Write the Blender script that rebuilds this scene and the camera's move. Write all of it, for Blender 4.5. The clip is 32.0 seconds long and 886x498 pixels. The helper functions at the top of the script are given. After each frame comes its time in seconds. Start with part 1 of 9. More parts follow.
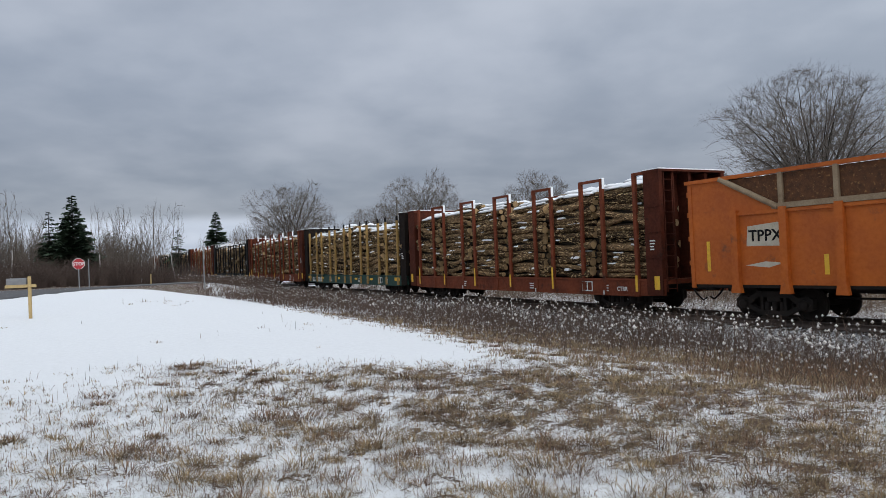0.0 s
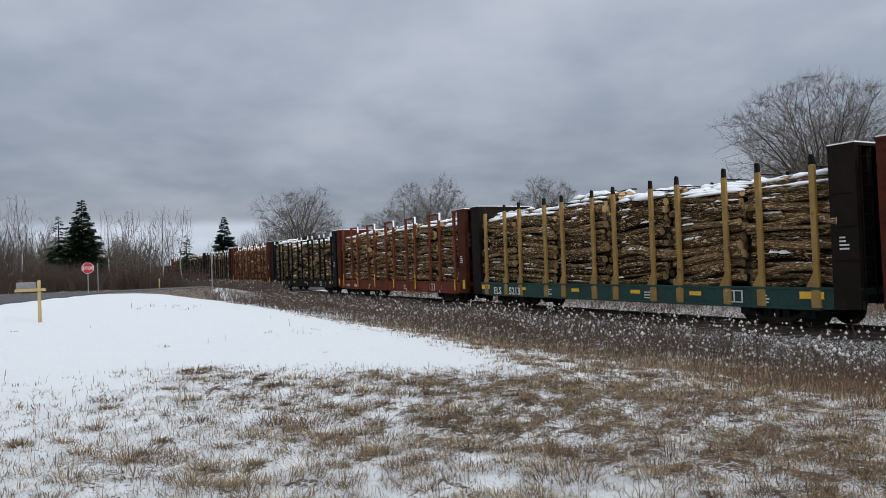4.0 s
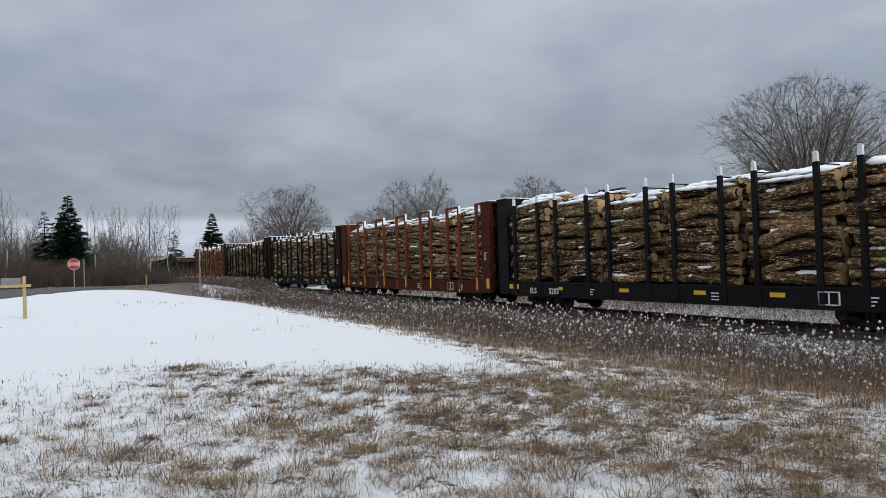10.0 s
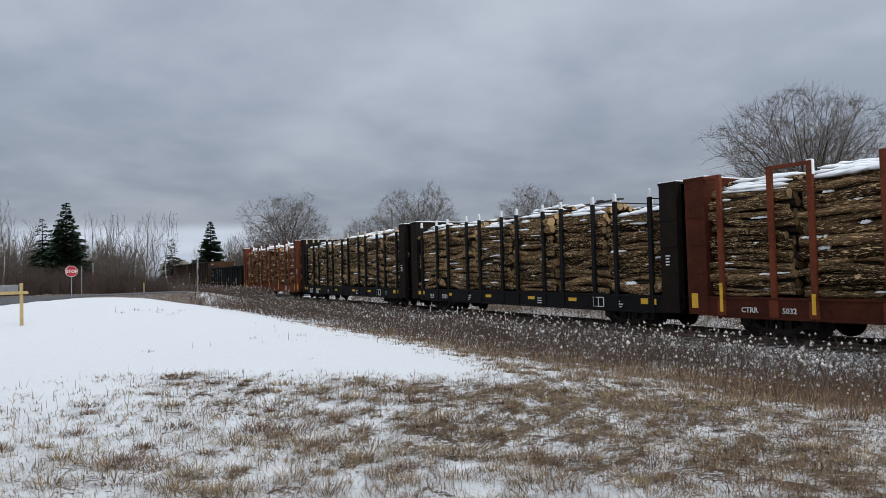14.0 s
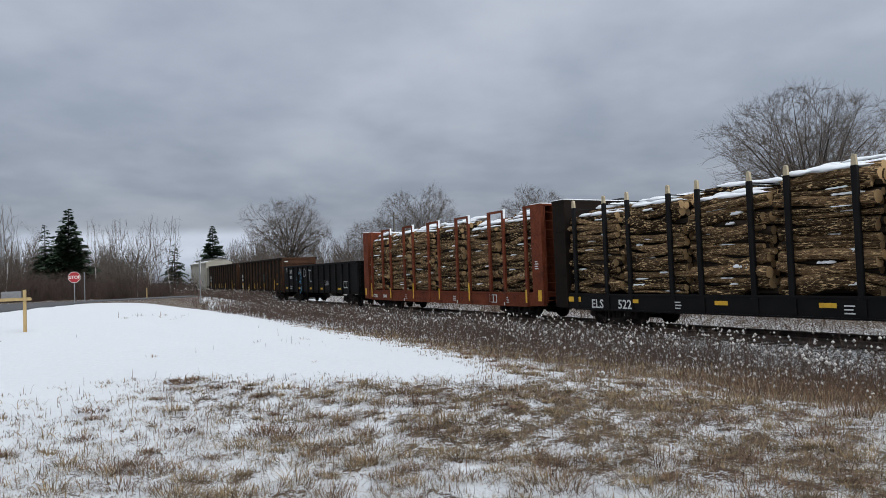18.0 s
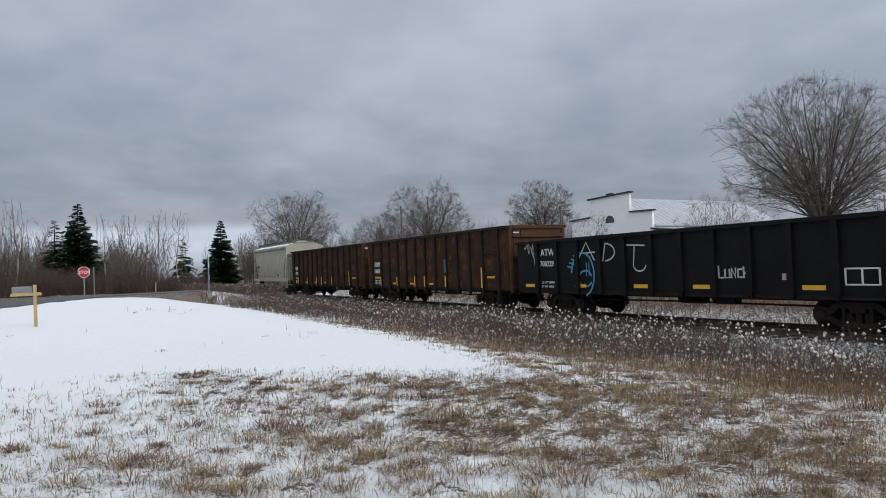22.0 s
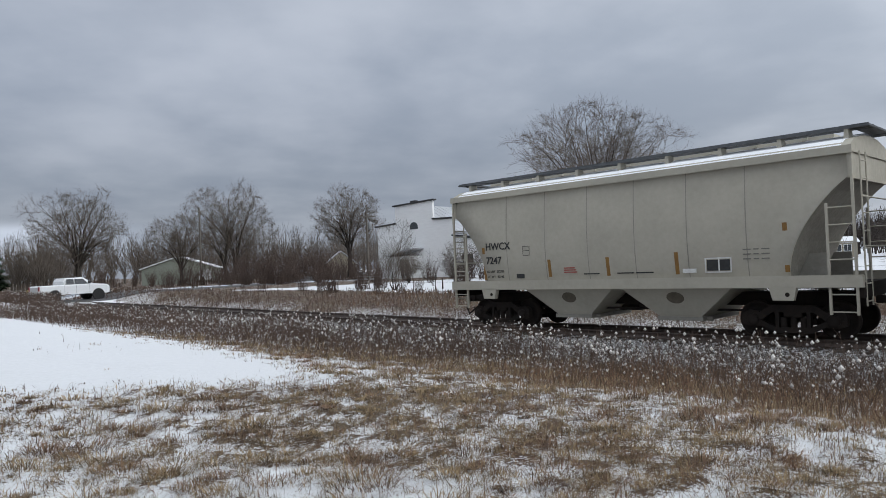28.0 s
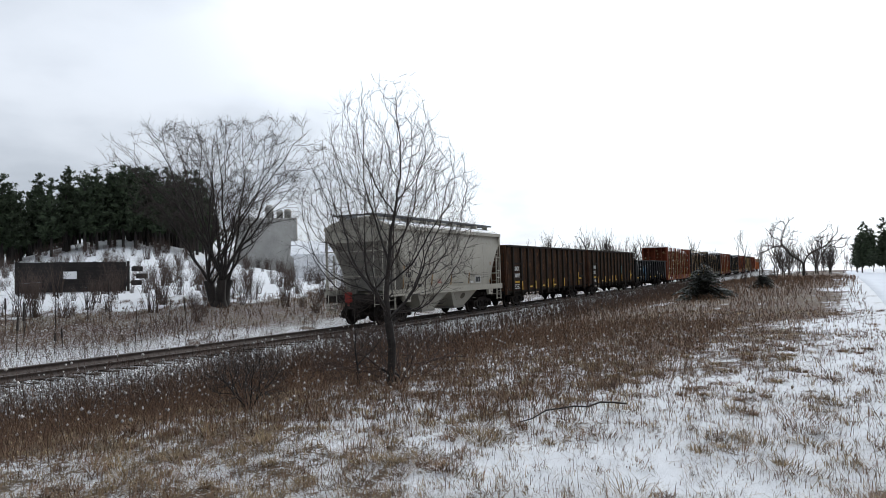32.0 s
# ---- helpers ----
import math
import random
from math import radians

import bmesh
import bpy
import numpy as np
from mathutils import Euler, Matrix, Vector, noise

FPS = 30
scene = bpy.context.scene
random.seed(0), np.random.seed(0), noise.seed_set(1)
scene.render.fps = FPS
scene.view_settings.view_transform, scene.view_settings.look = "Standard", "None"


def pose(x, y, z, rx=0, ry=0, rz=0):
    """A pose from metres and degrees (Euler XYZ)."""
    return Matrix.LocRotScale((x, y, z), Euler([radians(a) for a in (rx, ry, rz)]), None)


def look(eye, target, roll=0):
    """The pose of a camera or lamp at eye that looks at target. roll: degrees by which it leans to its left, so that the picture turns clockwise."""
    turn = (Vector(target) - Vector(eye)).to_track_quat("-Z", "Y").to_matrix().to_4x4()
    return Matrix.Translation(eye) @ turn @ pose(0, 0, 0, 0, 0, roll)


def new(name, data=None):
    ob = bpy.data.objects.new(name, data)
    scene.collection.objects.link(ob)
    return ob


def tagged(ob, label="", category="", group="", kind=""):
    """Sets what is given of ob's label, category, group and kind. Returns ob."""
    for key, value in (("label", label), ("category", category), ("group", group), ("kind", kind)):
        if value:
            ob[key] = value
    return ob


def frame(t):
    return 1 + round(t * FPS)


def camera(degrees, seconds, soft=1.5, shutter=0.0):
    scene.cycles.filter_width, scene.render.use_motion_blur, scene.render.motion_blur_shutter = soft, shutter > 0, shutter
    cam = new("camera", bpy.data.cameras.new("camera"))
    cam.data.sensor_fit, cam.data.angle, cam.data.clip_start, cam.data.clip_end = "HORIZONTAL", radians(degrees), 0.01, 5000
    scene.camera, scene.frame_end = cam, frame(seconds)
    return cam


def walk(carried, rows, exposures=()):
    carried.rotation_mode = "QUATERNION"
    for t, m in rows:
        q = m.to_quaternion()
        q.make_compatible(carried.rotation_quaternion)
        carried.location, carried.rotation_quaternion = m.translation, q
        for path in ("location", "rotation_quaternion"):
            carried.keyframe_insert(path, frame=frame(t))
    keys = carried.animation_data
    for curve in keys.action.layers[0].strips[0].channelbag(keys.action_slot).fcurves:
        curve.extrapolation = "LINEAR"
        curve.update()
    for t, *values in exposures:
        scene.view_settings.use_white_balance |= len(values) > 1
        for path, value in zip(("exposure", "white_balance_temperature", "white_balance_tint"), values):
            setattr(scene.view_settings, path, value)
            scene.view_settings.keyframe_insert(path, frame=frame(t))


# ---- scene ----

cam = camera(64.46, 32.0, soft=0.8)
PATH = [
    (0, pose(0, 0, 2.0, 90.90, 2.46, -0.00)),
    (0.5, pose(0, 0, 2.0, 91.02, 2.65, 0.11)),
    (1, pose(0, 0, 2.0, 91.14, 2.83, 0.20)),
    (1.5, pose(0, 0, 2.0, 91.18, 2.63, 0.26)),
    (2, pose(0, 0, 2.0, 91.25, 2.50, 0.36)),
    (2.5, pose(0, 0, 2.0, 91.32, 2.36, 0.41)),
    (3, pose(0, 0, 2.0, 91.35, 2.31, 0.41)),
    (3.5, pose(0, 0, 2.0, 91.36, 2.29, 0.46)),
    (5.5, pose(0, 0, 2.0, 91.40, 2.18, 1.10)),
    (6, pose(0, 0, 2.0, 91.38, 2.14, 1.15)),
    (6.5, pose(0, 0, 2.0, 91.38, 2.03, 1.12)),
    (7, pose(0, 0, 2.0, 91.24, 1.96, 0.96)),
    (7.5, pose(0, 0, 2.0, 91.09, 1.95, 0.82)),
    (8, pose(0, 0, 2.0, 90.97, 1.90, 0.63)),
    (8.5, pose(0, 0, 2.0, 90.85, 1.82, 0.40)),
    (9, pose(0, 0, 2.0, 90.89, 1.86, 0.17)),
    (9.5, pose(0, 0, 2.0, 91.01, 1.88, -0.10)),
    (10, pose(0, 0, 2.0, 91.17, 1.96, -0.30)),
    (10.5, pose(0, 0, 2.0, 91.27, 1.90, -0.41)),
    (11, pose(0, 0, 2.0, 91.40, 2.05, -0.46)),
    (11.5, pose(0, 0, 2.0, 91.58, 1.86, -0.44)),
    (12, pose(0, 0, 2.0, 91.67, 1.74, -0.36)),
    (12.5, pose(0, 0, 2.0, 91.86, 1.60, -0.39)),
    (13, pose(0, 0, 2.0, 91.84, 1.53, -0.43)),
    (13.5, pose(0, 0, 2.0, 91.88, 1.60, -0.39)),
    (14, pose(0, 0, 2.0, 91.93, 1.62, -0.45)),
    (14.5, pose(0, 0, 2.0, 91.91, 1.82, -0.50)),
    (16.5, pose(0, 0, 2.0, 92.02, 2.05, -0.40)),
    (17, pose(0, 0, 2.0, 92.08, 2.02, -0.39)),
    (17.5, pose(0, 0, 2.0, 92.10, 2.06, -0.35)),
    (18, pose(0, 0, 2.0, 92.09, 2.25, -0.26)),
    (18.5, pose(0, 0, 2.0, 92.17, 2.27, -0.18)),
    (19, pose(0, 0, 2.0, 92.23, 2.40, -0.14)),
    (19.5, pose(0, 0, 2.0, 92.18, 2.48, -0.19)),
    (20, pose(0, 0, 2.0, 92.06, 2.64, -0.19)),
    (20.5, pose(0, 0, 2.0, 91.85, 2.43, -0.13)),
    (21, pose(0, 0, 2.0, 91.75, 2.34, 0.02)),
    (21.5, pose(0, 0, 2.0, 91.71, 2.41, 0.20)),
    (22, pose(0, 0, 2.0, 91.61, 2.43, 0.35)),
    (22.5, pose(0, 0, 2.0, 91.51, 2.43, 0.53)),
    (23, pose(0, 0, 2.0, 91.48, 2.35, 0.64)),
    (23.5, pose(0, 0, 2.0, 91.47, 2.30, 0.69)),
    (24, pose(0, 0, 2.0, 91.45, 2.28, 0.69)),
    (24.5, pose(0, 0, 2.0, 91.38, 2.56, 0.64)),
    (26.5, pose(0, 0, 2.0, 91.61, 2.33, -0.34)),
    (27, pose(0, 0, 2.0, 91.61, 2.14, -2.45)),
    (27.5, pose(0, 0, 2.0, 91.46, 2.35, -7.82)),
    (28, pose(0, 0, 2.0, 91.37, 2.35, -15.42)),
    (28.5, pose(0, 0, 2.0, 90.88, 3.04, -29.00)),
    (29, pose(0, 0, 2.0, 90.87, 1.99, -44.07)),
    (29.5, pose(0, 0, 2.0, 90.90, 2.11, -58.70)),
    (30, pose(0, 0, 2.0, 90.72, 1.24, -71.91)),
    (30.5, pose(0, 0, 2.0, 91.35, 2.17, -85.97)),
    (31, pose(0, 0, 2.0, 91.54, 2.57, -98.47)),
    (31.5, pose(0, 0, 2.0, 92.06, 1.27, -107.13)),
    (32, pose(0, 0, 2.0, 92.48, 1.39, -116.24)),
]
walk(cam, PATH)

# ---- the railway's line: s along the near rail, u across it (towards the viewer) ----
S_STEP = 0.5
S_AX = np.arange(-600.0, 600.0, S_STEP)
_th = np.radians(28.38 + 7.66 * np.clip((S_AX + 9.4) / 38.55, 0, 1))
_d = np.stack([np.sin(_th), -np.cos(_th)], 1)
_c = np.cumsum(_d * S_STEP, 0)
LINE = _c - _c[np.argmin(np.abs(S_AX))] + np.array([12.86, 12.19])
NRM = np.stack([np.cos(_th), np.sin(_th)], 1)
LINE = LINE + 0.75 * NRM          # centre line


def ss(a, b, v):
    q = np.clip((v - a) / (b - a), 0, 1)
    return q * q * (3 - 2 * q)


def rail_z(s):
    return 0.0066 * np.maximum(-s - 10, 0) * ss(220, 80, -s) + 0.0066 * 70 * (1 - ss(220, 80, -s)) + 0.0088 * np.maximum(s - 10, 0)


def on_line(s, u=0.0):
    x, y = np.interp(s, S_AX, LINE[:, 0]), np.interp(s, S_AX, LINE[:, 1])
    nx, ny = np.interp(s, S_AX, NRM[:, 0]), np.interp(s, S_AX, NRM[:, 1])
    return x - u * nx, y - u * ny


def track_su(x, y):
    """(s, u) of points of the plan."""
    x, y = np.atleast_1d(np.asarray(x, float)), np.atleast_1d(np.asarray(y, float))
    so, uo = np.empty_like(x), np.empty_like(x)
    lx, ly, ls, ln = LINE[::4, 0], LINE[::4, 1], S_AX[::4], NRM[::4]
    for a in range(0, len(x), 4000):
        b = slice(a, a + 4000)
        dx, dy = x[b, None] - lx, y[b, None] - ly
        i = np.argmin(dx * dx + dy * dy, 1)
        k = np.arange(len(i))
        ex, ey = dx[k, i], dy[k, i]
        n = ln[i]
        uo[b] = -(ex * n[:, 0] + ey * n[:, 1])
        so[b] = ls[i] + ex * n[:, 1] - ey * n[:, 0]
    return so, uo


def wob(x, y, f, seed=0.0):
    """Cheap smooth unevenness, about -1 to 1."""
    return (np.sin(x * f + 1.3 * np.sin(y * f * 0.71 + seed) + seed) + np.sin(y * f * 1.13 + 1.7 * np.sin(x * f * 0.53 - seed) + 2 * seed)
            + 0.6 * np.sin((x + y) * f * 1.9 + seed * 3)) / 2.6


def ground_z(x, y, su=None):
    x, y = np.atleast_1d(np.asarray(x, float)), np.atleast_1d(np.asarray(y, float))
    s, u = track_su(x, y) if su is None else su
    sc = np.clip(s, -160, 160)
    zt = rail_z(sc)
    near = 0.35 + 0.65 * ss(-2, -30, s) * ss(6, 16, u) + 0.75 * ss(15, 75, s)
    near = (zt - 0.5) + (near - zt + 0.5) * ss(3.5, 13, u)
    far = 0.3 + zt * 0.8 + 0.35 * ss(-10, -45, u) + 1.0 * ss(4, 26, s) * ss(-6, -16, u)
    far = far + 5.0 * ss(-65, -170, u) * ss(5, 60, s) + 1.6 * ss(-60, -140, u) * ss(-5, 15, s)
    # the wooded rise
    ha, hb = 0.9998 * x - 0.0175 * y - 112.0, 0.0175 * x + 0.9998 * y + 2.0
    far = far + 6.5 * np.exp(-(ha / 36.0) ** 2 - (hb / 17.0) ** 2)
    far = (zt - 0.5) + (far - zt + 0.5) * ss(-3.5, -9, u)
    z = np.where(u > 0, near, far)
    r = np.hypot(x, y)
    z = z + 0.035 * wob(x, y, 1.4) * ss(2, 6, np.abs(u)) + 0.02 * wob(x, y, 3.7, 2.0) * ss(2, 6, np.abs(u)) * ss(60, 30, r) + 0.25 * wob(x, y, 0.11, 1.0) * ss(50, 120, r)
    z = z - 0.35 * ss(3.4, 2.6, np.abs(u))
    # matted tussocks close by
    z = z + (0.030 * wob(x, y, 7.5, 3.0) + 0.020 * wob(x, y, 15.0, 1.0)) * ss(26, 12, r) * ss(5, 8, u) * (1 - ss(10.8, 12.2, y) * ss(3.0, 0.5, x))
    # the road's causeway over the railway
    q = np.abs((x + 14.0) * 0.62 - (y - 65.5) * 0.78)
    w = ss(9, 4.5, q) * ss(26, 14, np.abs(u))
    top = zt - 0.03 + (1.02 - zt) * ss(2.6, 8, u) + (0.78 - zt) * ss(-2.4, -6, u)
    return z + (top - z) * w


def gz(x, y):
    return float(ground_z(x, y)[0])


def ha_r(x, y):
    return ((0.9998 * x - 0.0175 * y - 112.0) / 60.0) ** 2 + ((0.0175 * x + 0.9998 * y + 2.0) / 30.0) ** 2


def cover(x, y, su):
    """How much dry grass stands on the snow, 0 to 1."""
    s, u = su
    c = 0.635 + 0.10 * wob(x, y, 0.55, 4.0) + 0.08 * wob(x, y, 1.7, 1.0) + 0.08 * wob(x, y, 4.3, 2.0) + 0.15 * wob(x, y, 7.5, 3.0) + 0.15 * wob(x, y, 15.0, 1.0) + 0.10 * wob(x, y, 27.0, 5.0)
    c = c + 0.12 * ss(-3, 3, x) + 0.04 * ss(0, 3, x) * ss(6, 9, y)
    c = c - 0.16 * ss(0.15, 0.7, wob(x, y, 0.45, 7.0)) - 0.10 * ss(2.5, 5.5, x)
    field = ss(11.0, 12.2, y + 0.35 * wob(x, y, 0.9, 2.0) + 0.05 * x) * ss(8.4, 11.6, u + 0.5 * wob(x, y, 0.6)) * ss(1.5, -0.4, x + 0.3 * wob(x, y, 1.3, 3.0))
    leftf = ss(-2.0, -6.5, x + 0.35 * y - 3.0 + 0.8 * wob(x, y, 0.8, 5.0)) * ss(2, 7, y) * 0.55
    c = c * (1 - 0.80 * field) * (1 - leftf)
    c = np.where(field > 0.97, 0.15 + 0.10 * wob(x, y, 0.9, 6.0) + 0.12 * ss(0.2, 0.8, wob(x, y, 0.5, 2.0)), c)
    c = np.where((u > 2.6) & (u < 7.8 + 0.9 * wob(x, y, 0.5)), np.maximum(c, 0.70 + 0.14 * wob(x, y, 2.6, 1.0) + 0.12 * wob(x, y, 7.5, 3.0)), c)
    c = np.where((u < -2.4) & (u > -12 - 2 * wob(x, y, 0.3)), np.maximum(c, 0.74 - 0.06 * ss(4, 12, s) + 0.14 * ss(-5.0, -6.8, u + 0.6 * wob(x, y, 0.7))), c)
    c = np.where(u <= -14, 0.06 + 0.12 * (wob(x, y, 0.25) > 0.55), c)
    c = np.where((np.hypot(x, y) > 66) & (x < 22) & (u < -10), 0.85, c)
    c = np.where((u > 8) & (np.hypot(x, y) > 52) & (x < -8), 0.85, c)
    c = np.where(np.abs(u) < 2.6, 0.35, c)
    # to the right the weeds stand thick, with bare snow only beside the lane
    q = 0.831 * x + 0.556 * y + 3.8
    rt = ss(4.0, -1.0, y - 0.25 * x + 0.8) * (u > 2.9)
    cr = 0.715 + 0.10 * wob(x, y, 1.9, 3.0) + 0.09 * wob(x, y, 4.6, 5.0) + 0.15 * wob(x, y, 7.5, 3.0) + 0.15 * wob(x, y, 15.0, 1.0) + 0.10 * wob(x, y, 27.0, 5.0) - 0.22 * ss(7.6, 4.6, q + 0.7 * wob(x, y, 0.7, 1.0) + 1.8 * ss(8, 25, np.hypot(x, y))) - 0.30 * ss(0.35, 0.8, wob(x, y, 0.42, 8.0))
    cr = cr - 0.20 * ss(10, 20, s) * ss(4.3, 3.5, u + 0.4 * wob(x, y, 0.5)) + 0.18 * ss(4.0, 5.0, u) * ss(10.5, 8.5, u)
    cr = cr + 0.30 * ss(9, 32, np.hypot(x, y)) * ss(3.2, 5.0, q)
    cr = cr - 0.20 * np.exp(-((x - 5.6) / 2.2) ** 2 - ((y + 3.3) / 1.6) ** 2)
    c = c + (cr - c) * rt
    c = np.where((ha_r(x, y) < 1.0) & (u < -20), 0.42 + 0.25 * wob(x, y, 0.4, 3.0), c)
    return np.clip(c, 0, 0.9)


# ---- sky and light ----
SUN_AZ, SUN_EL = -140.0, 34.0      # degrees: left of straight ahead, above the horizon


def build_world():
    w = bpy.data.worlds.new("overcast_sky")
    scene.world = w
    w.use_nodes = True
    nt = w.node_tree
    for nd in list(nt.nodes):
        nt.nodes.remove(nd)
    N, L = nt.nodes.new, nt.links.new
    out = N("ShaderNodeOutputWorld")
    tc = N("ShaderNodeTexCoord")
    sky = N("ShaderNodeTexSky")
    sky.sky_type, sky.sun_disc = "NISHITA", False
    sky.sun_elevation, sky.sun_rotation = radians(SUN_EL), radians(-SUN_AZ)
    bg1 = N("ShaderNodeBackground")
    bg1.inputs[1].default_value = 0.06
    L(sky.outputs[0], bg1.inputs[0])
    sep = N("ShaderNodeSeparateXYZ")
    L(tc.outputs["Generated"], sep.inputs[0])

    def mth(op, a, b=None, c=None):
        n = N("ShaderNodeMath")
        n.operation = op
        for i, v in enumerate((a, b, c)):
            if v is None:
                continue
            if isinstance(v, (int, float)):
                n.inputs[i].default_value = v
            else:
                L(v, n.inputs[i])
        return n.outputs[0]

    def remap(v, a, b, c, d):
        n = N("ShaderNodeMapRange")
        n.interpolation_type = "SMOOTHSTEP"
        L(v, n.inputs[0])
        for i, q in enumerate((a, b, c, d)):
            n.inputs[i + 1].default_value = q
        return n.outputs[0]
    # clouds lie on a flat deck: the view ray's x/z, y/z
    zc = mth("MAXIMUM", sep.outputs[2], 0.03)
    comb = N("ShaderNodeCombineXYZ")
    L(mth("DIVIDE", sep.outputs[0], mth("ADD", zc, 0.22)), comb.inputs[0])
    L(mth("DIVIDE", sep.outputs[1], mth("ADD", zc, 0.22)), comb.inputs[1])
    n1 = N("ShaderNodeTexNoise")
    n1.inputs["Scale"].default_value, n1.inputs["Detail"].default_value, n1.inputs["Roughness"].default_value = 0.8, 4.0, 0.48
    n1.inputs["Distortion"].default_value = 0.35
    L(comb.outputs[0], n1.inputs["Vector"])
    n2 = N("ShaderNodeTexNoise")
    n2.inputs["Scale"].default_value, n2.inputs["Detail"].default_value = 3.4, 7.0
    L(comb.outputs[0], n2.inputs["Vector"])
    cl = mth("ADD", mth("MULTIPLY", n1.outputs[0], 0.74), mth("MULTIPLY", n2.outputs[0], 0.26))
    f = remap(cl, 0.34, 0.66, 0.0, 1.0)
    mix = N("ShaderNodeMix")
    mix.data_type = "RGBA"
    mix.inputs["A"].default_value = (0.290, 0.337, 0.420, 1)
    mix.inputs["B"].default_value = (0.478, 0.522, 0.606, 1)
    L(f, mix.inputs["Factor"])
    # the deck is thinner, and brighter, towards the sun and overhead
    sd = (-math.sin(radians(SUN_AZ)) * math.cos(radians(SUN_EL)), math.cos(radians(SUN_AZ)) * math.cos(radians(SUN_EL)), math.sin(radians(SUN_EL)))
    dot = mth("ADD", mth("ADD", mth("MULTIPLY", sep.outputs[0], sd[0]), mth("MULTIPLY", sep.outputs[1], sd[1])), mth("MULTIPLY", sep.outputs[2], sd[2]))
    glow = mth("ADD", remap(dot, -0.55, 0.95, 0.0, 0.85), remap(dot, 0.72, 0.98, 0.0, 2.0))
    up = remap(sep.outputs[2], 0.36, 0.88, 0.0, 0.72)
    low = remap(sep.outputs[2], 0.03, 0.30, 0.78, 1.08)
    gain = low
    # a brighter strip under the deck's edge, just over the horizon
    strip = mth("MULTIPLY", remap(mth("ABSOLUTE", mth("SUBTRACT", sep.outputs[2], 0.045)), 0.015, 0.035, 0.62, 0.0), remap(sep.outputs[0], -0.05, -0.3, 0.0, 1.0))
    gain = mth("ADD", gain, strip)
    vm0 = N("ShaderNodeVectorMath")
    vm0.operation = "SCALE"
    L(mix.outputs["Result"], vm0.inputs[0])
    L(gain, vm0.inputs["Scale"])
    # thin cloud lets through a whiter light
    thin = mth("MULTIPLY", mth("ADD", glow, up), mth("ADD", mth("MULTIPLY", f, 0.35), 0.82))
    cw = N("ShaderNodeCombineXYZ")
    for i, v in enumerate((0.420, 0.440, 0.447)):
        L(mth("MULTIPLY", thin, v), cw.inputs[i])
    vm = N("ShaderNodeVectorMath")
    vm.operation = "ADD"
    L(vm0.outputs[0], vm.inputs[0])
    L(cw.outputs[0], vm.inputs[1])
    bg2 = N("ShaderNodeBackground")
    L(vm.outputs[0], bg2.inputs[0])
    bg2.inputs[1].default_value = 1.0
    add = N("ShaderNodeMixShader")      # the deck hides most of the clear sky
    add.inputs[0].default_value = 0.93
    L(bg1.outputs[0], add.inputs[1])
    L(bg2.outputs[0], add.inputs[2])
    L(add.outputs[0], out.inputs[0])
    sun = bpy.data.lights.new("sun", "SUN")
    sun.energy, sun.angle, sun.color = 0.6, radians(25), (1.0, 0.985, 0.965)
    ob = new("sun", sun)
    ob.matrix_world = look((0, 0, 80), (-sd[0] * 50, -sd[1] * 50, 80 - sd[2] * 50))


build_world()
scene.view_settings.exposure = 0.0


# ---- materials ----
MATS = {}


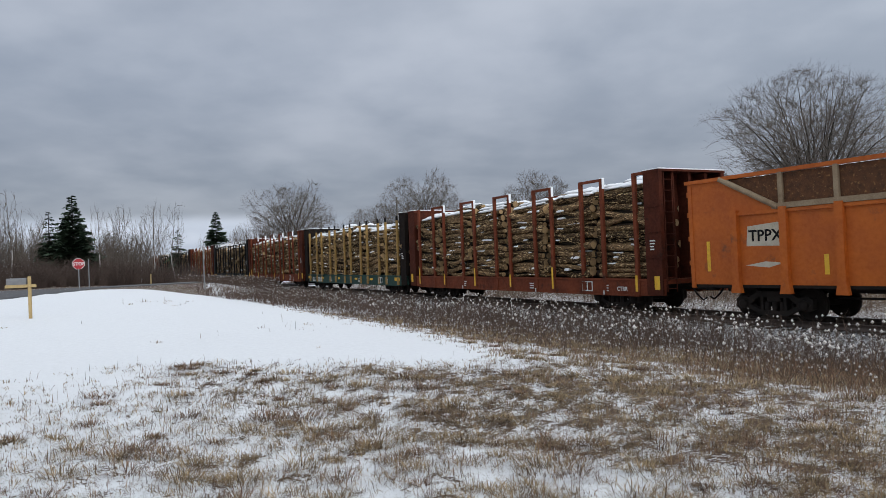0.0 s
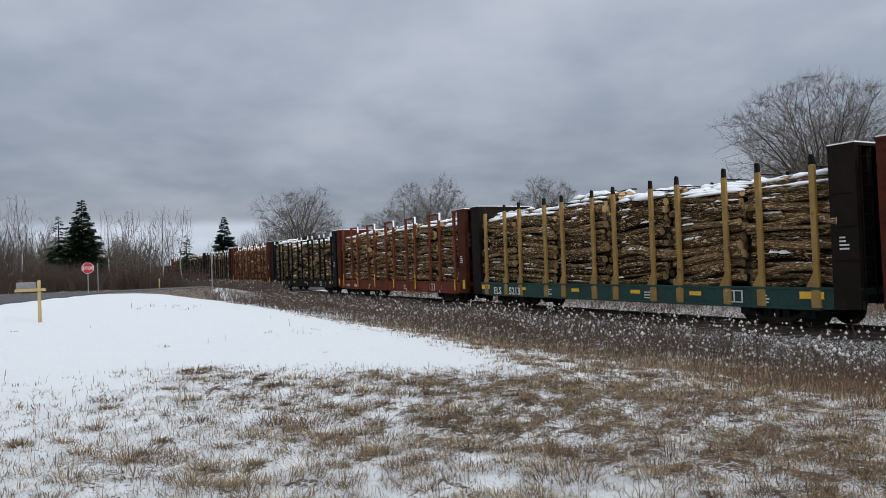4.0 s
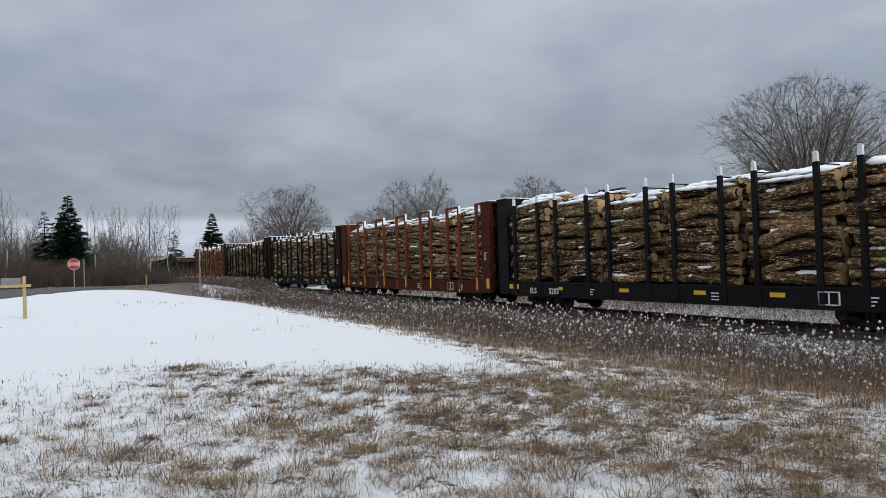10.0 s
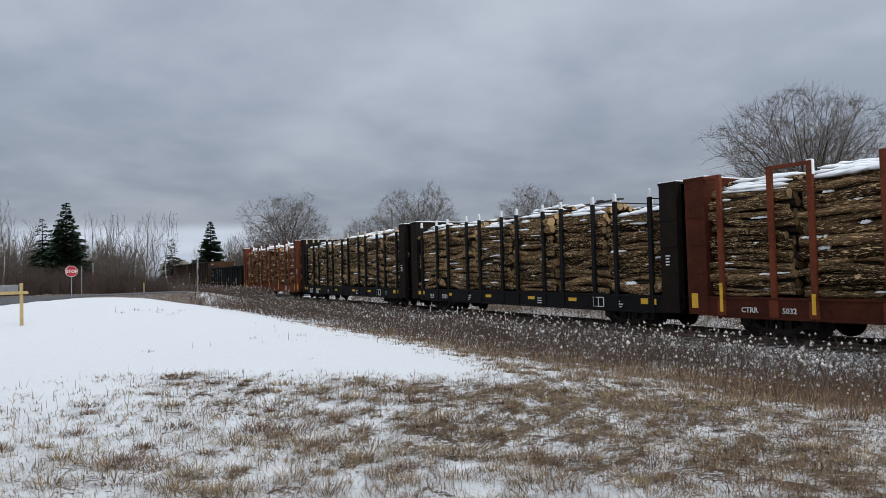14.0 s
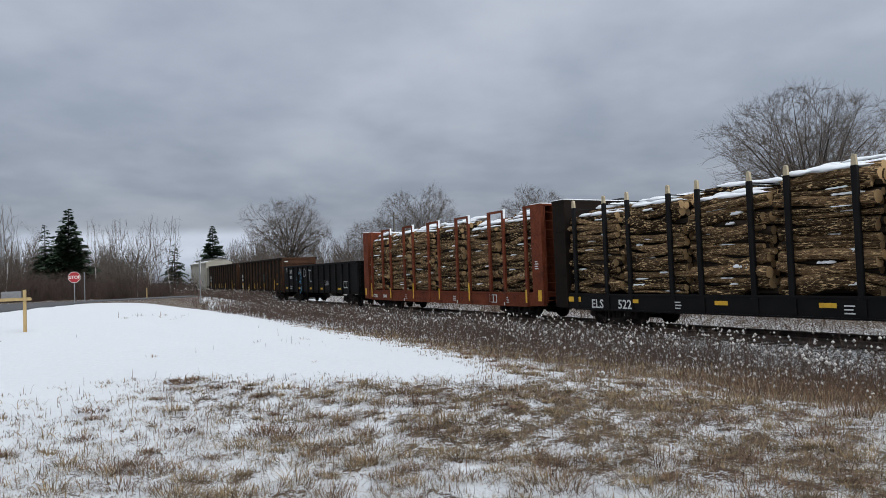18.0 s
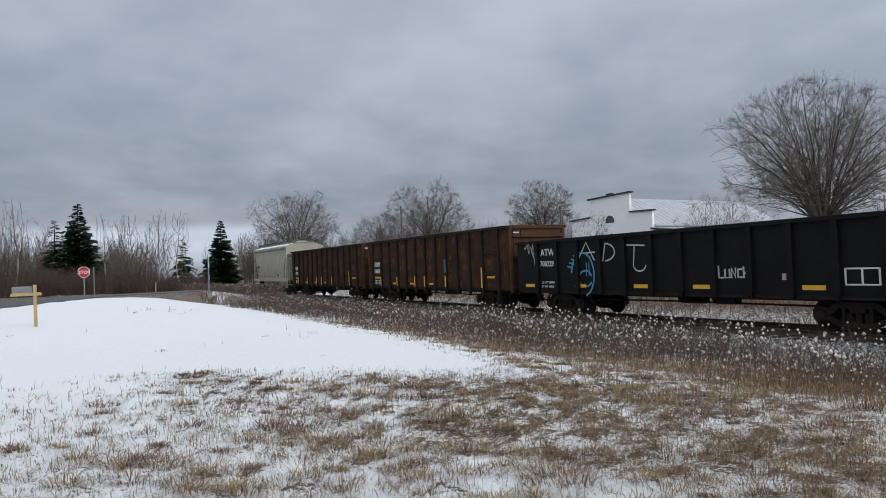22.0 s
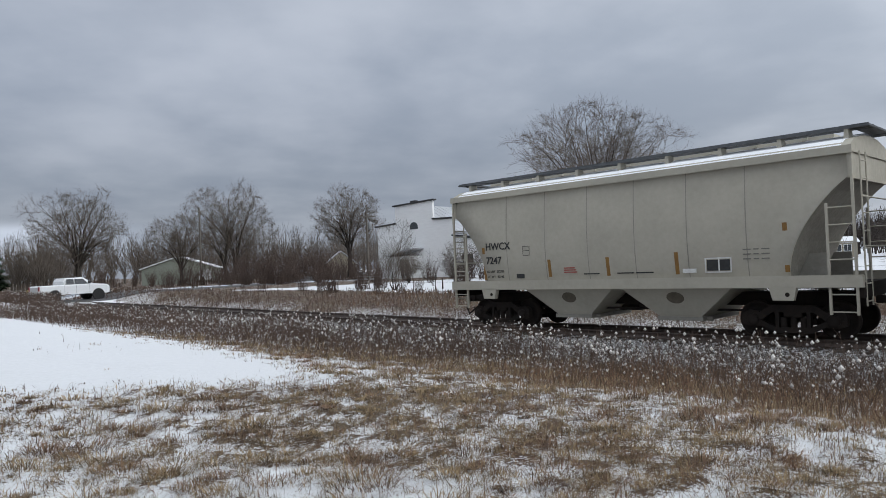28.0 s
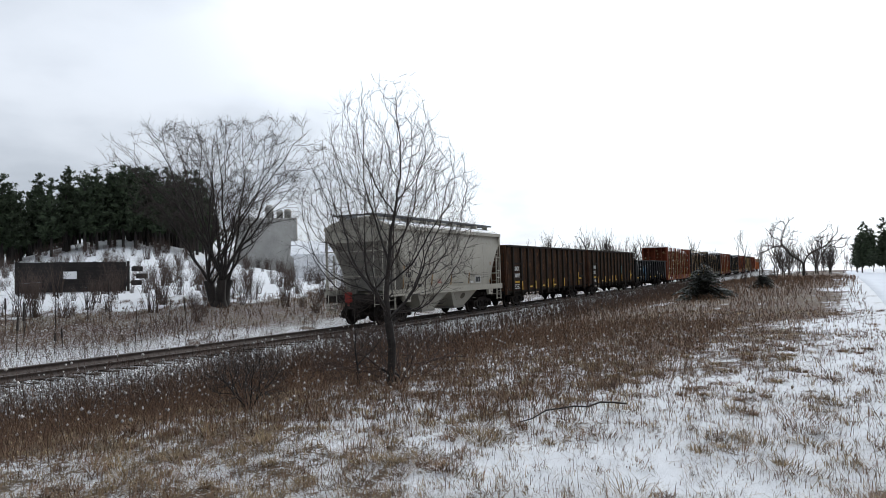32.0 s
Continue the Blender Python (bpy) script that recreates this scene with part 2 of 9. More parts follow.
def mat(name, c1, c2=None, scale=3.0, rough=0.8, metal=0.0, bump=0.3, c3=None, patch=0.5, stretch=(1, 1, 1), island=0.0, objrand=0.0, detail=6.0, coord="Object", fine=9.0, spec=0.4, edge=0.06):
    """A grainy surface: c1 and c2 mixed by noise, c3 in sharp-edged patches (worn spots, rust, snow)."""
    if name in MATS:
        return MATS[name]
    m = bpy.data.materials.new(name)
    MATS[name] = m
    m.use_nodes = True
    nt = m.node_tree
    N, L = nt.nodes.new, nt.links.new
    b = nt.nodes["Principled BSDF"]
    b.inputs["Roughness"].default_value, b.inputs["Metallic"].default_value = rough, metal
    b.inputs["Specular IOR Level"].default_value = spec
    c2 = c2 or tuple(v * 0.7 for v in c1)
    tc, mp = N("ShaderNodeTexCoord"), N("ShaderNodeMapping")
    mp.inputs["Scale"].default_value = stretch
    L(tc.outputs[coord], mp.inputs[0])
    src = mp.outputs[0]
    if objrand:
        oi = N("ShaderNodeObjectInfo")
        va = N("ShaderNodeVectorMath")
        va.operation = "MULTIPLY_ADD"
        cv = N("ShaderNodeCombineXYZ")
        for i in range(3):
            L(oi.outputs["Random"], cv.inputs[i])
        L(cv.outputs[0], va.inputs[0])
        va.inputs[1].default_value = (37, 53, 71)
        L(src, va.inputs[2])
        src = va.outputs[0]

    def noise_tex(sc, det=detail, ro=0.6):
        n = N("ShaderNodeTexNoise")
        n.inputs["Scale"].default_value, n.inputs["Detail"].default_value, n.inputs["Roughness"].default_value = sc, det, ro
        L(src, n.inputs["Vector"])
        return n.outputs[0]
    big, small = noise_tex(scale), noise_tex(scale * fine, 4.0)

    def rmp(v, a, bb, c=0.0, d=1.0):
        n = N("ShaderNodeMapRange")
        L(v, n.inputs[0])
        for i, q in enumerate((a, bb, c, d)):
            n.inputs[i + 1].default_value = q
        return n.outputs[0]

    def mixc(fac, a, bb, mode="MIX"):
        n = N("ShaderNodeMix")
        n.data_type, n.blend_type = "RGBA", mode
        for k, v in (("Factor", fac), ("A", a), ("B", bb)):
            if isinstance(v, tuple):
                n.inputs[k].default_value = (*v, 1)
            elif isinstance(v, float):
                n.inputs[k].default_value = v
            else:
                L(v, n.inputs[k])
        return n.outputs["Result"]
    ad = N("ShaderNodeMath")
    ad.operation = "MULTIPLY_ADD"
    L(small, ad.inputs[0])
    ad.inputs[1].default_value = 0.5
    L(big, ad.inputs[2])
    col = mixc(rmp(ad.outputs[0], 0.55, 0.95), c1, c2)
    if island or objrand:
        if objrand:
            rv = oi.outputs["Random"]
            amt = objrand
        else:
            g = N("ShaderNodeNewGeometry")
            rv, amt = g.outputs["Random Per Island"], island
        hs = N("ShaderNodeHueSaturation")
        L(rmp(rv, 0, 1, 1 - amt, 1 + amt), hs.inputs["Value"])
        L(col, hs.inputs["Color"])
        col = hs.outputs[0]
    if c3:
        n3 = N("ShaderNodeTexNoise")
        n3.inputs["Scale"].default_value, n3.inputs["Detail"].default_value = scale * 1.7, 9.0
        n3.inputs["Roughness"].default_value = 0.65
        L(src, n3.inputs["Vector"])
        col = mixc(rmp(n3.outputs[0], patch, patch + edge), col, c3)
    L(col, b.inputs["Base Color"])
    rr = rmp(small, 0.3, 0.7, max(rough - 0.12, 0.02), min(rough + 0.12, 1.0))
    L(rr, b.inputs["Roughness"])
    if bump:
        bp = N("ShaderNodeBump")
        bp.inputs["Strength"].default_value, bp.inputs["Distance"].default_value = bump, 0.02
        L(ad.outputs[0], bp.inputs["Height"])
        L(bp.outputs[0], b.inputs["Normal"])
    return m


SNOW = mat("snow", (0.88, 0.89, 0.905), (0.80, 0.815, 0.835), 1.2, 0.7, 0, 0.25, spec=0.3)
STEEL_DK = mat("dark_steel", (0.016, 0.014, 0.013), (0.030, 0.023, 0.019), 3, 0.85, 0, 0.2, c3=(0.055, 0.033, 0.022), patch=0.66, spec=0.15)
RAIL_M = mat("rail_steel", (0.07, 0.05, 0.04), (0.12, 0.10, 0.09), 6, 0.5, 0.6, 0.1)
TIE_M = mat("tie_wood", (0.045, 0.036, 0.03), (0.09, 0.075, 0.06), 4, 0.9, 0, 0.6, c3=(0.75, 0.78, 0.82), patch=0.57, objrand=0.3)
BALLAST = mat("ballast", (0.075, 0.068, 0.062), (0.17, 0.16, 0.15), 9, 0.95, 0, 1.0, c3=(0.72, 0.735, 0.74), patch=0.47, edge=0.12, coord="Object")
WHITE_P = mat("white_lettering", (0.72, 0.72, 0.70), (0.55, 0.55, 0.53), 8, 0.7, 0, 0)
YELLOW = mat("yellow_reflector", (0.80, 0.47, 0.03), (0.62, 0.35, 0.03), 9, 0.5, 0, 0)


# ---- mesh making ----
class MB:
    """Gathers vertices and faces of one part."""

    def __init__(self):
        self.v, self.f, self.mi, self.sm = [], [], [], []

    def add(self, vs, fs, mi=0, smooth=False):
        o = len(self.v)
        self.v += [tuple(p) for p in vs]
        self.f += [tuple(i + o for i in q) for q in fs]
        self.mi += [mi] * len(fs)
        self.sm += [smooth] * len(fs)
        return self

    def box(self, x0, x1, y0, y1, z0, z1, mi=0, bev=0.0, m=None):
        if bev:
            b = min(bev, (x1 - x0) * 0.3, (y1 - y0) * 0.3, (z1 - z0) * 0.3)
            vs = []
            for z, e in ((z0, b), (z0 + b, 0), (z1 - b, 0), (z1, b)):
                vs += [(x0 + e + b, y0 + e, z), (x1 - e - b, y0 + e, z), (x1 - e, y0 + e + b, z), (x1 - e, y1 - e - b, z),
                       (x1 - e - b, y1 - e, z), (x0 + e + b, y1 - e, z), (x0 + e, y1 - e - b, z), (x0 + e, y0 + e + b, z)]
            fs = [tuple(range(7, -1, -1)), tuple(range(24, 32))]
            for r in range(3):
                for k in range(8):
                    k2 = (k + 1) % 8
                    fs.append((r * 8 + k, r * 8 + k2, r * 8 + 8 + k2, r * 8 + 8 + k))
        else:
            vs = [(x, y, z) for z in (z0, z1) for x, y in ((x0, y0), (x1, y0), (x1, y1), (x0, y1))]
            fs = [(3, 2, 1, 0), (4, 5, 6, 7), (0, 1, 5, 4), (1, 2, 6, 5), (2, 3, 7, 6), (3, 0, 4, 7)]
        if m is not None:
            vs = [m @ Vector(p) for p in vs]
        return self.add(vs, fs, mi)

    def prism(self, prof, axis, a, b, mi=0, smooth=False):
        """A closed profile of 2D points pushed along an axis from a to b. axis x: profile is (y, z); y: (x, z); z: (x, y)."""
        def put(p, t):
            return {"x": (t, p[0], p[1]), "y": (p[0], t, p[1]), "z": (p[0], p[1], t)}[axis]
        n = len(prof)
        vs = [put(p, a) for p in prof] + [put(p, b) for p in prof]
        fs = [tuple(range(n)), tuple(range(2 * n - 1, n - 1, -1))] + [(i, i + n, (i + 1) % n + n, (i + 1) % n) for i in range(n)]
        return self.add(vs, fs, mi, smooth)

    def cyl(self, p, q, r, r2=None, n=10, mi=0, smooth=True, caps=True, cmi=None):
        p, q = Vector(p), Vector(q)
        r2 = r if r2 is None else r2
        w = (q - p).normalized()
        a = w.orthogonal().normalized()
        b = w.cross(a)
        vs = []
        for c, rr in ((p, r), (q, r2)):
            vs += [c + (a * math.cos(k * 2 * math.pi / n) + b * math.sin(k * 2 * math.pi / n)) * rr for k in range(n)]
        self.add(vs, [(k, (k + 1) % n, (k + 1) % n + n, k + n) for k in range(n)], mi, smooth)
        if caps:
            cm = mi if cmi is None else cmi
            self.add(vs[:n], [tuple(range(n - 1, -1, -1))], cm)
            self.add(vs[n:], [tuple(range(n))], cm)
        return self

    def tube(self, pts, r, n=6, mi=0):
        """One bent pipe through the points."""
        P = [Vector(p) for p in pts]
        m = len(P)
        vs, fs, ref = [], [], None
        for i, p in enumerate(P):
            w = (P[min(i + 1, m - 1)] - P[max(i - 1, 0)]).normalized()
            ref = w.orthogonal().normalized() if ref is None else (ref - w * ref.dot(w)).normalized()
            c = w.cross(ref)
            vs += [tuple(p + (ref * math.cos(6.28319 * k / n) + c * math.sin(6.28319 * k / n)) * r) for k in range(n)]
        for i in range(m - 1):
            for k in range(n):
                k2 = (k + 1) % n
                fs.append((i * n + k, i * n + k2, i * n + n + k2, i * n + n + k))
        fs += [tuple(range(n - 1, -1, -1)), tuple(range((m - 1) * n, m * n))]
        self.add(vs, fs, mi, True)
        return self

    def lathe(self, prof, n=16, mi=0, axis="z", at=(0, 0, 0), smooth=True):
        vs, fs = [], []
        for r, h in prof:
            for k in range(n):
                c, s_ = math.cos(2 * math.pi * k / n) * r, math.sin(2 * math.pi * k / n) * r
                p = {"z": (c, s_, h), "y": (c, h, s_), "x": (h, c, s_)}[axis]
                vs.append((p[0] + at[0], p[1] + at[1], p[2] + at[2]))
        for j in range(len(prof) - 1):
            for k in range(n):
                k2 = (k + 1) % n
                fs.append((j * n + k, j * n + k2, j * n + n + k2, j * n + n + k))
        fs += [tuple(range(n - 1, -1, -1)), tuple(range((len(prof) - 1) * n, len(prof) * n))]
        return self.add(vs, fs, mi, smooth)

    def mesh(self, name, mats):
        me = bpy.data.meshes.new(name)
        me.from_pydata(self.v, [], self.f)
        for m in mats:
            me.materials.append(m)
        me.polygons.foreach_set("material_index", self.mi)
        me.polygons.foreach_set("use_smooth", self.sm)
        me.update()
        return me


def np_mesh(name, verts, faces, mats, smooth=False):
    """A mesh from arrays: verts (n, 3), faces (m, 3 or 4)."""
    me = bpy.data.meshes.new(name)
    verts, faces = np.asarray(verts, np.float32), np.asarray(faces, np.int32)
    k = faces.shape[1]
    me.vertices.add(len(verts))
    me.vertices.foreach_set("co", verts.ravel())
    me.loops.add(faces.size)
    me.loops.foreach_set("vertex_index", faces.ravel())
    me.polygons.add(len(faces))
    me.polygons.foreach_set("loop_start", np.arange(0, faces.size, k, dtype=np.int32))
    me.polygons.foreach_set("loop_total", np.full(len(faces), k, np.int32))
    if smooth:
        me.polygons.foreach_set("use_smooth", np.ones(len(faces), bool))
    for m in mats:
        me.materials.append(m)
    me.update(calc_edges=True)
    return me


def part(name, mb, material, parent, label="", at=None):
    """Links a gathered mesh (or a mesh) as ONE object under a thing or a part."""
    mats = material if isinstance(material, (list, tuple)) else [material]
    me = mb.mesh(name, mats) if isinstance(mb, MB) else mb
    ob = new(name, me)
    ob.parent = parent
    if at is not None:
        ob.matrix_basis = at
    return tagged(ob, label) if label else ob


def thing(name, label, category, m=None, group="", kind=""):
    ob = new(name)
    if m is not None:
        ob.matrix_basis = m
    return tagged(ob, label, category, group, kind)


def words(text, size, material, parent, m, name="lettering", label="", depth=0.004, bold=0.0):
    cu = bpy.data.curves.new(name, "FONT")
    cu.body, cu.size, cu.extrude, cu.offset = text, size, depth, bold
    cu.resolution_u = 2
    tmp = new("tmp", cu)
    me = bpy.data.meshes.new_from_object(tmp)
    bpy.data.objects.remove(tmp)
    bpy.data.curves.remove(cu)
    me.materials.clear()
    me.materials.append(material)
    ob = new(name, me)
    ob.parent, ob.matrix_basis = parent, m
    return tagged(ob, label or f"painted word {text}") if parent else ob

# ---- ground ----
def ground_material():
    m = bpy.data.materials.new("snowy_grassland")
    m.use_nodes = True
    nt = m.node_tree
    N, L = nt.nodes.new, nt.links.new
    b = nt.nodes["Principled BSDF"]
    at = N("ShaderNodeAttribute")
    at.attribute_name = "cover"
    tc = N("ShaderNodeTexCoord")

    def tex(sc, det=6.0, ro=0.6):
        n = N("ShaderNodeTexNoise")
        n.inputs["Scale"].default_value, n.inputs["Detail"].default_value, n.inputs["Roughness"].default_value = sc, det, ro
        L(tc.outputs["Object"], n.inputs["Vector"])
        return n.outputs[0]

    def rmp(v, a, bb, c=0.0, d=1.0):
        n = N("ShaderNodeMapRange")
        L(v, n.inputs[0])
        for i, q in enumerate((a, bb, c, d)):
            if isinstance(q, (int, float)):
                n.inputs[i + 1].default_value = q
            else:
                L(q, n.inputs[i + 1])
        return n.outputs[0]

    def mixc(fac, a, bb):
        n = N("ShaderNodeMix")
        n.data_type = "RGBA"
        for k, v in (("Factor", fac), ("A", a), ("B", bb)):
            if isinstance(v, tuple):
                n.inputs[k].default_value = (*v, 1)
            else:
                L(v, n.inputs[k])
        return n.outputs["Result"]

    def mth(op, a, bb):
        n = N("ShaderNodeMath")
        n.operation = op
        for i, v in enumerate((a, bb)):
            if isinstance(v, (int, float)):
                n.inputs[i].default_value = v
            else:
                L(v, n.inputs[i])
        return n.outputs[0]
    n1, n2, n3 = tex(11.0, 9.0, 0.82), tex(38.0, 6.0, 0.78), tex(0.6, 3.0)
    v = mth("ADD", mth("MULTIPLY", n1, 0.5), mth("MULTIPLY", n2, 0.5))
    thr = mth("SUBTRACT", 0.802, mth("MULTIPLY", at.outputs["Fac"], 0.42))
    f = rmp(mth("SUBTRACT", v, thr), -0.010, 0.014)
    soil = mixc(rmp(n2, 0.35, 0.65), (0.034, 0.026, 0.019), (0.190, 0.140, 0.088))
    soil = mixc(rmp(n3, 0.36, 0.60), soil, (0.088, 0.052, 0.034))
    snow = mixc(rmp(n1, 0.3, 0.7), (0.80, 0.812, 0.83), (0.69, 0.70, 0.716))
    L(mixc(f, snow, soil), b.inputs["Base Color"])
    b.inputs["Roughness"].default_value = 0.85
    b.inputs["Specular IOR Level"].default_value = 0.25
    bp = N("ShaderNodeBump")
    bp.inputs["Strength"].default_value, bp.inputs["Distance"].default_value = 0.6, 0.05
    L(mth("ADD", v, mth("MULTIPLY", f, 0.25)), bp.inputs["Height"])
    L(bp.outputs[0], b.inputs["Normal"])
    return m


def build_ground():
    na = 720
    rs = [0.6]
    while rs[-1] < 2600:
        rs.append(rs[-1] * 1.021 + 0.012)
    rs = np.array(rs)
    an = np.linspace(0, 2 * np.pi, na, endpoint=False)
    X = (rs[:, None] * -np.sin(an)).ravel()
    Y = (rs[:, None] * np.cos(an)).ravel()
    X, Y = np.append(X, 0), np.append(Y, 0)
    su = track_su(X, Y)
    Z = ground_z(X, Y, su)
    cv = cover(X, Y, su)
    nr = len(rs)
    i, j = np.meshgrid(np.arange(nr - 1), np.arange(na), indexing="ij")
    j2 = (j + 1) % na
    F = np.stack([i * na + j, i * na + j2, (i + 1) * na + j2, (i + 1) * na + j], -1).reshape(-1, 4)
    c = len(X) - 1
    k = np.arange(0, na, 2)
    hub = np.stack([np.full(len(k), c), (k + 2) % na, k + 1, k], 1)
    me = np_mesh("ground", np.stack([X, Y, Z], 1), np.concatenate([F, hub])[:, ::-1], [ground_material()], True)
    a = me.attributes.new("cover", "FLOAT", "POINT")
    a.data.foreach_set("value", cv.astype(np.float32))
    tagged(new("ground", me), "rough field of dry grass under thin patchy snow", "ground", kind="structure")


build_ground()


def strip(name, pts, widths, lift, material, label, cat, thick=0.12, su_z=None):
    """A paved strip along a line of plan points, lying on the ground."""
    pts = np.asarray(pts, float)
    seg = np.concatenate([[0], np.cumsum(np.hypot(*np.diff(pts, axis=0).T))])
    t = np.arange(0, seg[-1], 1.0)
    xs, ys = np.interp(t, seg, pts[:, 0]), np.interp(t, seg, pts[:, 1])
    k = np.ones(9) / 9
    xs, ys = np.convolve(np.pad(xs, 4, "edge"), k, "valid"), np.convolve(np.pad(ys, 4, "edge"), k, "valid")
    dx, dy = np.gradient(xs), np.gradient(ys)
    ln = np.hypot(dx, dy)
    nx, ny = -dy / ln, dx / ln
    offs = np.linspace(-widths / 2, widths / 2, 9)
    P = []
    for o in offs:
        X, Y = xs + nx * o, ys + ny * o
        P.append(np.stack([X, Y, ground_z(X, Y) + lift + 0.05 * (1 - (2 * o / widths) ** 2)], 1))
    P = np.array(P)
    lo = P[[0, -1]].copy()
    lo[:, :, 2] -= thick
    P = np.concatenate([lo[:1], P, lo[1:]], 0)
    a, b = P.shape[0], P.shape[1]
    i, j = np.meshgrid(np.arange(a - 1), np.arange(b - 1), indexing="ij")
    F = np.stack([i * b + j, i * b + j + 1, (i + 1) * b + j + 1, (i + 1) * b + j], -1).reshape(-1, 4)[:, ::-1]
    return tagged(new(name, np_mesh(name, P.reshape(-1, 3), F, [material], True)), label, cat, kind="structure")


ASPHALT = mat("asphalt", (0.060, 0.060, 0.064), (0.085, 0.083, 0.082), 2.0, 0.75, 0, 0.4, c3=(0.62, 0.65, 0.70), patch=0.63, edge=0.1)
ROAD_SNOW = mat("snowy_road", (0.72, 0.75, 0.80), (0.60, 0.63, 0.68), 1.0, 0.8, 0, 0.4, c3=(0.16, 0.15, 0.15), patch=0.62, edge=0.12)
strip("road", [(-9, -6), (-16, 8), (-21.5, 22), (-24.5, 34), (-27, 45), (-28.5, 53)], 6.2, 0.03, ASPHALT, "dark asphalt side road with snowy edges", "road")
strip("road_2", [(-150, -43), (-60, 29), (-31.9, 51), (-14, 65.5), (-6, 72), (4, 86), (14, 110), (30, 180)], 6.6, 0.035, ASPHALT, "dark asphalt country road over the railway", "road")
strip("road_3", [(-60, 92), (-19, 86.5), (3, 84), (30, 79)], 4.6, 0.03, ROAD_SNOW, "snowy lane beyond the railway", "road")
strip("road_4", [(-6.4, 2.6), (-3.9, -1.0), (18.7, -34.8), (80.7, -125.5), (249, -373)], 5.2, 0.012, ROAD_SNOW, "lane under trodden snow beside the field", "road", 0.03)


# ---- railway track ----
def build_track():
    tr = thing("railway_track", "single railway track with rusty rails on snowy wooden ties", "railway track", kind="structure")
    s = np.arange(-330, 330, 1.0)
    prof = [(-3.3, -0.72), (-1.75, -0.27), (-1.2, -0.2), (0, -0.22), (1.2, -0.2), (1.75, -0.27), (3.3, -0.72)]
    P = []
    for u, h in prof:
        x, y = on_line(s, -u)
        P.append(np.stack([x, y, rail_z(s) + h + 0.03 * wob(x, y, 2.1)], 1))
    P = np.array(P)
    a, b = P.shape[:2]
    i, j = np.meshgrid(np.arange(a - 1), np.arange(b - 1), indexing="ij")
    F = np.stack([i * b + j, i * b + j + 1, (i + 1) * b + j + 1, (i + 1) * b + j], -1).reshape(-1, 4)
    part("ballast_bed", np_mesh("ballast_bed", P.reshape(-1, 3), F, [BALLAST], True), None, tr, "stone ballast dusted with snow")
    rp = [(-0.07, -0.17), (0.07, -0.17), (0.07, -0.155), (0.012, -0.13), (0.012, -0.045), (0.036, -0.035), (0.036, -0.004), (0.028, 0), (-0.028, 0), (-0.036, -0.004), (-0.036, -0.035), (-0.012, -0.045), (-0.012, -0.13), (-0.07, -0.155)]
    for side in (-0.753, 0.753):
        Q = []
        for u, h in rp:
            x, y = on_line(s, side + u)
            Q.append(np.stack([x, y, rail_z(s) + h], 1))
        Q = np.array(Q + Q[:1])
        a = Q.shape[0]
        i, j = np.meshgrid(np.arange(a - 1), np.arange(b - 1), indexing="ij")
        F = np.stack([i * b + j, i * b + j + 1, (i + 1) * b + j + 1, (i + 1) * b + j], -1).reshape(-1, 4)
        part("rail", np_mesh("rail", Q.reshape(-1, 3), F, [RAIL_M]), None, tr)
    return tr


TRACK = build_track()

# ---- the train: each car's own space has x ahead, y away from the viewer, z up from the rail's top ----
CAR_AT = []          # (car, place along the line at the start, half distance between its trucks, wheelsets)
RED_P = mat("red_oxide_paint", (0.185, 0.046, 0.020), (0.105, 0.028, 0.014), 1.3, 0.75, 0, 0.2, c3=(0.045, 0.022, 0.015), patch=0.57, edge=0.15, spec=0.15)
MAROON_P = mat("maroon_paint", (0.088, 0.023, 0.012), (0.046, 0.014, 0.009), 1.3, 0.8, 0, 0.2, c3=(0.026, 0.015, 0.012), patch=0.58, edge=0.15, spec=0.1)
BLACK_P = mat("black_paint", (0.007, 0.007, 0.0075), (0.012, 0.011, 0.011), 1.5, 0.62, 0, 0.15, c3=(0.032, 0.027, 0.024), patch=0.68, edge=0.2, spec=0.1)
BROWNBLK_P = mat("rust_stained_black_paint", (0.012, 0.009, 0.008), (0.020, 0.014, 0.011), 1.4, 0.85, 0, 0.2, c3=(0.06, 0.034, 0.022), patch=0.64, edge=0.2, spec=0.08)
GREEN_P = mat("dark_green_paint", (0.012, 0.055, 0.043), (0.010, 0.036, 0.03), 1.2, 0.65, 0, 0.15, c3=(0.03, 0.03, 0.026), patch=0.64, edge=0.15)
TAN_P = mat("tan_yellow_paint", (0.34, 0.205, 0.055), (0.24, 0.14, 0.045), 2.5, 0.75, 0, 0.2, c3=(0.10, 0.06, 0.035), patch=0.61, edge=0.1)
TIP_M = mat("bare_stake_tip", (0.55, 0.47, 0.33), (0.42, 0.34, 0.22), 5, 0.8, 0, 0.1)
TIPW_M = mat("snow_crusted_tip", (0.75, 0.77, 0.80), (0.60, 0.62, 0.64), 5, 0.8, 0, 0.1)
BARK = mat("log_bark", (0.013, 0.009, 0.007), (0.165, 0.100, 0.050), 2.3, 0.92, 0, 1.0, c3=(0.66, 0.46, 0.24), patch=0.548, edge=0.05, stretch=(3.6, 0.9, 0.9), objrand=0.8, fine=4.0, spec=0.1)
# darker copies of bark and cut ends: shade between logs put into colour
BARK_SHADED = mat("log_bark_gap_shade", (0.018, 0.012, 0.008), (0.045, 0.030, 0.019), 4.0, 0.95, 0, 0.6, stretch=(0.4, 2, 2), island=0.35)
CUT = mat("cut_log_end", (0.50, 0.34, 0.17), (0.34, 0.21, 0.10), 9, 0.85, 0, 0.3, objrand=0.3)
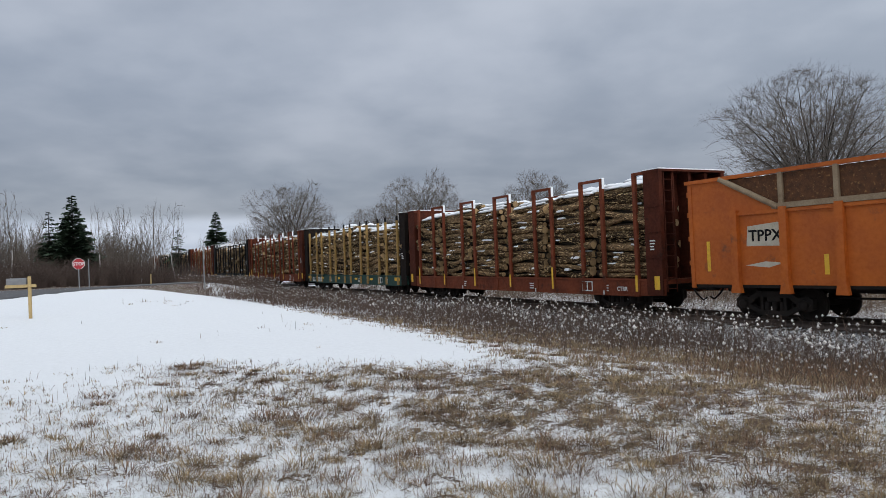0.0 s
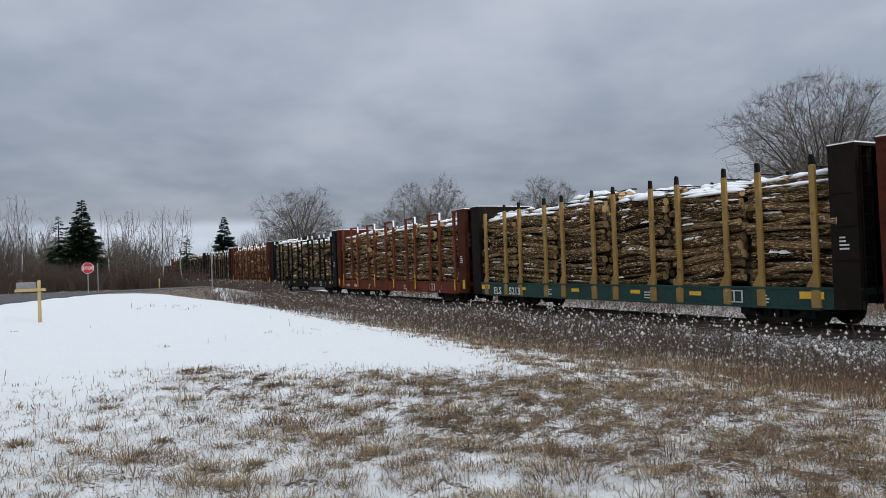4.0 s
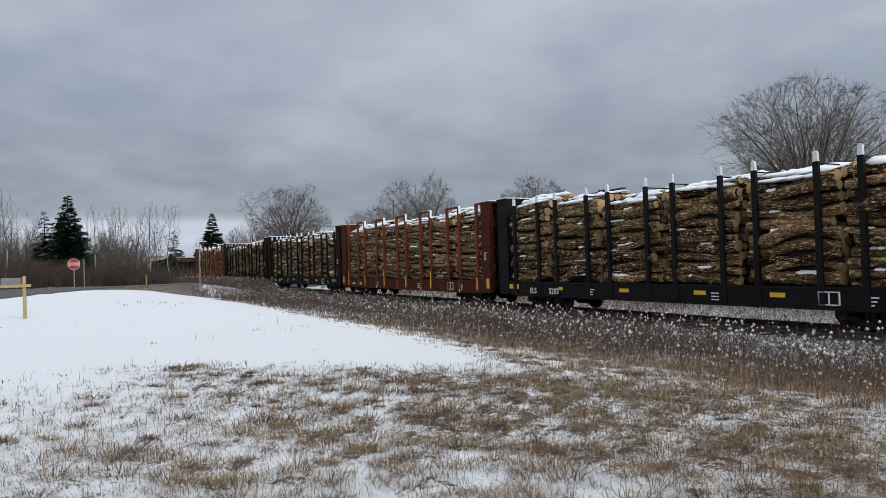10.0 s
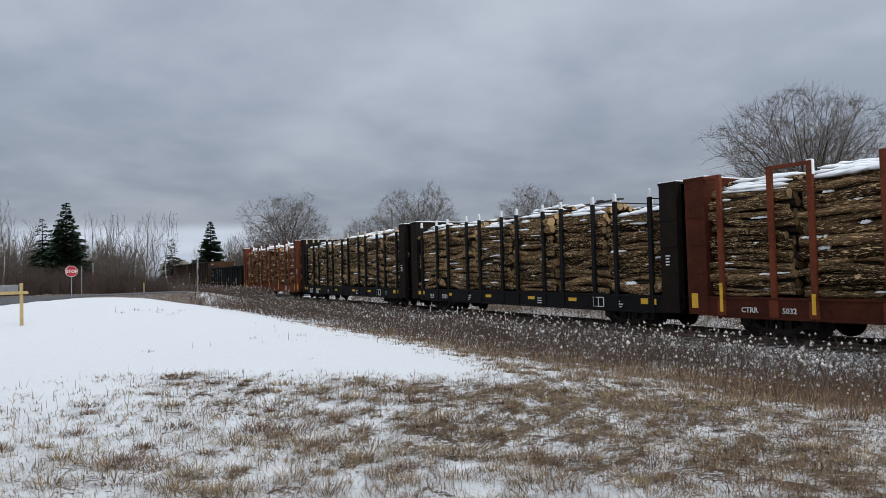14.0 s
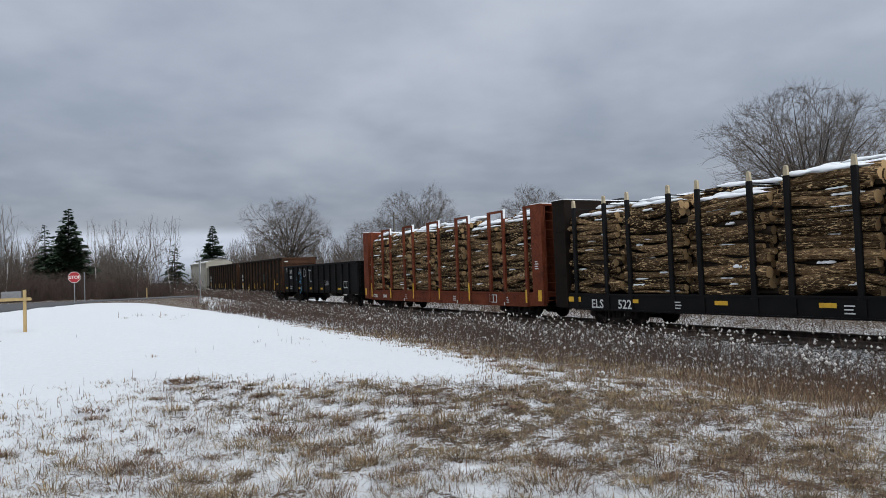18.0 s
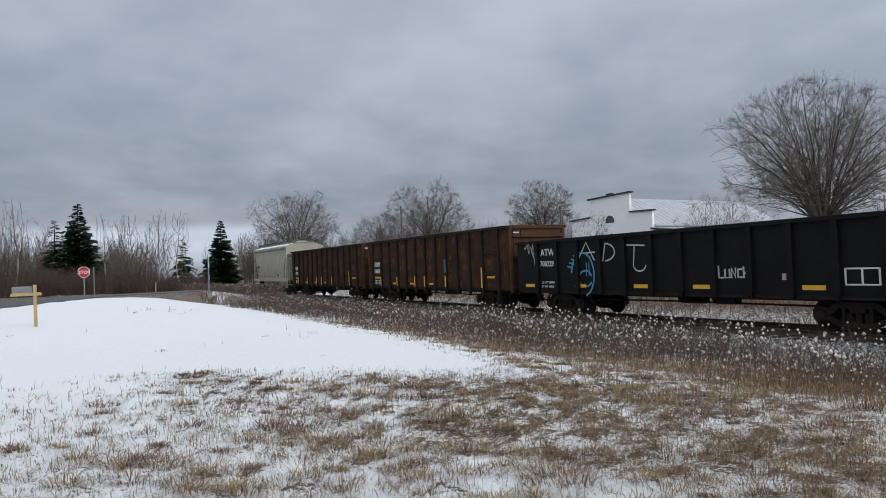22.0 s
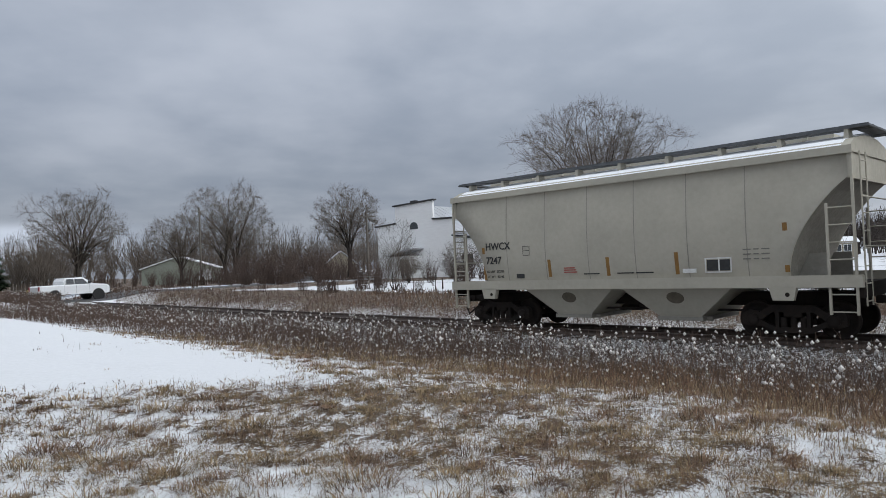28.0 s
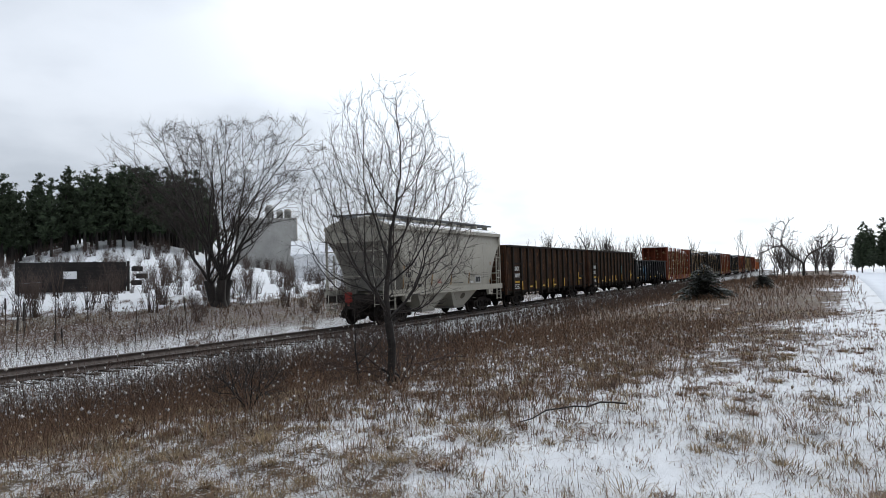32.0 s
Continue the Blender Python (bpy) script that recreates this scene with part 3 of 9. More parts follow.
CUT_SHADED = mat("cut_log_end_gap_shade", (0.36, 0.25, 0.13), (0.24, 0.15, 0.08), 9, 0.85, 0, 0.3, island=0.35)


def wheelset_mesh():
    b = MB()
    b.cyl((0, -0.85, 0), (0, 0.85, 0), 0.075, n=8)
    for sgn in (-1, 1):
        y = sgn * 0.72
        b.lathe([(0.10, y - 0.09), (0.16, y - 0.09), (0.18, y - 0.03), (0.36, y - 0.03), (0.37, y - 0.065), (0.43, y - 0.065), (0.437, y + 0.045 * (1 if sgn > 0 else 1)), (0.37, y + 0.065), (0.36, y + 0.03), (0.18, y + 0.03), (0.16, y + 0.09), (0.10, y + 0.09)], 20, axis="y")
        for k in range(3):
            a = k * 2.094
            b.cyl((0.11 * math.cos(a), y + sgn * 0.09, 0.11 * math.sin(a)), (0.11 * math.cos(a), y + sgn * 0.12, 0.11 * math.sin(a)), 0.022, n=6)
    return b.mesh("wheelset", [STEEL_DK])


def truck_mesh():
    b = MB()
    for sgn in (-1, 1):
        y = sgn * 1.0
        # a frame with two windows: lower tension member, upper compression member, columns
        b.prism([(-1.12, 0.34), (-0.98, 0.28), (-0.68, 0.30), (-0.40, 0.15), (0.40, 0.15), (0.68, 0.30), (0.98, 0.28), (1.12, 0.34), (1.12, 0.44), (0.68, 0.42), (0.36, 0.27), (-0.36, 0.27), (-0.68, 0.42), (-1.12, 0.44)], "y", y - 0.09, y + 0.09)
        b.prism([(-1.12, 0.44), (-0.68, 0.44), (-0.45, 0.62), (0.45, 0.62), (0.68, 0.44), (1.12, 0.44), (1.12, 0.58), (0.98, 0.66), (0.72, 0.62), (0.46, 0.78), (-0.46, 0.78), (-0.72, 0.62), (-0.98, 0.66), (-1.12, 0.58)], "y", y - 0.09, y + 0.09)
        for x in (-0.38, 0.30):
            b.box(x, x + 0.08, y - 0.08, y + 0.08, 0.25, 0.64)
        for x in (-0.22, 0, 0.22):
            b.cyl((x, y, 0.27), (x, y, 0.5), 0.075, n=8)
        for x in (-0.875, 0.875):
            b.lathe([(0.05, sgn * 0.07), (0.13, sgn * 0.07), (0.13, sgn * 0.16), (0.06, sgn * 0.19)], 12, axis="y", at=(x, y, 0.44))
    b.box(-0.2, 0.2, -1.08, 1.08, 0.5, 0.72, bev=0.03)
    b.cyl((0, 0, 0.72), (0, 0, 0.82), 0.2, n=12)
    for x in (-0.42, 0.42):
        b.box(x - 0.04, x + 0.04, -0.9, 0.9, 0.34, 0.46)
    return b.mesh("truck", [STEEL_DK])


WHEEL_ME, TRUCK_ME = wheelset_mesh(), truck_mesh()


def coupler_mesh():
    b = MB()
    b.box(-0.55, 0.0, -0.09, 0.09, 0.78, 0.96, bev=0.02)
    b.prism([(-0.05, -0.14), (0.16, -0.16), (0.30, -0.06), (0.24, 0.0), (0.12, 0.02), (0.13, 0.12), (0.24, 0.16), (0.20, 0.2), (-0.02, 0.15)], "z", 0.73, 1.01)
    b.tube([(-0.1, -0.3, 0.85), (0.1, -0.32, 0.6), (0.3, -0.28, 0.42), (0.42, -0.24, 0.5)], 0.03)
    return b.mesh("coupler", [STEEL_DK])


COUPLER_ME = coupler_mesh()


def running_gear(car, hl, htr, half_gap):
    """Two trucks with their wheelsets, couplers and brake gear under a car."""
    sets = []
    for x in (-htr, htr):
        tk = part("truck", TRUCK_ME, None, car, "dark cast steel truck", pose(x, 0, 0))
        for dx in (-0.875, 0.875):
            w = part("wheelset", WHEEL_ME, None, tk, "", pose(dx, 0, 0.44))
            sets.append((w, dx))
    part("coupler", COUPLER_ME, None, car, "", pose(hl + half_gap - 0.12, 0, 0))
    part("coupler", COUPLER_ME, None, car, "", pose(-hl - half_gap + 0.12, 0, 0, 0, 0, 180))
    b = MB()
    b.box(-hl + 0.3, hl - 0.3, -0.3, 0.3, 0.72, 1.05)
    b.cyl((-1.3, 0.5, 0.68), (-0.3, 0.5, 0.68), 0.2, n=10)
    b.cyl((1.0, -0.55, 0.75), (1.8, -0.55, 0.75), 0.17, n=10)
    b.tube([(-htr + 0.6, -0.45, 0.6), (-0.3, -0.5, 0.62), (htr - 0.6, -0.45, 0.6)], 0.03)
    part("underframe", b, STEEL_DK, car)
    return sets


def log_meshes():
    """Sixteen crooked logs of unit length and about unit radius."""
    rng = random.Random(7)
    out = []
    for k in range(16):
        n, m = 9, 6
        ph, amp, tap = rng.random() * 6.28, rng.uniform(0.2, 0.6) * (1 if k % 3 else 1.9), rng.uniform(-0.12, 0.12)
        lump = [rng.uniform(0.9, 1.1) for _ in range(n)]
        b = MB()
        vs, fs = [], []
        for i in range(m + 1):
            t = i / m - 0.5
            cy, cz = amp * math.sin(3.1 * t * 2 + ph), amp * math.cos(2.6 * t * 2 + ph * 1.7)
            for j in range(n):
                r = lump[j] * (1 + tap * 2 * t) * (1 + 0.06 * rng.uniform(-1, 1))
                a = 2 * math.pi * j / n
                vs.append((t, cy + r * math.cos(a), cz + r * math.sin(a)))
        for i in range(m):
            for j in range(n):
                j2 = (j + 1) % n
                fs.append((i * n + j, i * n + n + j, i * n + n + j2, i * n + j2))
        b.add(vs, fs, 0, True)
        b.add(vs[:n], [tuple(range(n))], 1)
        b.add(vs[-n:], [tuple(range(n - 1, -1, -1))], 1)
        if k % 5 == 2:
            a = rng.random() * 6
            b.cyl((0.1, 0.7 * math.cos(a), 0.7 * math.sin(a)), (0.13, 1.25 * math.cos(a), 1.25 * math.sin(a)), 0.32, 0.2, n=6)
        out.append(b.mesh("log", [BARK, CUT]))
    return out


LOG_ME = log_meshes()


def snow_strip(n_seed):
    rng = random.Random(n_seed)
    b = MB()
    m, n = 9, 5
    vs, fs = [], []
    for i in range(m + 1):
        t = i / m - 0.5
        w = (0.5 + 0.9 * rng.random()) * (0.2 if i in (0, m) else 1)
        h = 0.35 * w
        off = rng.uniform(-0.2, 0.2)
        for j in range(n):
            q = j / (n - 1) * 2 - 1
            vs.append((t, off + q * w, 0.78 - 0.28 * abs(q) ** 2 * w + h * (1 - q * q)))
    for i in range(m):
        for j in range(n - 1):
            fs.append((i * n + j, i * n + n + j, i * n + n + j + 1, i * n + j + 1))
        fs.append((i * n + n - 1, i * n + 2 * n - 1, i * n + n, i * n))
    b.add(vs, fs, 0, True)
    b.add(vs[:n], [tuple(range(n))])
    b.add(vs[-n:], [tuple(range(n - 1, -1, -1))])
    return b.mesh("snow_cap", [SNOW])


SNOW_ME = [snow_strip(k) for k in range(7)]
L_HALF, PITCH = 8.95, 2.85


def load_logs(car, seed, height=3.3, top_swell=0.36, sizes=(0.075, 0.15)):
    """Six piles of short logs: those on the viewer's side and on top as parts, the rest as one."""
    rng = random.Random(seed)
    inner_v, inner_f, inner_m = [], [], []
    z0 = 1.13

    def inner(x, ln, y, z, r):
        n = 6
        o = len(inner_v)
        for e in (-0.5, 0.5):
            for j in range(n):
                a = 2 * math.pi * j / n + r * 40
                inner_v.append((x + e * ln, y + r * math.cos(a), z + r * math.sin(a)))
        for j in range(n):
            inner_f.append((o + j, o + n + j, o + n + (j + 1) % n, o + (j + 1) % n))
            inner_m.append(0)
        inner_f.append(tuple(range(o, o + n)))
        inner_f.append(tuple(range(o + 2 * n - 1, o + n - 1, -1)))
        inner_m.extend((1, 1))
    for p in range(6):
        xc = (p - 2.5) * PITCH + (0.06 if p < 3 else -0.06) * (1 if p in (0, 5) else 0)
        hh = height - 0.08 + rng.uniform(-0.12, 0.14)
        sag = rng.uniform(-1, 1)
        mean = rng.uniform(*sizes) * 0.5 + sum(sizes) * 0.25
        # the viewer's face, built up row by row
        z, tilt = z0, 0.0
        while z < z0 + hh - 0.1:
            r = min(max(rng.gauss(mean * 0.92, 0.030), 0.045), 0.19)
            ln = rng.uniform(2.35, 2.68)
            tilt = 0.75 * tilt + rng.gauss(0, 1.3) + 0.4 * sag
            if rng.random() < 0.06:
                tilt += rng.choice((-2.4, 2.4))
            z += r
            y = -1.29 + r * 0.6 + rng.uniform(-0.04, 0.12)
            o = part("log", rng.choice(LOG_ME), None, car, "",
                     Matrix.LocRotScale((xc + rng.uniform(-0.1, 0.1), y, z), Euler((rng.uniform(0, 6.28), radians(-tilt), radians(rng.gauss(0, 0.8)))), (ln, r, r)))
            if rng.random() < 0.7:
                part("snow_cap", rng.choice(SNOW_ME), None, car, "", Matrix.LocRotScale((o.location.x + rng.uniform(-0.9, 0.9), y - r * 0.35, z + r * 0.08), Euler((0, radians(-tilt), 0)), (ln * rng.uniform(0.08, 0.38), r * 0.62, r * rng.uniform(0.7, 0.95))))
            z += r * rng.uniform(0.82, 1.02)
        top = z
        # the top, bulging to the middle
        y = -1.05
        while y < 1.2:
            r = min(max(rng.gauss(mean * 1.05, 0.02), 0.07), 0.19)
            zz = top + top_swell * (1 - (y / 1.3) ** 2) * rng.uniform(0.5, 1.3) - 0.05
            ln = rng.uniform(2.35, 2.68)
            rot = Euler((rng.uniform(0, 6.28), radians(rng.gauss(0, 1.6)), radians(rng.gauss(0, 1.2))))
            part("log", rng.choice(LOG_ME), None, car, "", Matrix.LocRotScale((xc + rng.uniform(-0.1, 0.1), y, zz), rot, (ln, r, r)))
            part("snow_cap", rng.choice(SNOW_ME), None, car, "", Matrix.LocRotScale((xc + rng.uniform(-0.15, 0.15), y, zz + r * 0.12), Euler((0, rot.y, rot.z)), (ln * rng.uniform(0.7, 1.0), r * 1.75, r * rng.uniform(1.2, 1.8))))
            y += r * 1.75
        # what lies behind, in darkened bark that stands for the shade in the gaps
        zz = z0 + 0.12
        while zz < top - 0.02:
            y = -1.0 + rng.uniform(0, 0.1)
            while y < 1.3:
                inner(xc + rng.uniform(-0.09, 0.09), rng.uniform(2.35, 2.6), y, zz + rng.uniform(-0.03, 0.03), rng.uniform(0.10, 0.135))
                y += 0.235
            zz += 0.23
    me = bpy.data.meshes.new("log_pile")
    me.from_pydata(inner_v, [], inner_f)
    me.materials.append(BARK_SHADED)
    me.materials.append(CUT_SHADED)
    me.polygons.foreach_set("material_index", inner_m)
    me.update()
    ob = part("log_pile", me, None, car, "logs stacked behind the outer row, coloured dark for shade")
    tagged(ob, kind="stuff")


def bulkhead(car, sgn, paint, open_end=True, top=4.53):
    """The car's end wall: an inner plate, deep side panels, ribs, a cap and a ladder on its outer face."""
    xi, xo = sgn * 8.28, sgn * L_HALF
    a, c = min(xi, xo), max(xi, xo)
    b = MB()
    b.box(*(sorted((xi, xi + sgn * 0.09))), -1.42, 1.42, 1.08, top - 0.07)
    bk = part("bulkhead", b, paint, car, "steel end bulkhead")
    for y in (-1.47, 1.42):
        b = MB()
        b.box(a, c, y, y + 0.05, 0.60, top - 0.07)
        part("side_panel", b, paint, bk)
        b = MB()
        b.box(*(sorted((xo, xo - sgn * 0.10))), *((y + 0.05, y + 0.16) if y < 0 else (y - 0.11, y)), 0.8, top - 0.07)
        part("corner_post", b, paint, bk)
    for y in (-0.75, 0.0, 0.75):
        b = MB()
        b.box(*(sorted((xi + sgn * 0.09, xo - sgn * 0.12))), y - 0.06, y + 0.06, 1.2, top - 0.07)
        part("rib", b, paint, bk)
    b = MB()
    b.box(a - 0.02, c + 0.02, -1.49, 1.49, top - 0.07, top)
    part("cap_rail", b, paint, bk)
    for z in (1.8, 2.6, 3.4):
        b = MB()
        b.box(a + 0.05, c - 0.05, -1.495, -1.47, z - 0.03, z + 0.03)
        part("stiffener", b, paint, bk)
    lad = MB()
    for y in (-1.3, -0.9):
        lad.cyl((xo + sgn * 0.03, y, 0.7), (xo + sgn * 0.03, y, top - 0.1), 0.018, n=6)
    for k in range(11):
        z = 0.8 + k * 0.34
        lad.cyl((xo + sgn * 0.03, -1.3, z), (xo + sgn * 0.03, -0.9, z), 0.014, n=6)
    part("ladder", lad, paint, bk)
    if paint in (RED_P, MAROON_P):
        rf = MB()
        rf.box(*sorted((xo - sgn * 0.12, xo - sgn * 0.34)), -1.476, -1.471, 0.78, 1.20)
        part("reflector", rf, YELLOW, bk, "orange-yellow reflector plate")
    if sgn < 0 or open_end:
        sl = MB()
        sl.box(a - 0.01, c + 0.01, -1.47, 1.47, top, top + 0.035)
        part("snow_cap", sl, SNOW, bk)
    return bk


def stake_at(k):
    xs = [-7.82] + [c + e for c in (-2 * PITCH, -PITCH, 0, PITCH, 2 * PITCH) for e in (-0.55, 0.55)] + [7.82]
    return xs[k]


def log_car(label, s0, seed, sill_paint, end_paint, stake_paint, style, marks, reflect="stake", height=3.25, sizes=(0.09, 0.14), front_paint=None):
    car = thing("log_car", label, "log car", group="log cars of the train")
    b = MB()
    for y in (-1.43, 1.33):
        b.prism([(-L_HALF, 0.60), (-7.4, 0.55), (7.4, 0.55), (L_HALF, 0.60), (L_HALF, 1.10), (-L_HALF, 1.10)], "y", y, y + 0.10)
        b.box(-L_HALF, L_HALF, y - 0.03, y + 0.13, 1.05, 1.11)
        b.box(-7.9, 7.9, y - 0.03, y + 0.13, 0.54, 0.59)
    b.box(-L_HALF, L_HALF, -1.33, 1.33, 0.94, 1.08)
    for x in np.arange(-7.7, 7.8, 1.4):
        b.box(x - 0.06, x + 0.06, -1.33, 1.33, 0.80 if abs(abs(x) - 6.4) < 1.6 else 0.62, 0.94)
    part("deck", b, sill_paint, car, "steel deck with deep side sills")
    bulkhead(car, 1, front_paint or end_paint)
    bulkhead(car, -1, end_paint)
    zt = {"hoop": 4.52, "tip": 4.42, "post": 4.40}[style]
    for side in (-1, 1):
        y = side * 1.40
        for k in range(12):
            x = stake_at(k)
            st = MB()
            st.box(x - 0.075, x + 0.075, y - 0.055, y + 0.055, 0.58, zt - (0.0 if style == "hoop" else 0.24), bev=0.012)
            st.box(x - 0.13, x + 0.13, y - 0.07, y + 0.07, 0.60, 1.03)
            if style == "post":
                st.prism([(x - 0.075, 1.11), (x - 0.3, 1.11), (x - 0.075, 1.50)], "y", y - 0.02, y + 0.02)
            o = part("stake", st, stake_paint, car)
            if style != "hoop":
                tp = MB()
                tp.prism([(x - 0.065, zt - 0.24), (x + 0.065, zt - 0.24), (x + 0.05, zt), (x - 0.02, zt + 0.03), (x - 0.05, zt - 0.02)], "y", y - 0.04, y + 0.04)
                part("stake_tip", tp, {"tip": TIPW_M if seed % 2 else TIP_M, "post": BLACK_P}[style], o)
            if side < 0 and reflect == "stake" and k in (0, 2, 4, 6, 8, 11):
                rf = MB()
                rf.box(x - 0.05, x + 0.05, y - 0.078, y - 0.071, 0.70, 1.22 if k % 4 else 1.50)
                part("reflector", rf, YELLOW, o, "yellow reflector strip")
            if side < 0 and style == "hoop" and k in (3, 7, 10):
                wf = MB()
                wf.box(x - 0.03, x + 0.03, y - 0.08, y - 0.072, 0.56, 0.70)
                part("white_strip", wf, WHITE_P, o)
        if style == "hoop":
            for c in (-2 * PITCH, -PITCH, 0, PITCH, 2 * PITCH):
                hp = MB()
                hp.box(c - 0.62, c + 0.62, y - 0.05, y + 0.05, zt - 0.09, zt)
                part("hoop_bar", hp, stake_paint, car)
            for e in (-1, 1):
                hp = MB()
                hp.box(*sorted((e * 7.76, e * 8.28)), y - 0.05, y + 0.05, zt - 0.09, zt)
                part("hoop_bar", hp, stake_paint, car)
            for c in (-2 * PITCH, -PITCH, 0, PITCH, 2 * PITCH):
                sn = MB()
                sn.box(c + 0.5, c + 0.63, y - 0.06, y + 0.06, zt, zt + 0.03)
                sn.box(c + 0.63, c + 0.645, y - 0.05, y + 0.05, zt - 0.35, zt)
                part("snow_cap", sn, SNOW, car)
    if style == "tip" or style == "post":
        for c in range(12):
            ch = MB()
            x = stake_at(c)
            ch.cyl((x, -1.4, zt - 0.28), (x, 1.4, zt - 0.28), 0.02, n=5)
            part("cross_cable", ch, BLACK_P, car)
    if reflect == "sill":
        for x in (-7.9, -5.0, -1.6, 1.5, 4.0, 7.7):
            rf = MB()
            w = 0.33 if abs(x) > 7 else 0.22
            rf.box(x - w, x + w, -1.465, -1.459, 0.82, 0.94 if abs(x) < 7 else 1.00)
            part("reflector", rf, YELLOW, car, "yellow reflector plate")
    # lettering on the sill and a placard frame
    for txt, x, size in marks:
        words(txt, size, WHITE_P, car, pose(x, -1.476, 0.78 - size * 0.36, 90), label=f"white stencilled {txt}", bold=size * 0.012)
    fr = MB()
    for a in ((5.1, 5.14), (5.36, 5.40), (5.62, 5.66)):
        fr.box(a[0], a[1], -1.47, -1.461, 0.66, 1.0)
    for zz in (0.66, 0.97):
        fr.box(5.1, 5.66, -1.47, -1.461, zz, zz + 0.03)
    part("stencil_frame", fr, WHITE_P, car)
    rngb = random.Random(seed + 50)
    for x0 in (-3.4, 1.9, 6.2):
        for k in range(3):
            w = rngb.uniform(0.2, 0.38)
            bar = MB()
            bar.box(x0, x0 + w, -1.466, -1.46, 0.68 + k * 0.09, 0.68 + k * 0.09 + 0.035)
            part("stencil_line", bar, WHITE_P, car)
    for k in range(4):
        bar = MB()
        bar.box(8.5, 8.5 + rngb.uniform(0.14, 0.24), -1.50, -1.496, 2.02 + k * 0.09, 2.06 + k * 0.09)
        part("stencil_line", bar, WHITE_P, car)
    load_logs(car, seed, height=height, sizes=sizes)
    sets = running_gear(car, L_HALF, 6.4, 0.30)
    CAR_AT.append((car, s0, 6.4, sets))
    return car


log_car("rusty red log car with hooped stakes, loaded with snow-dusted logs", -20.2, 11, RED_P, MAROON_P, RED_P, "hoop", [("CTRR", 6.9, 0.2)], height=2.78, sizes=(0.08, 0.14))
log_car("green-decked log car with tan stakes and bark-brown logs", -38.6, 12, GREEN_P, BROWNBLK_P, TAN_P, "post", [("ELS", -7.2, 0.42), ("5213", -6.0, 0.42)], "sill", 2.66, (0.085, 0.14))
log_car("rusty red log car with hooped stakes and snowy log load", -57.15, 13, RED_P, MAROON_P, RED_P, "hoop", [("CTRR", -7.3, 0.24), ("5054", -5.8, 0.24)], height=2.78, sizes=(0.07, 0.13))
log_car("black log car with snow-tipped stakes and thick logs", -75.4, 15, BLACK_P, BLACK_P, BLACK_P, "tip", [("ELS", -6.8, 0.3), ("5203", -5.6, 0.3)], "sill", 2.62, (0.11, 0.16))
log_car("maroon log car with hooped red stakes and crooked logs", -94.0, 16, MAROON_P, MAROON_P, RED_P, "hoop", [("CTRR", -7.2, 0.2), ("5032", -6.0, 0.2)], height=2.75, sizes=(0.07, 0.13))
log_car("black log car with short stakes and stacked logs under snow", -112.3, 17, BLACK_P, BROWNBLK_P, BLACK_P, "tip", [("ELS", -6.9, 0.26), ("5212", -5.7, 0.26)], "sill", 2.66, (0.075, 0.125))
log_car("black log car with bare wooden stake tips and tan logs", -131.0, 18, BLACK_P, BROWNBLK_P, BLACK_P, "tip", [("ELS", -7.0, 0.42), ("522", -5.7, 0.42)], "sill", 2.72, (0.09, 0.15))
log_car("red log car with tall hooped stakes and snow-covered logs", -149.7, 19, RED_P, RED_P, RED_P, "hoop", [("CTRR", -7.6, 0.24), ("5034", -6.2, 0.24)], height=2.78, sizes=(0.09, 0.14))


# ---- gondolas ----
ORANGE_P = mat("orange_paint", (0.50, 0.118, 0.010), (0.36, 0.078, 0.010), 1.0, 0.65, 0, 0.15, c3=(0.17, 0.06, 0.025), patch=0.62, edge=0.12)
OLDWOOD = mat("weathered_tan_steel", (0.33, 0.25, 0.16), (0.22, 0.15, 0.09), 3, 0.85, 0, 0.3)
CHIPS = mat("brown_scrap", (0.14, 0.055, 0.022), (0.06, 0.03, 0.016), 7, 0.95, 0, 1.0, c3=(0.26, 0.13, 0.05), patch=0.58)
RUST_P = mat("rusted_steel", (0.062, 0.031, 0.015), (0.022, 0.013, 0.009), 2.6, 0.85, 0, 0.4, c3=(0.125, 0.052, 0.019), patch=0.55, edge=0.12, spec=0.12, stretch=(1, 1, 0.55))
RUST_RIB = mat("dark_weathered_rib", (0.016, 0.014, 0.012), (0.028, 0.019, 0.014), 2.2, 0.85, 0, 0.3, c3=(0.036, 0.036, 0.032), patch=0.6, edge=0.1, spec=0.15)
RUST_END = mat("bright_rust", (0.085, 0.034, 0.013), (0.045, 0.020, 0.010), 1.8, 0.85, 0, 0.4, c3=(0.07, 0.035, 0.02), patch=0.58, edge=0.14)
TEAL = mat("teal_primer", (0.03, 0.12, 0.11), (0.05, 0.09, 0.08), 4, 0.7, 0, 0.1)
GRAF_BLUE = mat("blue_spray_paint", (0.06, 0.24, 0.40), (0.08, 0.30, 0.48), 4, 0.6, 0, 0)
GRAF_WHITE = mat("white_spray_paint", (0.52, 0.53, 0.54), (0.36, 0.37, 0.38), 4, 0.6, 0, 0)


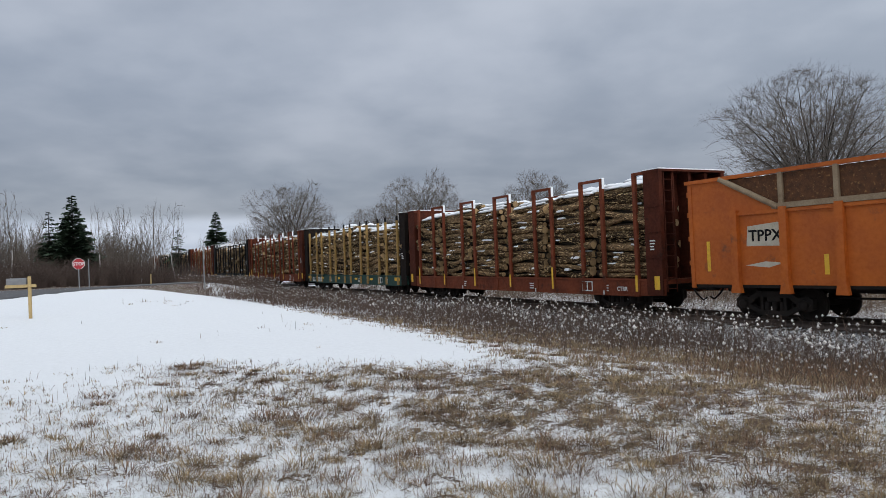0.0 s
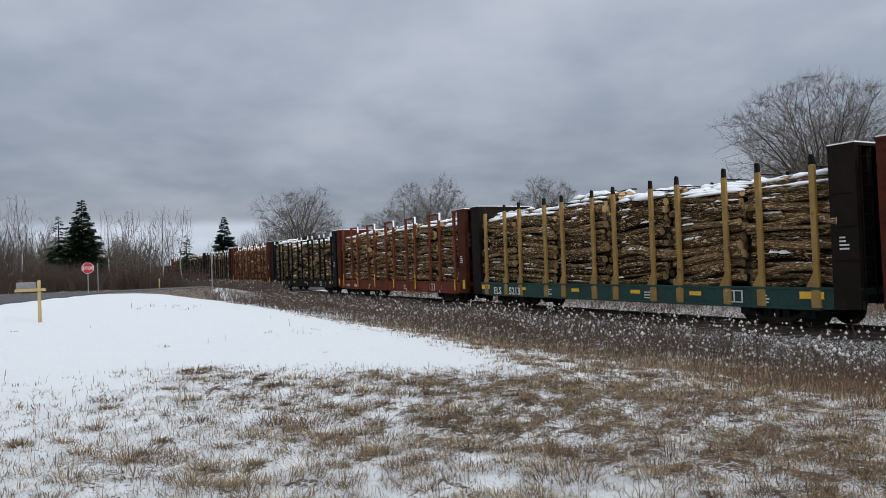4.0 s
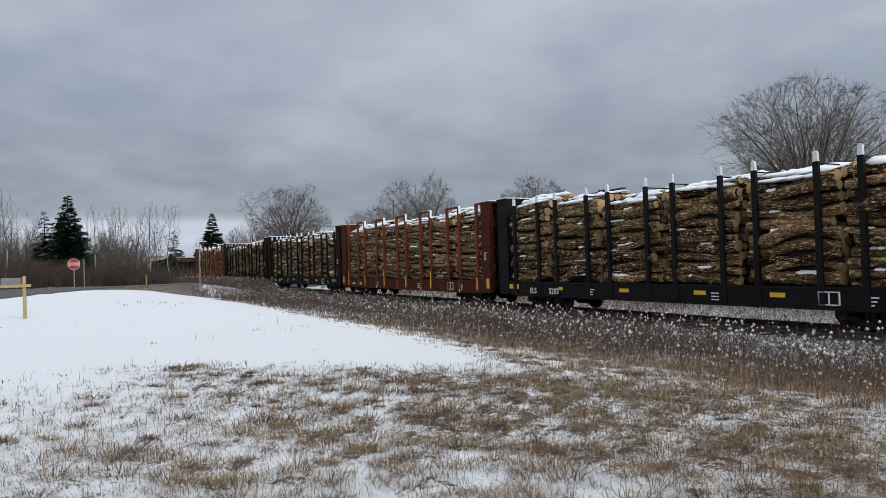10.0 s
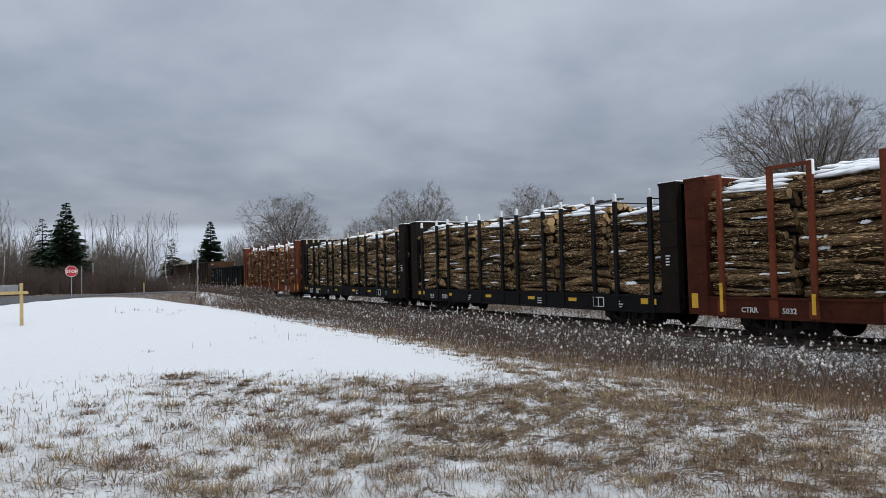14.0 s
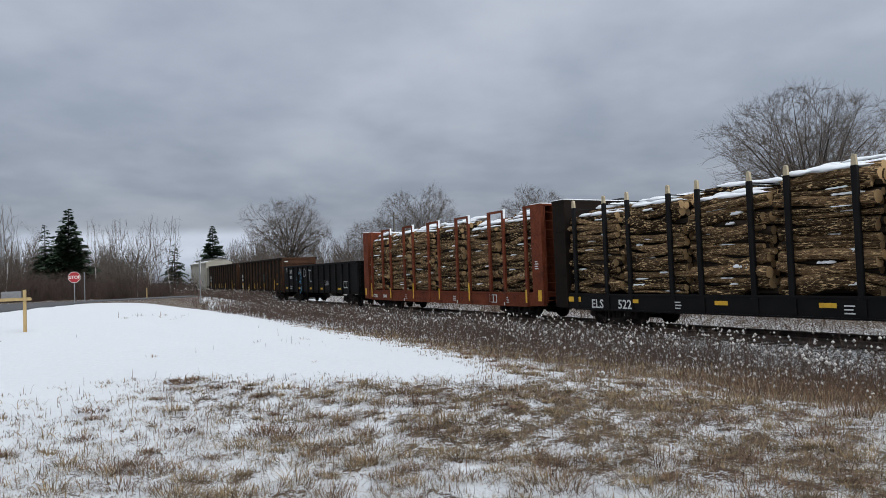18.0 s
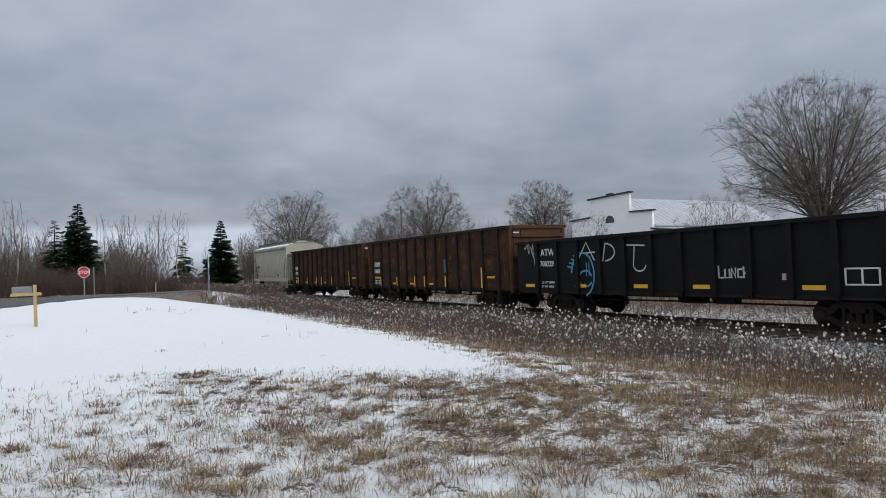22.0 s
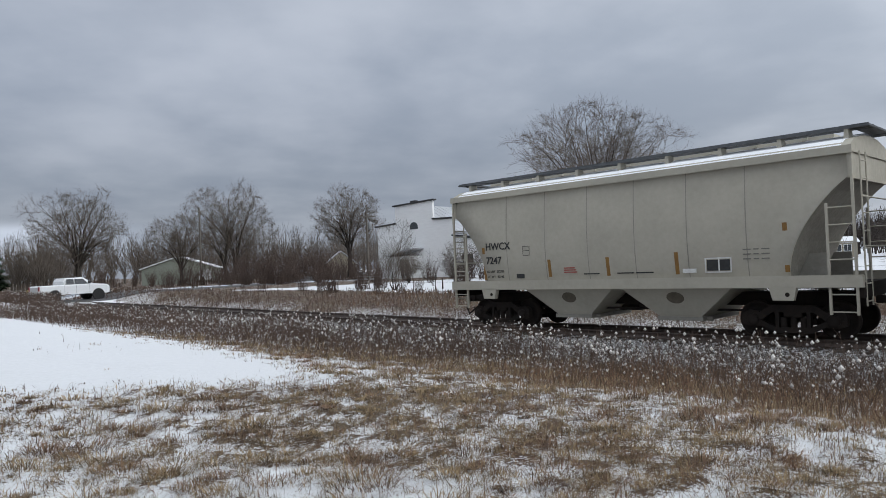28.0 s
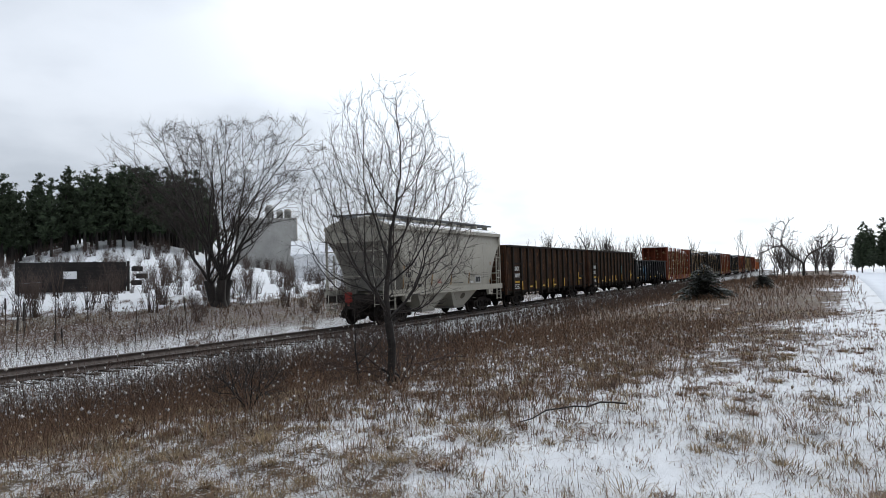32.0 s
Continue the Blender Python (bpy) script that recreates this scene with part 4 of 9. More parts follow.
def scrawl(car, pts, y, r, material, label):
    """A sprayed line on a car's side."""
    b = MB()
    n = len(pts)
    vs = []
    for i, (x, z) in enumerate(pts):
        p0, p1 = pts[max(i - 1, 0)], pts[min(i + 1, n - 1)]
        d = Vector((p1[0] - p0[0], 0, p1[1] - p0[1]))
        d = d.normalized() if d.length > 1e-5 else Vector((1, 0, 0))
        nn = Vector((-d.z, 0, d.x)) * r
        c = Vector((x, y, z)) + d * (r * 0.5 * (1 if i == n - 1 else -1 if i == 0 else 0))
        vs += [c + nn, c - nn, c + nn + Vector((0, 0.004, 0)), c - nn + Vector((0, 0.004, 0))]
    fs = []
    for i in range(n - 1):
        k = 4 * i
        fs += [(k, k + 1, k + 5, k + 4), (k + 2, k + 6, k + 7, k + 3), (k, k + 4, k + 6, k + 2), (k + 1, k + 3, k + 7, k + 5)]
    fs += [(0, 2, 3, 1), (4 * n - 4, 4 * n - 3, 4 * n - 1, 4 * n - 2)]
    b.add(vs, fs)
    part("graffiti", b, material, car, label)


def arc(cx, cz, rx, rz, a0, a1, n=14):
    return [(cx + rx * math.cos(radians(a0 + (a1 - a0) * i / n)), cz + rz * math.sin(radians(a0 + (a1 - a0) * i / n))) for i in range(n + 1)]


def gondola_shell(car, hl, z0, z1, hw, paint, rib_paint, ribs, end_paint=None, rib_foot=0.0, lip=0.09):
    end_paint = end_paint or paint
    for sgn in (-1, 1):
        b = MB()
        b.box(-hl, hl, sgn * hw - 0.03, sgn * hw + 0.03, z0, z1)
        sw = part("side_wall", b, paint, car)
        for x in ribs:
            r = MB()
            y0 = sgn * hw
            f = rib_foot
            r.prism([(x - 0.09, z1 - 0.08), (x + 0.09, z1 - 0.08), (x + 0.09, z0 + 0.15), (x + 0.05, z0 - f), (x - 0.05, z0 - f), (x - 0.09, z0 + 0.15)], "y", *sorted((y0 + sgn * 0.03, y0 + sgn * 0.14)))
            part("rib", r, rib_paint, sw)
        t = MB()
        t.box(-hl - 0.05, hl + 0.05, *sorted((sgn * (hw - 0.06), sgn * (hw + 0.15))), z1 - lip, z1 + 0.03, bev=0.01)
        part("top_chord", t, rib_paint, sw)
    for sgn in (-1, 1):
        b = MB()
        x = sgn * hl
        b.box(x - 0.03, x + 0.03, -hw, hw, z0, z1)
        ew = part("end_wall", b, end_paint, car)
        for z in np.linspace(z0 + 0.4, z1 - 0.4, 3):
            b = MB()
            b.box(*sorted((x + sgn * 0.03, x + sgn * 0.13)), -hw + 0.11, hw - 0.11, z - 0.07, z + 0.07)
            part("end_rib", b, end_paint, ew)
        for y in (-hw + 0.05, hw - 0.05):
            b = MB()
            b.box(*sorted((x + sgn * 0.03, x + sgn * 0.10)), y - 0.06, y + 0.06, z0 - 0.2, z1 - 0.1)
            part("corner_post", b, end_paint, ew)
        b = MB()
        b.box(*sorted((x + sgn * 0.03, x + sgn * 0.10)), -hw, hw, z1 - 0.1, z1 + 0.03)
        part("end_rail", b, end_paint, ew)
        lad = MB()
        for y in (-hw + 0.12, -hw + 0.52):
            lad.cyl((x + sgn * 0.17, y, z0 - 0.25), (x + sgn * 0.17, y, z1 - 0.1), 0.016, n=6)
        for k in range(int((z1 - z0 + 0.1) / 0.38) + 1):
            lad.cyl((x + sgn * 0.17, -hw + 0.12, z0 - 0.2 + k * 0.38), (x + sgn * 0.17, -hw + 0.52, z0 - 0.2 + k * 0.38), 0.013, n=6)
        part("ladder", lad, rib_paint, ew)
    fl = MB()
    fl.box(-hl, hl, -hw, hw, z0 - 0.1, z0 + 0.02)
    part("floor", fl, STEEL_DK, car)


def plate(car, x0, x1, z0, z1, y, material, name="reflector", label="yellow reflector plate"):
    b = MB()
    b.box(x0, x1, y - 0.004, y, z0, z1)
    return part(name, b, material, car, label)


def orange_gondola():
    car = thing("scrap_gondola", "bright orange gondola with mesh sides and a rusty load", "railway car", group="gondolas of the train")
    hl, hw, z0, z1 = 8.3, 1.42, 0.98, 3.98
    xs = [-hl + 1.55 + k * 1.46 for k in range(10)] + [hl - 1.5]
    for sgn in (-1, 1):
        y = sgn * hw
        b = MB()
        b.box(-hl, hl, y - 0.03, y + 0.03, z0, 3.02)
        b.prism([(-hl, 3.02), (-hl + 2.75, 3.02), (-hl + 1.25, 3.9), (-hl, 3.9)], "y", y - 0.03, y + 0.03)
        b.prism([(hl, 3.02), (hl, 3.9), (hl - 1.25, 3.9), (hl - 2.75, 3.02)], "y", y - 0.03, y + 0.03)
        b.box(-hl - 0.03, -hl + 0.1, y - 0.05, y + 0.05, z0 - 0.1, z1)
        sw = part("side_wall", b, ORANGE_P, car)
        m = MB()
        m.box(-hl + 1.3, hl - 1.3, y - 0.012, y + 0.012, 3.02, 3.86)
        part("mesh_panel", m, CHIPS, sw, "rusty wire mesh over scrap")
        d = MB()
        for sx in (-1, 1):
            p, q = Vector((sx * (hl - 1.1), y + sgn * 0.06, 3.92)), Vector((sx * (hl - 2.85), y + sgn * 0.06, 3.0))
            d.cyl(p, q, 0.085, n=6)
        d.box(-hl + 2.7, hl - 2.7, *sorted((y + sgn * 0.02, y + sgn * 0.11)), 2.96, 3.1)
        for k in range(9):
            x = -hl + 2.95 + k * 1.46
            d.box(x - 0.06, x + 0.06, *sorted((y + sgn * 0.02, y + sgn * 0.1)), 3.05, 3.9)
        part("mesh_frame", d, OLDWOOD, sw, "weathered tan frame bars")
        for x in xs:
            r = MB()
            r.prism([(x - 0.10, 3.0), (x + 0.10, 3.0), (x + 0.10, z0 + 0.1), (x + 0.16, z0 - 0.22), (x - 0.16, z0 - 0.22), (x - 0.10, z0 + 0.1)], "y", *sorted((y + sgn * 0.03, y + sgn * 0.16)))
            part("rib", r, ORANGE_P, sw)
        r = MB()
        r.box(-hl + 1.5, hl - 1.5, *sorted((y + sgn * 0.02, y + sgn * 0.09)), 2.86, 2.95)
        r.box(-hl - 0.1, hl + 0.1, *sorted((y - sgn * 0.05, y + sgn * 0.1)), 3.88, 3.98)
        part("top_chord", r, ORANGE_P, sw)
    for sgn in (-1, 1):
        b = MB()
        b.box(*sorted((sgn * hl, sgn * (hl - 0.06))), -hw, hw, z0, z1)
        for z in (1.6, 2.3, 3.0, 3.6):
            b.box(*sorted((sgn * hl, sgn * (hl + 0.12))), -hw, hw, z - 0.07, z + 0.07)
        part("end_wall", b, ORANGE_P, car)
    ld = MB()
    vs, fs = [], []
    nx, ny = 40, 8
    for i in range(nx + 1):
        for j in range(ny + 1):
            x, y = -hl + 0.1 + (2 * hl - 0.2) * i / nx, -1.36 + 2.72 * j / ny
            vs.append((x, y, 3.82 + 0.14 * float(wob(np.array(x), np.array(y), 2.3)) + 0.16 * (1 - (y / 1.36) ** 2)))
    for i in range(nx):
        for j in range(ny):
            k = i * (ny + 1) + j
            fs.append((k, k + ny + 1, k + ny + 2, k + 1))
    ld.add(vs, fs, 0, True)
    part("scrap_load", ld, mat("snowy_scrap", (0.14, 0.06, 0.03), (0.07, 0.04, 0.02), 6, 0.95, 0, 1.0, c3=(0.78, 0.8, 0.84), patch=0.5), car, "rusty scrap under snow")
    fl = MB()
    fl.box(-hl, hl, -hw, hw, z0 - 0.08, z0)
    part("floor", fl, STEEL_DK, car)
    y = -hw - 0.034
    pl = MB()
    pl.prism([(-hl + 1.85, 2.02), (-hl + 2.9, 2.0), (-hl + 2.95, 2.5), (-hl + 2.8, 2.62), (-hl + 1.9, 2.55)], "y", y, y + 0.003)
    pl.prism([(-hl + 1.8, 1.5), (-hl + 2.5, 1.44), (-hl + 2.95, 1.56), (-hl + 2.4, 1.6)], "y", y, y + 0.003)
    part("pale_patch", pl, mat("pale_primer", (0.55, 0.50, 0.40), (0.42, 0.36, 0.27), 4, 0.8, 0, 0), car, "pale patch behind the lettering")
    words("TPPX", 0.42, BLACK_P, car, pose(-hl + 1.93, y - 0.004, 2.15, 90), bold=0.008)
    plate(car, -hl + 0.55, -hl + 0.66, 1.35, 2.2, y, YELLOW)
    plate(car, -hl + 4.0, -hl + 4.12, 1.25, 1.75, y, YELLOW)
    sets = running_gear(car, hl, 6.0, 0.5)
    CAR_AT.append((car, -1.75, 6.0, sets))


def black_gondola():
    car = thing("black_gondola", "low black gondola covered in graffiti", "railway car", group="gondolas of the train")
    hl, hw, z0, z1 = 8.0, 1.45, 0.95, 2.86
    ribs = [-hl + 1.35 + k * (2 * hl - 2.7) / 11 for k in range(12)]
    gondola_shell(car, hl, z0, z1, hw, BLACK_P, BLACK_P, ribs, rib_foot=0.12)
    y = -hw - 0.036
    words("ATW", 0.38, WHITE_P, car, pose(-hl + 1.52, y, 2.28, 90), bold=0.004)
    words("700229", 0.29, WHITE_P, car, pose(-hl + 1.47, y, 1.88, 90), bold=0.004)
    words("LD LMT 219800", 0.12, WHITE_P, car, pose(-hl + 1.55, y, 1.22, 90))
    words("LT WT  66200", 0.12, WHITE_P, car, pose(-hl + 1.55, y, 1.06, 90))
    for x in (-hl + 0.45, -hl + 3.55, -hl + 6.55, -hl + 9.0, -hl + 12.5):
        plate(car, x, x + 0.62, 1.08, 1.2, y, YELLOW)
    g = y - 0.002
    scrawl(car, [(-4.2, 2.1), (-3.75, 2.68), (-3.35, 2.05)], g, 0.03, GRAF_WHITE, "white sprayed letter A")
    scrawl(car, [(-4.05, 2.3), (-3.3, 2.32)], g, 0.025, GRAF_WHITE, "white sprayed stroke")
    scrawl(car, arc(-4.0, 1.55, 0.62, 0.78, 175, -75), g, 0.035, GRAF_BLUE, "blue sprayed hood outline")
    scrawl(car, arc(-3.85, 1.4, 0.36, 0.28, 20, 330), g, 0.03, GRAF_BLUE, "blue sprayed loop")
    for k in range(4):
        scrawl(car, [(-4.85 + k * 0.12, 1.85 + k * 0.13), (-4.55 + k * 0.12, 1.78 + k * 0.12)], g, 0.025, GRAF_BLUE, "blue sprayed tick")
    for k in range(2):
        scrawl(car, [(-3.78 + k * 0.14, 1.5), (-3.78 + k * 0.14, 1.95)], g, 0.02, GRAF_BLUE, "blue sprayed bar")
    scrawl(car, [(-2.9, 2.0), (-2.75, 2.6)] + arc(-2.8, 2.3, 0.5, 0.3, 85, -85), g, 0.025, GRAF_WHITE, "white sprayed letter D")
    scrawl(car, [(-1.75, 2.5), (-0.9, 2.45)], g, 0.022, GRAF_WHITE, "white sprayed stroke")
    scrawl(car, [(-1.35, 2.5), (-1.4, 2.0)] + arc(-1.15, 1.85, 0.28, 0.22, 170, 350), g, 0.022, GRAF_WHITE, "white sprayed stroke")
    lunch = [[(2.0, 2.0), (2.0, 1.5), (2.25, 1.5)], [(2.35, 1.85), (2.35, 1.5), (2.6, 1.5), (2.6, 1.85)], [(2.7, 1.5), (2.7, 1.9), (2.92, 1.5), (2.92, 1.9)], [(3.25, 1.85), (3.05, 1.85), (3.05, 1.52), (3.25, 1.52)], [(3.35, 1.5), (3.35, 1.95)], [(3.35, 1.7), (3.55, 1.7)], [(3.55, 1.5), (3.55, 1.95)]]
    for q in lunch:
        scrawl(car, [(1.95 + (a - 2.0) * 0.62, 1.40 + (c - 1.5) * 0.66) for a, c in q], g, 0.028, GRAF_WHITE, "white sprayed letter stroke")
    rng = random.Random(5)
    px, pz = -hl + 0.5, 2.55
    for k in range(2):
        q = [(px + 0.09 * i + rng.uniform(-0.1, 0.1), pz - 0.05 * i * k + (0.28 if i % 2 else 0) + rng.uniform(-0.06, 0.06) - 0.2 * (i > 5) * (i - 5)) for i in range(9)]
        scrawl(car, q, g, 0.022, GRAF_WHITE, "white sprayed scrawl")
    q = [(-hl + 1.15 + 0.16 * (i % 2) + rng.uniform(-0.04, 0.04), 1.95 - i * 0.075) for i in range(10)]
    scrawl(car, q, g, 0.02, GRAF_WHITE, "white sprayed zigzag")
    fr = MB()
    for a in (5.6, 6.0, 6.4):
        fr.box(a, a + 0.05, g - 0.003, g, 1.2, 1.62)
    for zz in (1.2, 1.58):
        fr.box(5.6, 6.45, g - 0.003, g, zz, zz + 0.04)
    part("stencil_frame", fr, WHITE_P, car)
    plate(car, 3.95, 4.3, 1.33, 1.5, y, mat("faded_sticker", (0.35, 0.2, 0.15), (0.5, 0.45, 0.4), 9, 0.7, 0, 0), "sticker", "faded sticker")
    sets = running_gear(car, hl, 5.6, 0.45)
    CAR_AT.append((car, -167.75, 5.6, sets))


def rust_gondola(s0, number, seed):
    car = thing("rusty_gondola", "tall rust-brown ribbed gondola", "railway car", group="gondolas of the train")
    hl, hw, z0, z1 = 7.75, 1.42, 0.98, 3.60
    ribs = [-hl + 0.75, -hl + 2.05] + [-hl + 2.05 + k * (2 * hl - 4.1) / 10 for k in range(1, 10)] + [hl - 2.05, hl - 0.75]
    gondola_shell(car, hl, z0, z1, hw, RUST_P, RUST_RIB, ribs, RUST_END, rib_foot=0.32)
    y = -hw - 0.036
    for a, b_ in ((-hl + 0.75, -hl + 2.05), (hl - 2.05, hl - 0.75)):
        for z in (1.62, 2.55):
            bx = MB()
            bx.box(a + 0.09, b_ - 0.09, y - 0.07, y + 0.01, z - 0.06, z + 0.06)
            part("stiffener", bx, RUST_RIB, car)
    words("BIMX", 0.40, WHITE_P, car, pose(-hl + 0.92, y, 2.12, 90), bold=0.006)
    words(number, 0.34, WHITE_P, car, pose(-hl + 0.86, y, 1.74, 90), bold=0.006)
    plate(car, -hl + 0.95, -hl + 1.85, 1.42, 1.53, y, YELLOW)
    plate(car, hl - 1.75, hl - 1.1, 1.42, 1.52, y, YELLOW)
    for k, (i, h) in enumerate(((1, 0.5), (3, 0.5), (5, 0.55), (6, 0.55), (8, 0.55), (11, 0.9))):
        plate(car, ribs[i] - 0.05, ribs[i] + 0.05, 1.0, 1.0 + h, -hw - 0.142, YELLOW)
    for i in (2, 4, 6):
        plate(car, ribs[i] + 0.35, ribs[i] + 0.8, 1.1, 1.19, y, YELLOW)
    if seed == 1:
        tb = MB()
        tb.box(ribs[8] - 0.09, ribs[8] + 0.09, -hw - 0.15, -hw - 0.139, 1.7, 2.35)
        part("paint_patch", tb, TEAL, car, "teal primer patch on a rib")
    rng = random.Random(seed)
    lines = [(-hl + x0, -hl + x0 + rng.uniform(0.25, 0.42), y - 0.004, y, 1.08 + k * 0.1, 1.13 + k * 0.1) for k in range(3) for x0 in (0.95, 1.45)]
    lines += [(hl + 0.101, hl + 0.106, -1.25, -0.95, 3.3, 3.36), (hl + 0.101, hl + 0.106, -1.25, -0.95, 3.18, 3.25)]
    for q in lines:
        bar = MB()
        bar.box(*q)
        part("stencil_line", bar, WHITE_P, car)
    sets = running_gear(car, hl, 5.5, 0.45)
    CAR_AT.append((car, s0, 5.5, sets))


orange_gondola()
black_gondola()
rust_gondola(-184.3, "10092", 1)
rust_gondola(-201.0, "100897", 2)


# ---- covered hopper, the last car ----
def covered_hopper():
    car = thing("covered_hopper", "pale grey two-bay covered hopper, the last car", "railway car")
    PALE = mat("pale_grey_beige_paint", (0.435, 0.405, 0.335), (0.37, 0.345, 0.285), 0.8, 0.6, 0, 0.06, c3=(0.30, 0.27, 0.215), patch=0.66, edge=0.2)
    # PALE darkened: shade of the undercut parts put into colour; weld seams share it
    SHADE = mat("shaded_part_and_seam_grey", (0.30, 0.285, 0.245), (0.22, 0.205, 0.18), 1.4, 0.7, 0, 0.1)
    hl, hw = 5.95, 1.56
    eave, sill = 4.05, 1.42
    # rounded side: profile bows out a little between sill and eave
    def side_y(z):
        q = (z - sill) / (eave - sill)
        return hw - 0.10 + 0.10 * math.sin(math.pi * min(max(q, 0), 1) ** 0.8)
    # the shell's end is cut by the sloping end sheet: how far the side reaches at height z
    def reach(z):
        q = min(max((3.55 - z) / (3.55 - sill), 0), 1)
        return hl - 0.18 - 1.28 * math.sin(q * math.pi / 2) ** 0.85
    zs = [sill + (eave - sill) * k / 16 for k in range(17)]
    for sgn in (-1, 1):
        vs, fs = [], []
        for z in zs:
            r = reach(z)
            for k in range(15):
                x = -r + 2 * r * k / 14
                vs.append((x, sgn * side_y(z), z))
        for i in range(16):
            for k in range(14):
                a = i * 15 + k
                fs.append((a, a + 1, a + 16, a + 15) if sgn < 0 else (a, a + 15, a + 16, a + 1))
        # inner skin
        o = len(vs)
        vs += [(p[0], p[1] - sgn * 0.05, p[2]) for p in vs]
        fs += [tuple(reversed([i + o for i in f])) for f in fs]
        for i in range(16):
            for k in (0, 14):
                a = i * 15 + k
                fs.append((a, a + 15, a + 15 + o, a + o))
        b = MB()
        b.add(vs, fs, 0, True)
        sh = part("side_sheet", b, PALE, car, "pale grey bowed side sheet")
        for k in range(6):
            x = -3.6 + k * 1.44
            sm = MB()
            sm.add([(x + e, sgn * (side_y(z) + 0.004), z) for z in zs for e in (-0.012, 0.012)], [(2 * i, 2 * i + 1, 2 * i + 3, 2 * i + 2) for i in range(16)])
            sm.add([(x + e, sgn * (side_y(z) - 0.01), z) for z in zs for e in (-0.012, 0.012)], [(2 * i + 2, 2 * i + 3, 2 * i + 1, 2 * i) for i in range(16)])
            part("weld_seam", sm, SHADE, sh)
    # roof: shallow arch over the body, with an eave angle
    rp = [(-hw, eave), (-hw, eave + 0.12), (-1.2, eave + 0.30), (-0.6, eave + 0.42), (0, eave + 0.46), (0.6, eave + 0.42), (1.2, eave + 0.30), (hw, eave + 0.12), (hw, eave)]
    b = MB()
    b.prism(rp, "x", -hl + 0.12, hl - 0.12)
    rf = part("roof", b, PALE, car)
    b = MB()
    for y in (-hw - 0.05, hw - 0.01):
        b.box(-hl + 0.08, hl - 0.08, y, y + 0.06, eave - 0.04, eave + 0.13)
    part("eave_angle", b, PALE, rf)
    b = MB()
    b.prism([(-1.52, eave + 0.135), (-1.2, eave + 0.305), (-0.6, eave + 0.425), (0, eave + 0.465), (0.6, eave + 0.425), (1.2, eave + 0.305), (1.52, eave + 0.135), (1.5, eave + 0.16), (0.6, eave + 0.46), (0, eave + 0.495), (-0.6, eave + 0.46), (-1.5, eave + 0.16)], "x", -hl + 0.35, hl - 0.3)
    part("snow_cap", b, SNOW, rf, "thin snow on the roof")
    b = MB()
    b.box(-5.2, 5.2, -0.36, 0.36, eave + 0.45, eave + 0.58)
    for x in np.arange(-4.6, 4.7, 1.15):
        b.box(x - 0.05, x + 0.05, -0.42, 0.42, eave + 0.52, eave + 0.62)
    part("hatch_trough", b, PALE, rf)
    GRATE = mat("dark_grating", (0.07, 0.075, 0.08), (0.12, 0.125, 0.13), 5, 0.6, 0.4, 0.2)
    for y in (-0.95, 0.62):
        w = MB()
        w.box(-hl - 0.1, hl + 0.1, y, y + 0.34, eave + 0.56, eave + 0.60)
        rb = part("running_board", w, GRATE, car, "dark grated roof walk")
        for e in (y - 0.03, y + 0.34):
            w = MB()
            w.box(-hl - 0.1, hl + 0.1, e, e + 0.03, eave + 0.55, eave + 0.63)
            part("edge_strip", w, GRATE, rb)
        for x in np.linspace(-hl + 0.35, hl - 0.35, 9):
            br = MB()
            br.prism([(x - 0.06, eave + 0.30), (x + 0.06, eave + 0.30), (x + 0.04, eave + 0.57), (x - 0.04, eave + 0.57)], "y", y + 0.02, y + 0.32)
            part("walk_bracket", br, PALE, rf)
    for sgn in (-1, 1):
        w = MB()
        x = sgn * (hl + 0.0)
        w.box(*sorted((x - sgn * 0.25, x + sgn * 0.12)), -1.0, 1.0, eave + 0.56, eave + 0.60)
        part("running_board", w, GRATE, rf)
    # end walls: upright above, slope sheet below, down to the hoppers
    for sgn in (-1, 1):
        b = MB()
        xe = sgn * (hl - 0.16)
        prof = [(-hw + 0.04, 3.5), (hw - 0.04, 3.5), (hw - 0.04, eave), (1.2, eave + 0.28), (0.6, eave + 0.40), (0, eave + 0.44), (-0.6, eave + 0.40), (-1.2, eave + 0.28), (-hw + 0.04, eave)]
        b.prism(prof, "x", *sorted((xe, xe - sgn * 0.05)))
        part("end_sheet", b, PALE, car, "upright pale grey end sheet")
        b = MB()
        pts = [(reach(z), z) for z in [3.55 - (3.55 - sill) * k / 8 for k in range(9)]]
        vs, fs = [], []
        for x, z in pts:
            for off in (0.0, 0.05):
                vs += [(sgn * (x - off), -side_y(z) + 0.05, z), (sgn * (x - off), side_y(z) - 0.05, z)]
        for i in range(8):
            a = i * 4
            fs += [(a, a + 1, a + 5, a + 4), (a + 2, a + 6, a + 7, a + 3), (a, a + 4, a + 6, a + 2), (a + 1, a + 3, a + 7, a + 5)]
        b.add(vs, fs, 0, False)
        part("slope_sheet", b, SHADE, car, "shaded grey curved slope sheet")
        # centre brace and end platform
        b = MB()
        b.box(*sorted((sgn * 4.0, sgn * (hl - 0.05))), -1.5, 1.5, 1.18, 1.26)
        b.box(*sorted((sgn * (hl - 0.12), sgn * hl)), -1.5, 1.5, 0.98, 1.30)
        part("end_platform", b, STEEL_DK, car)
        for y in (-0.9, 0.84):
            b = MB()
            b.prism([(sgn * 4.40, 1.3), (sgn * 5.1, 1.3), (sgn * 5.1, 1.95), (sgn * 4.72, 1.95)], "y", y, y + 0.06)
            part("slope_brace", b, SHADE, car)
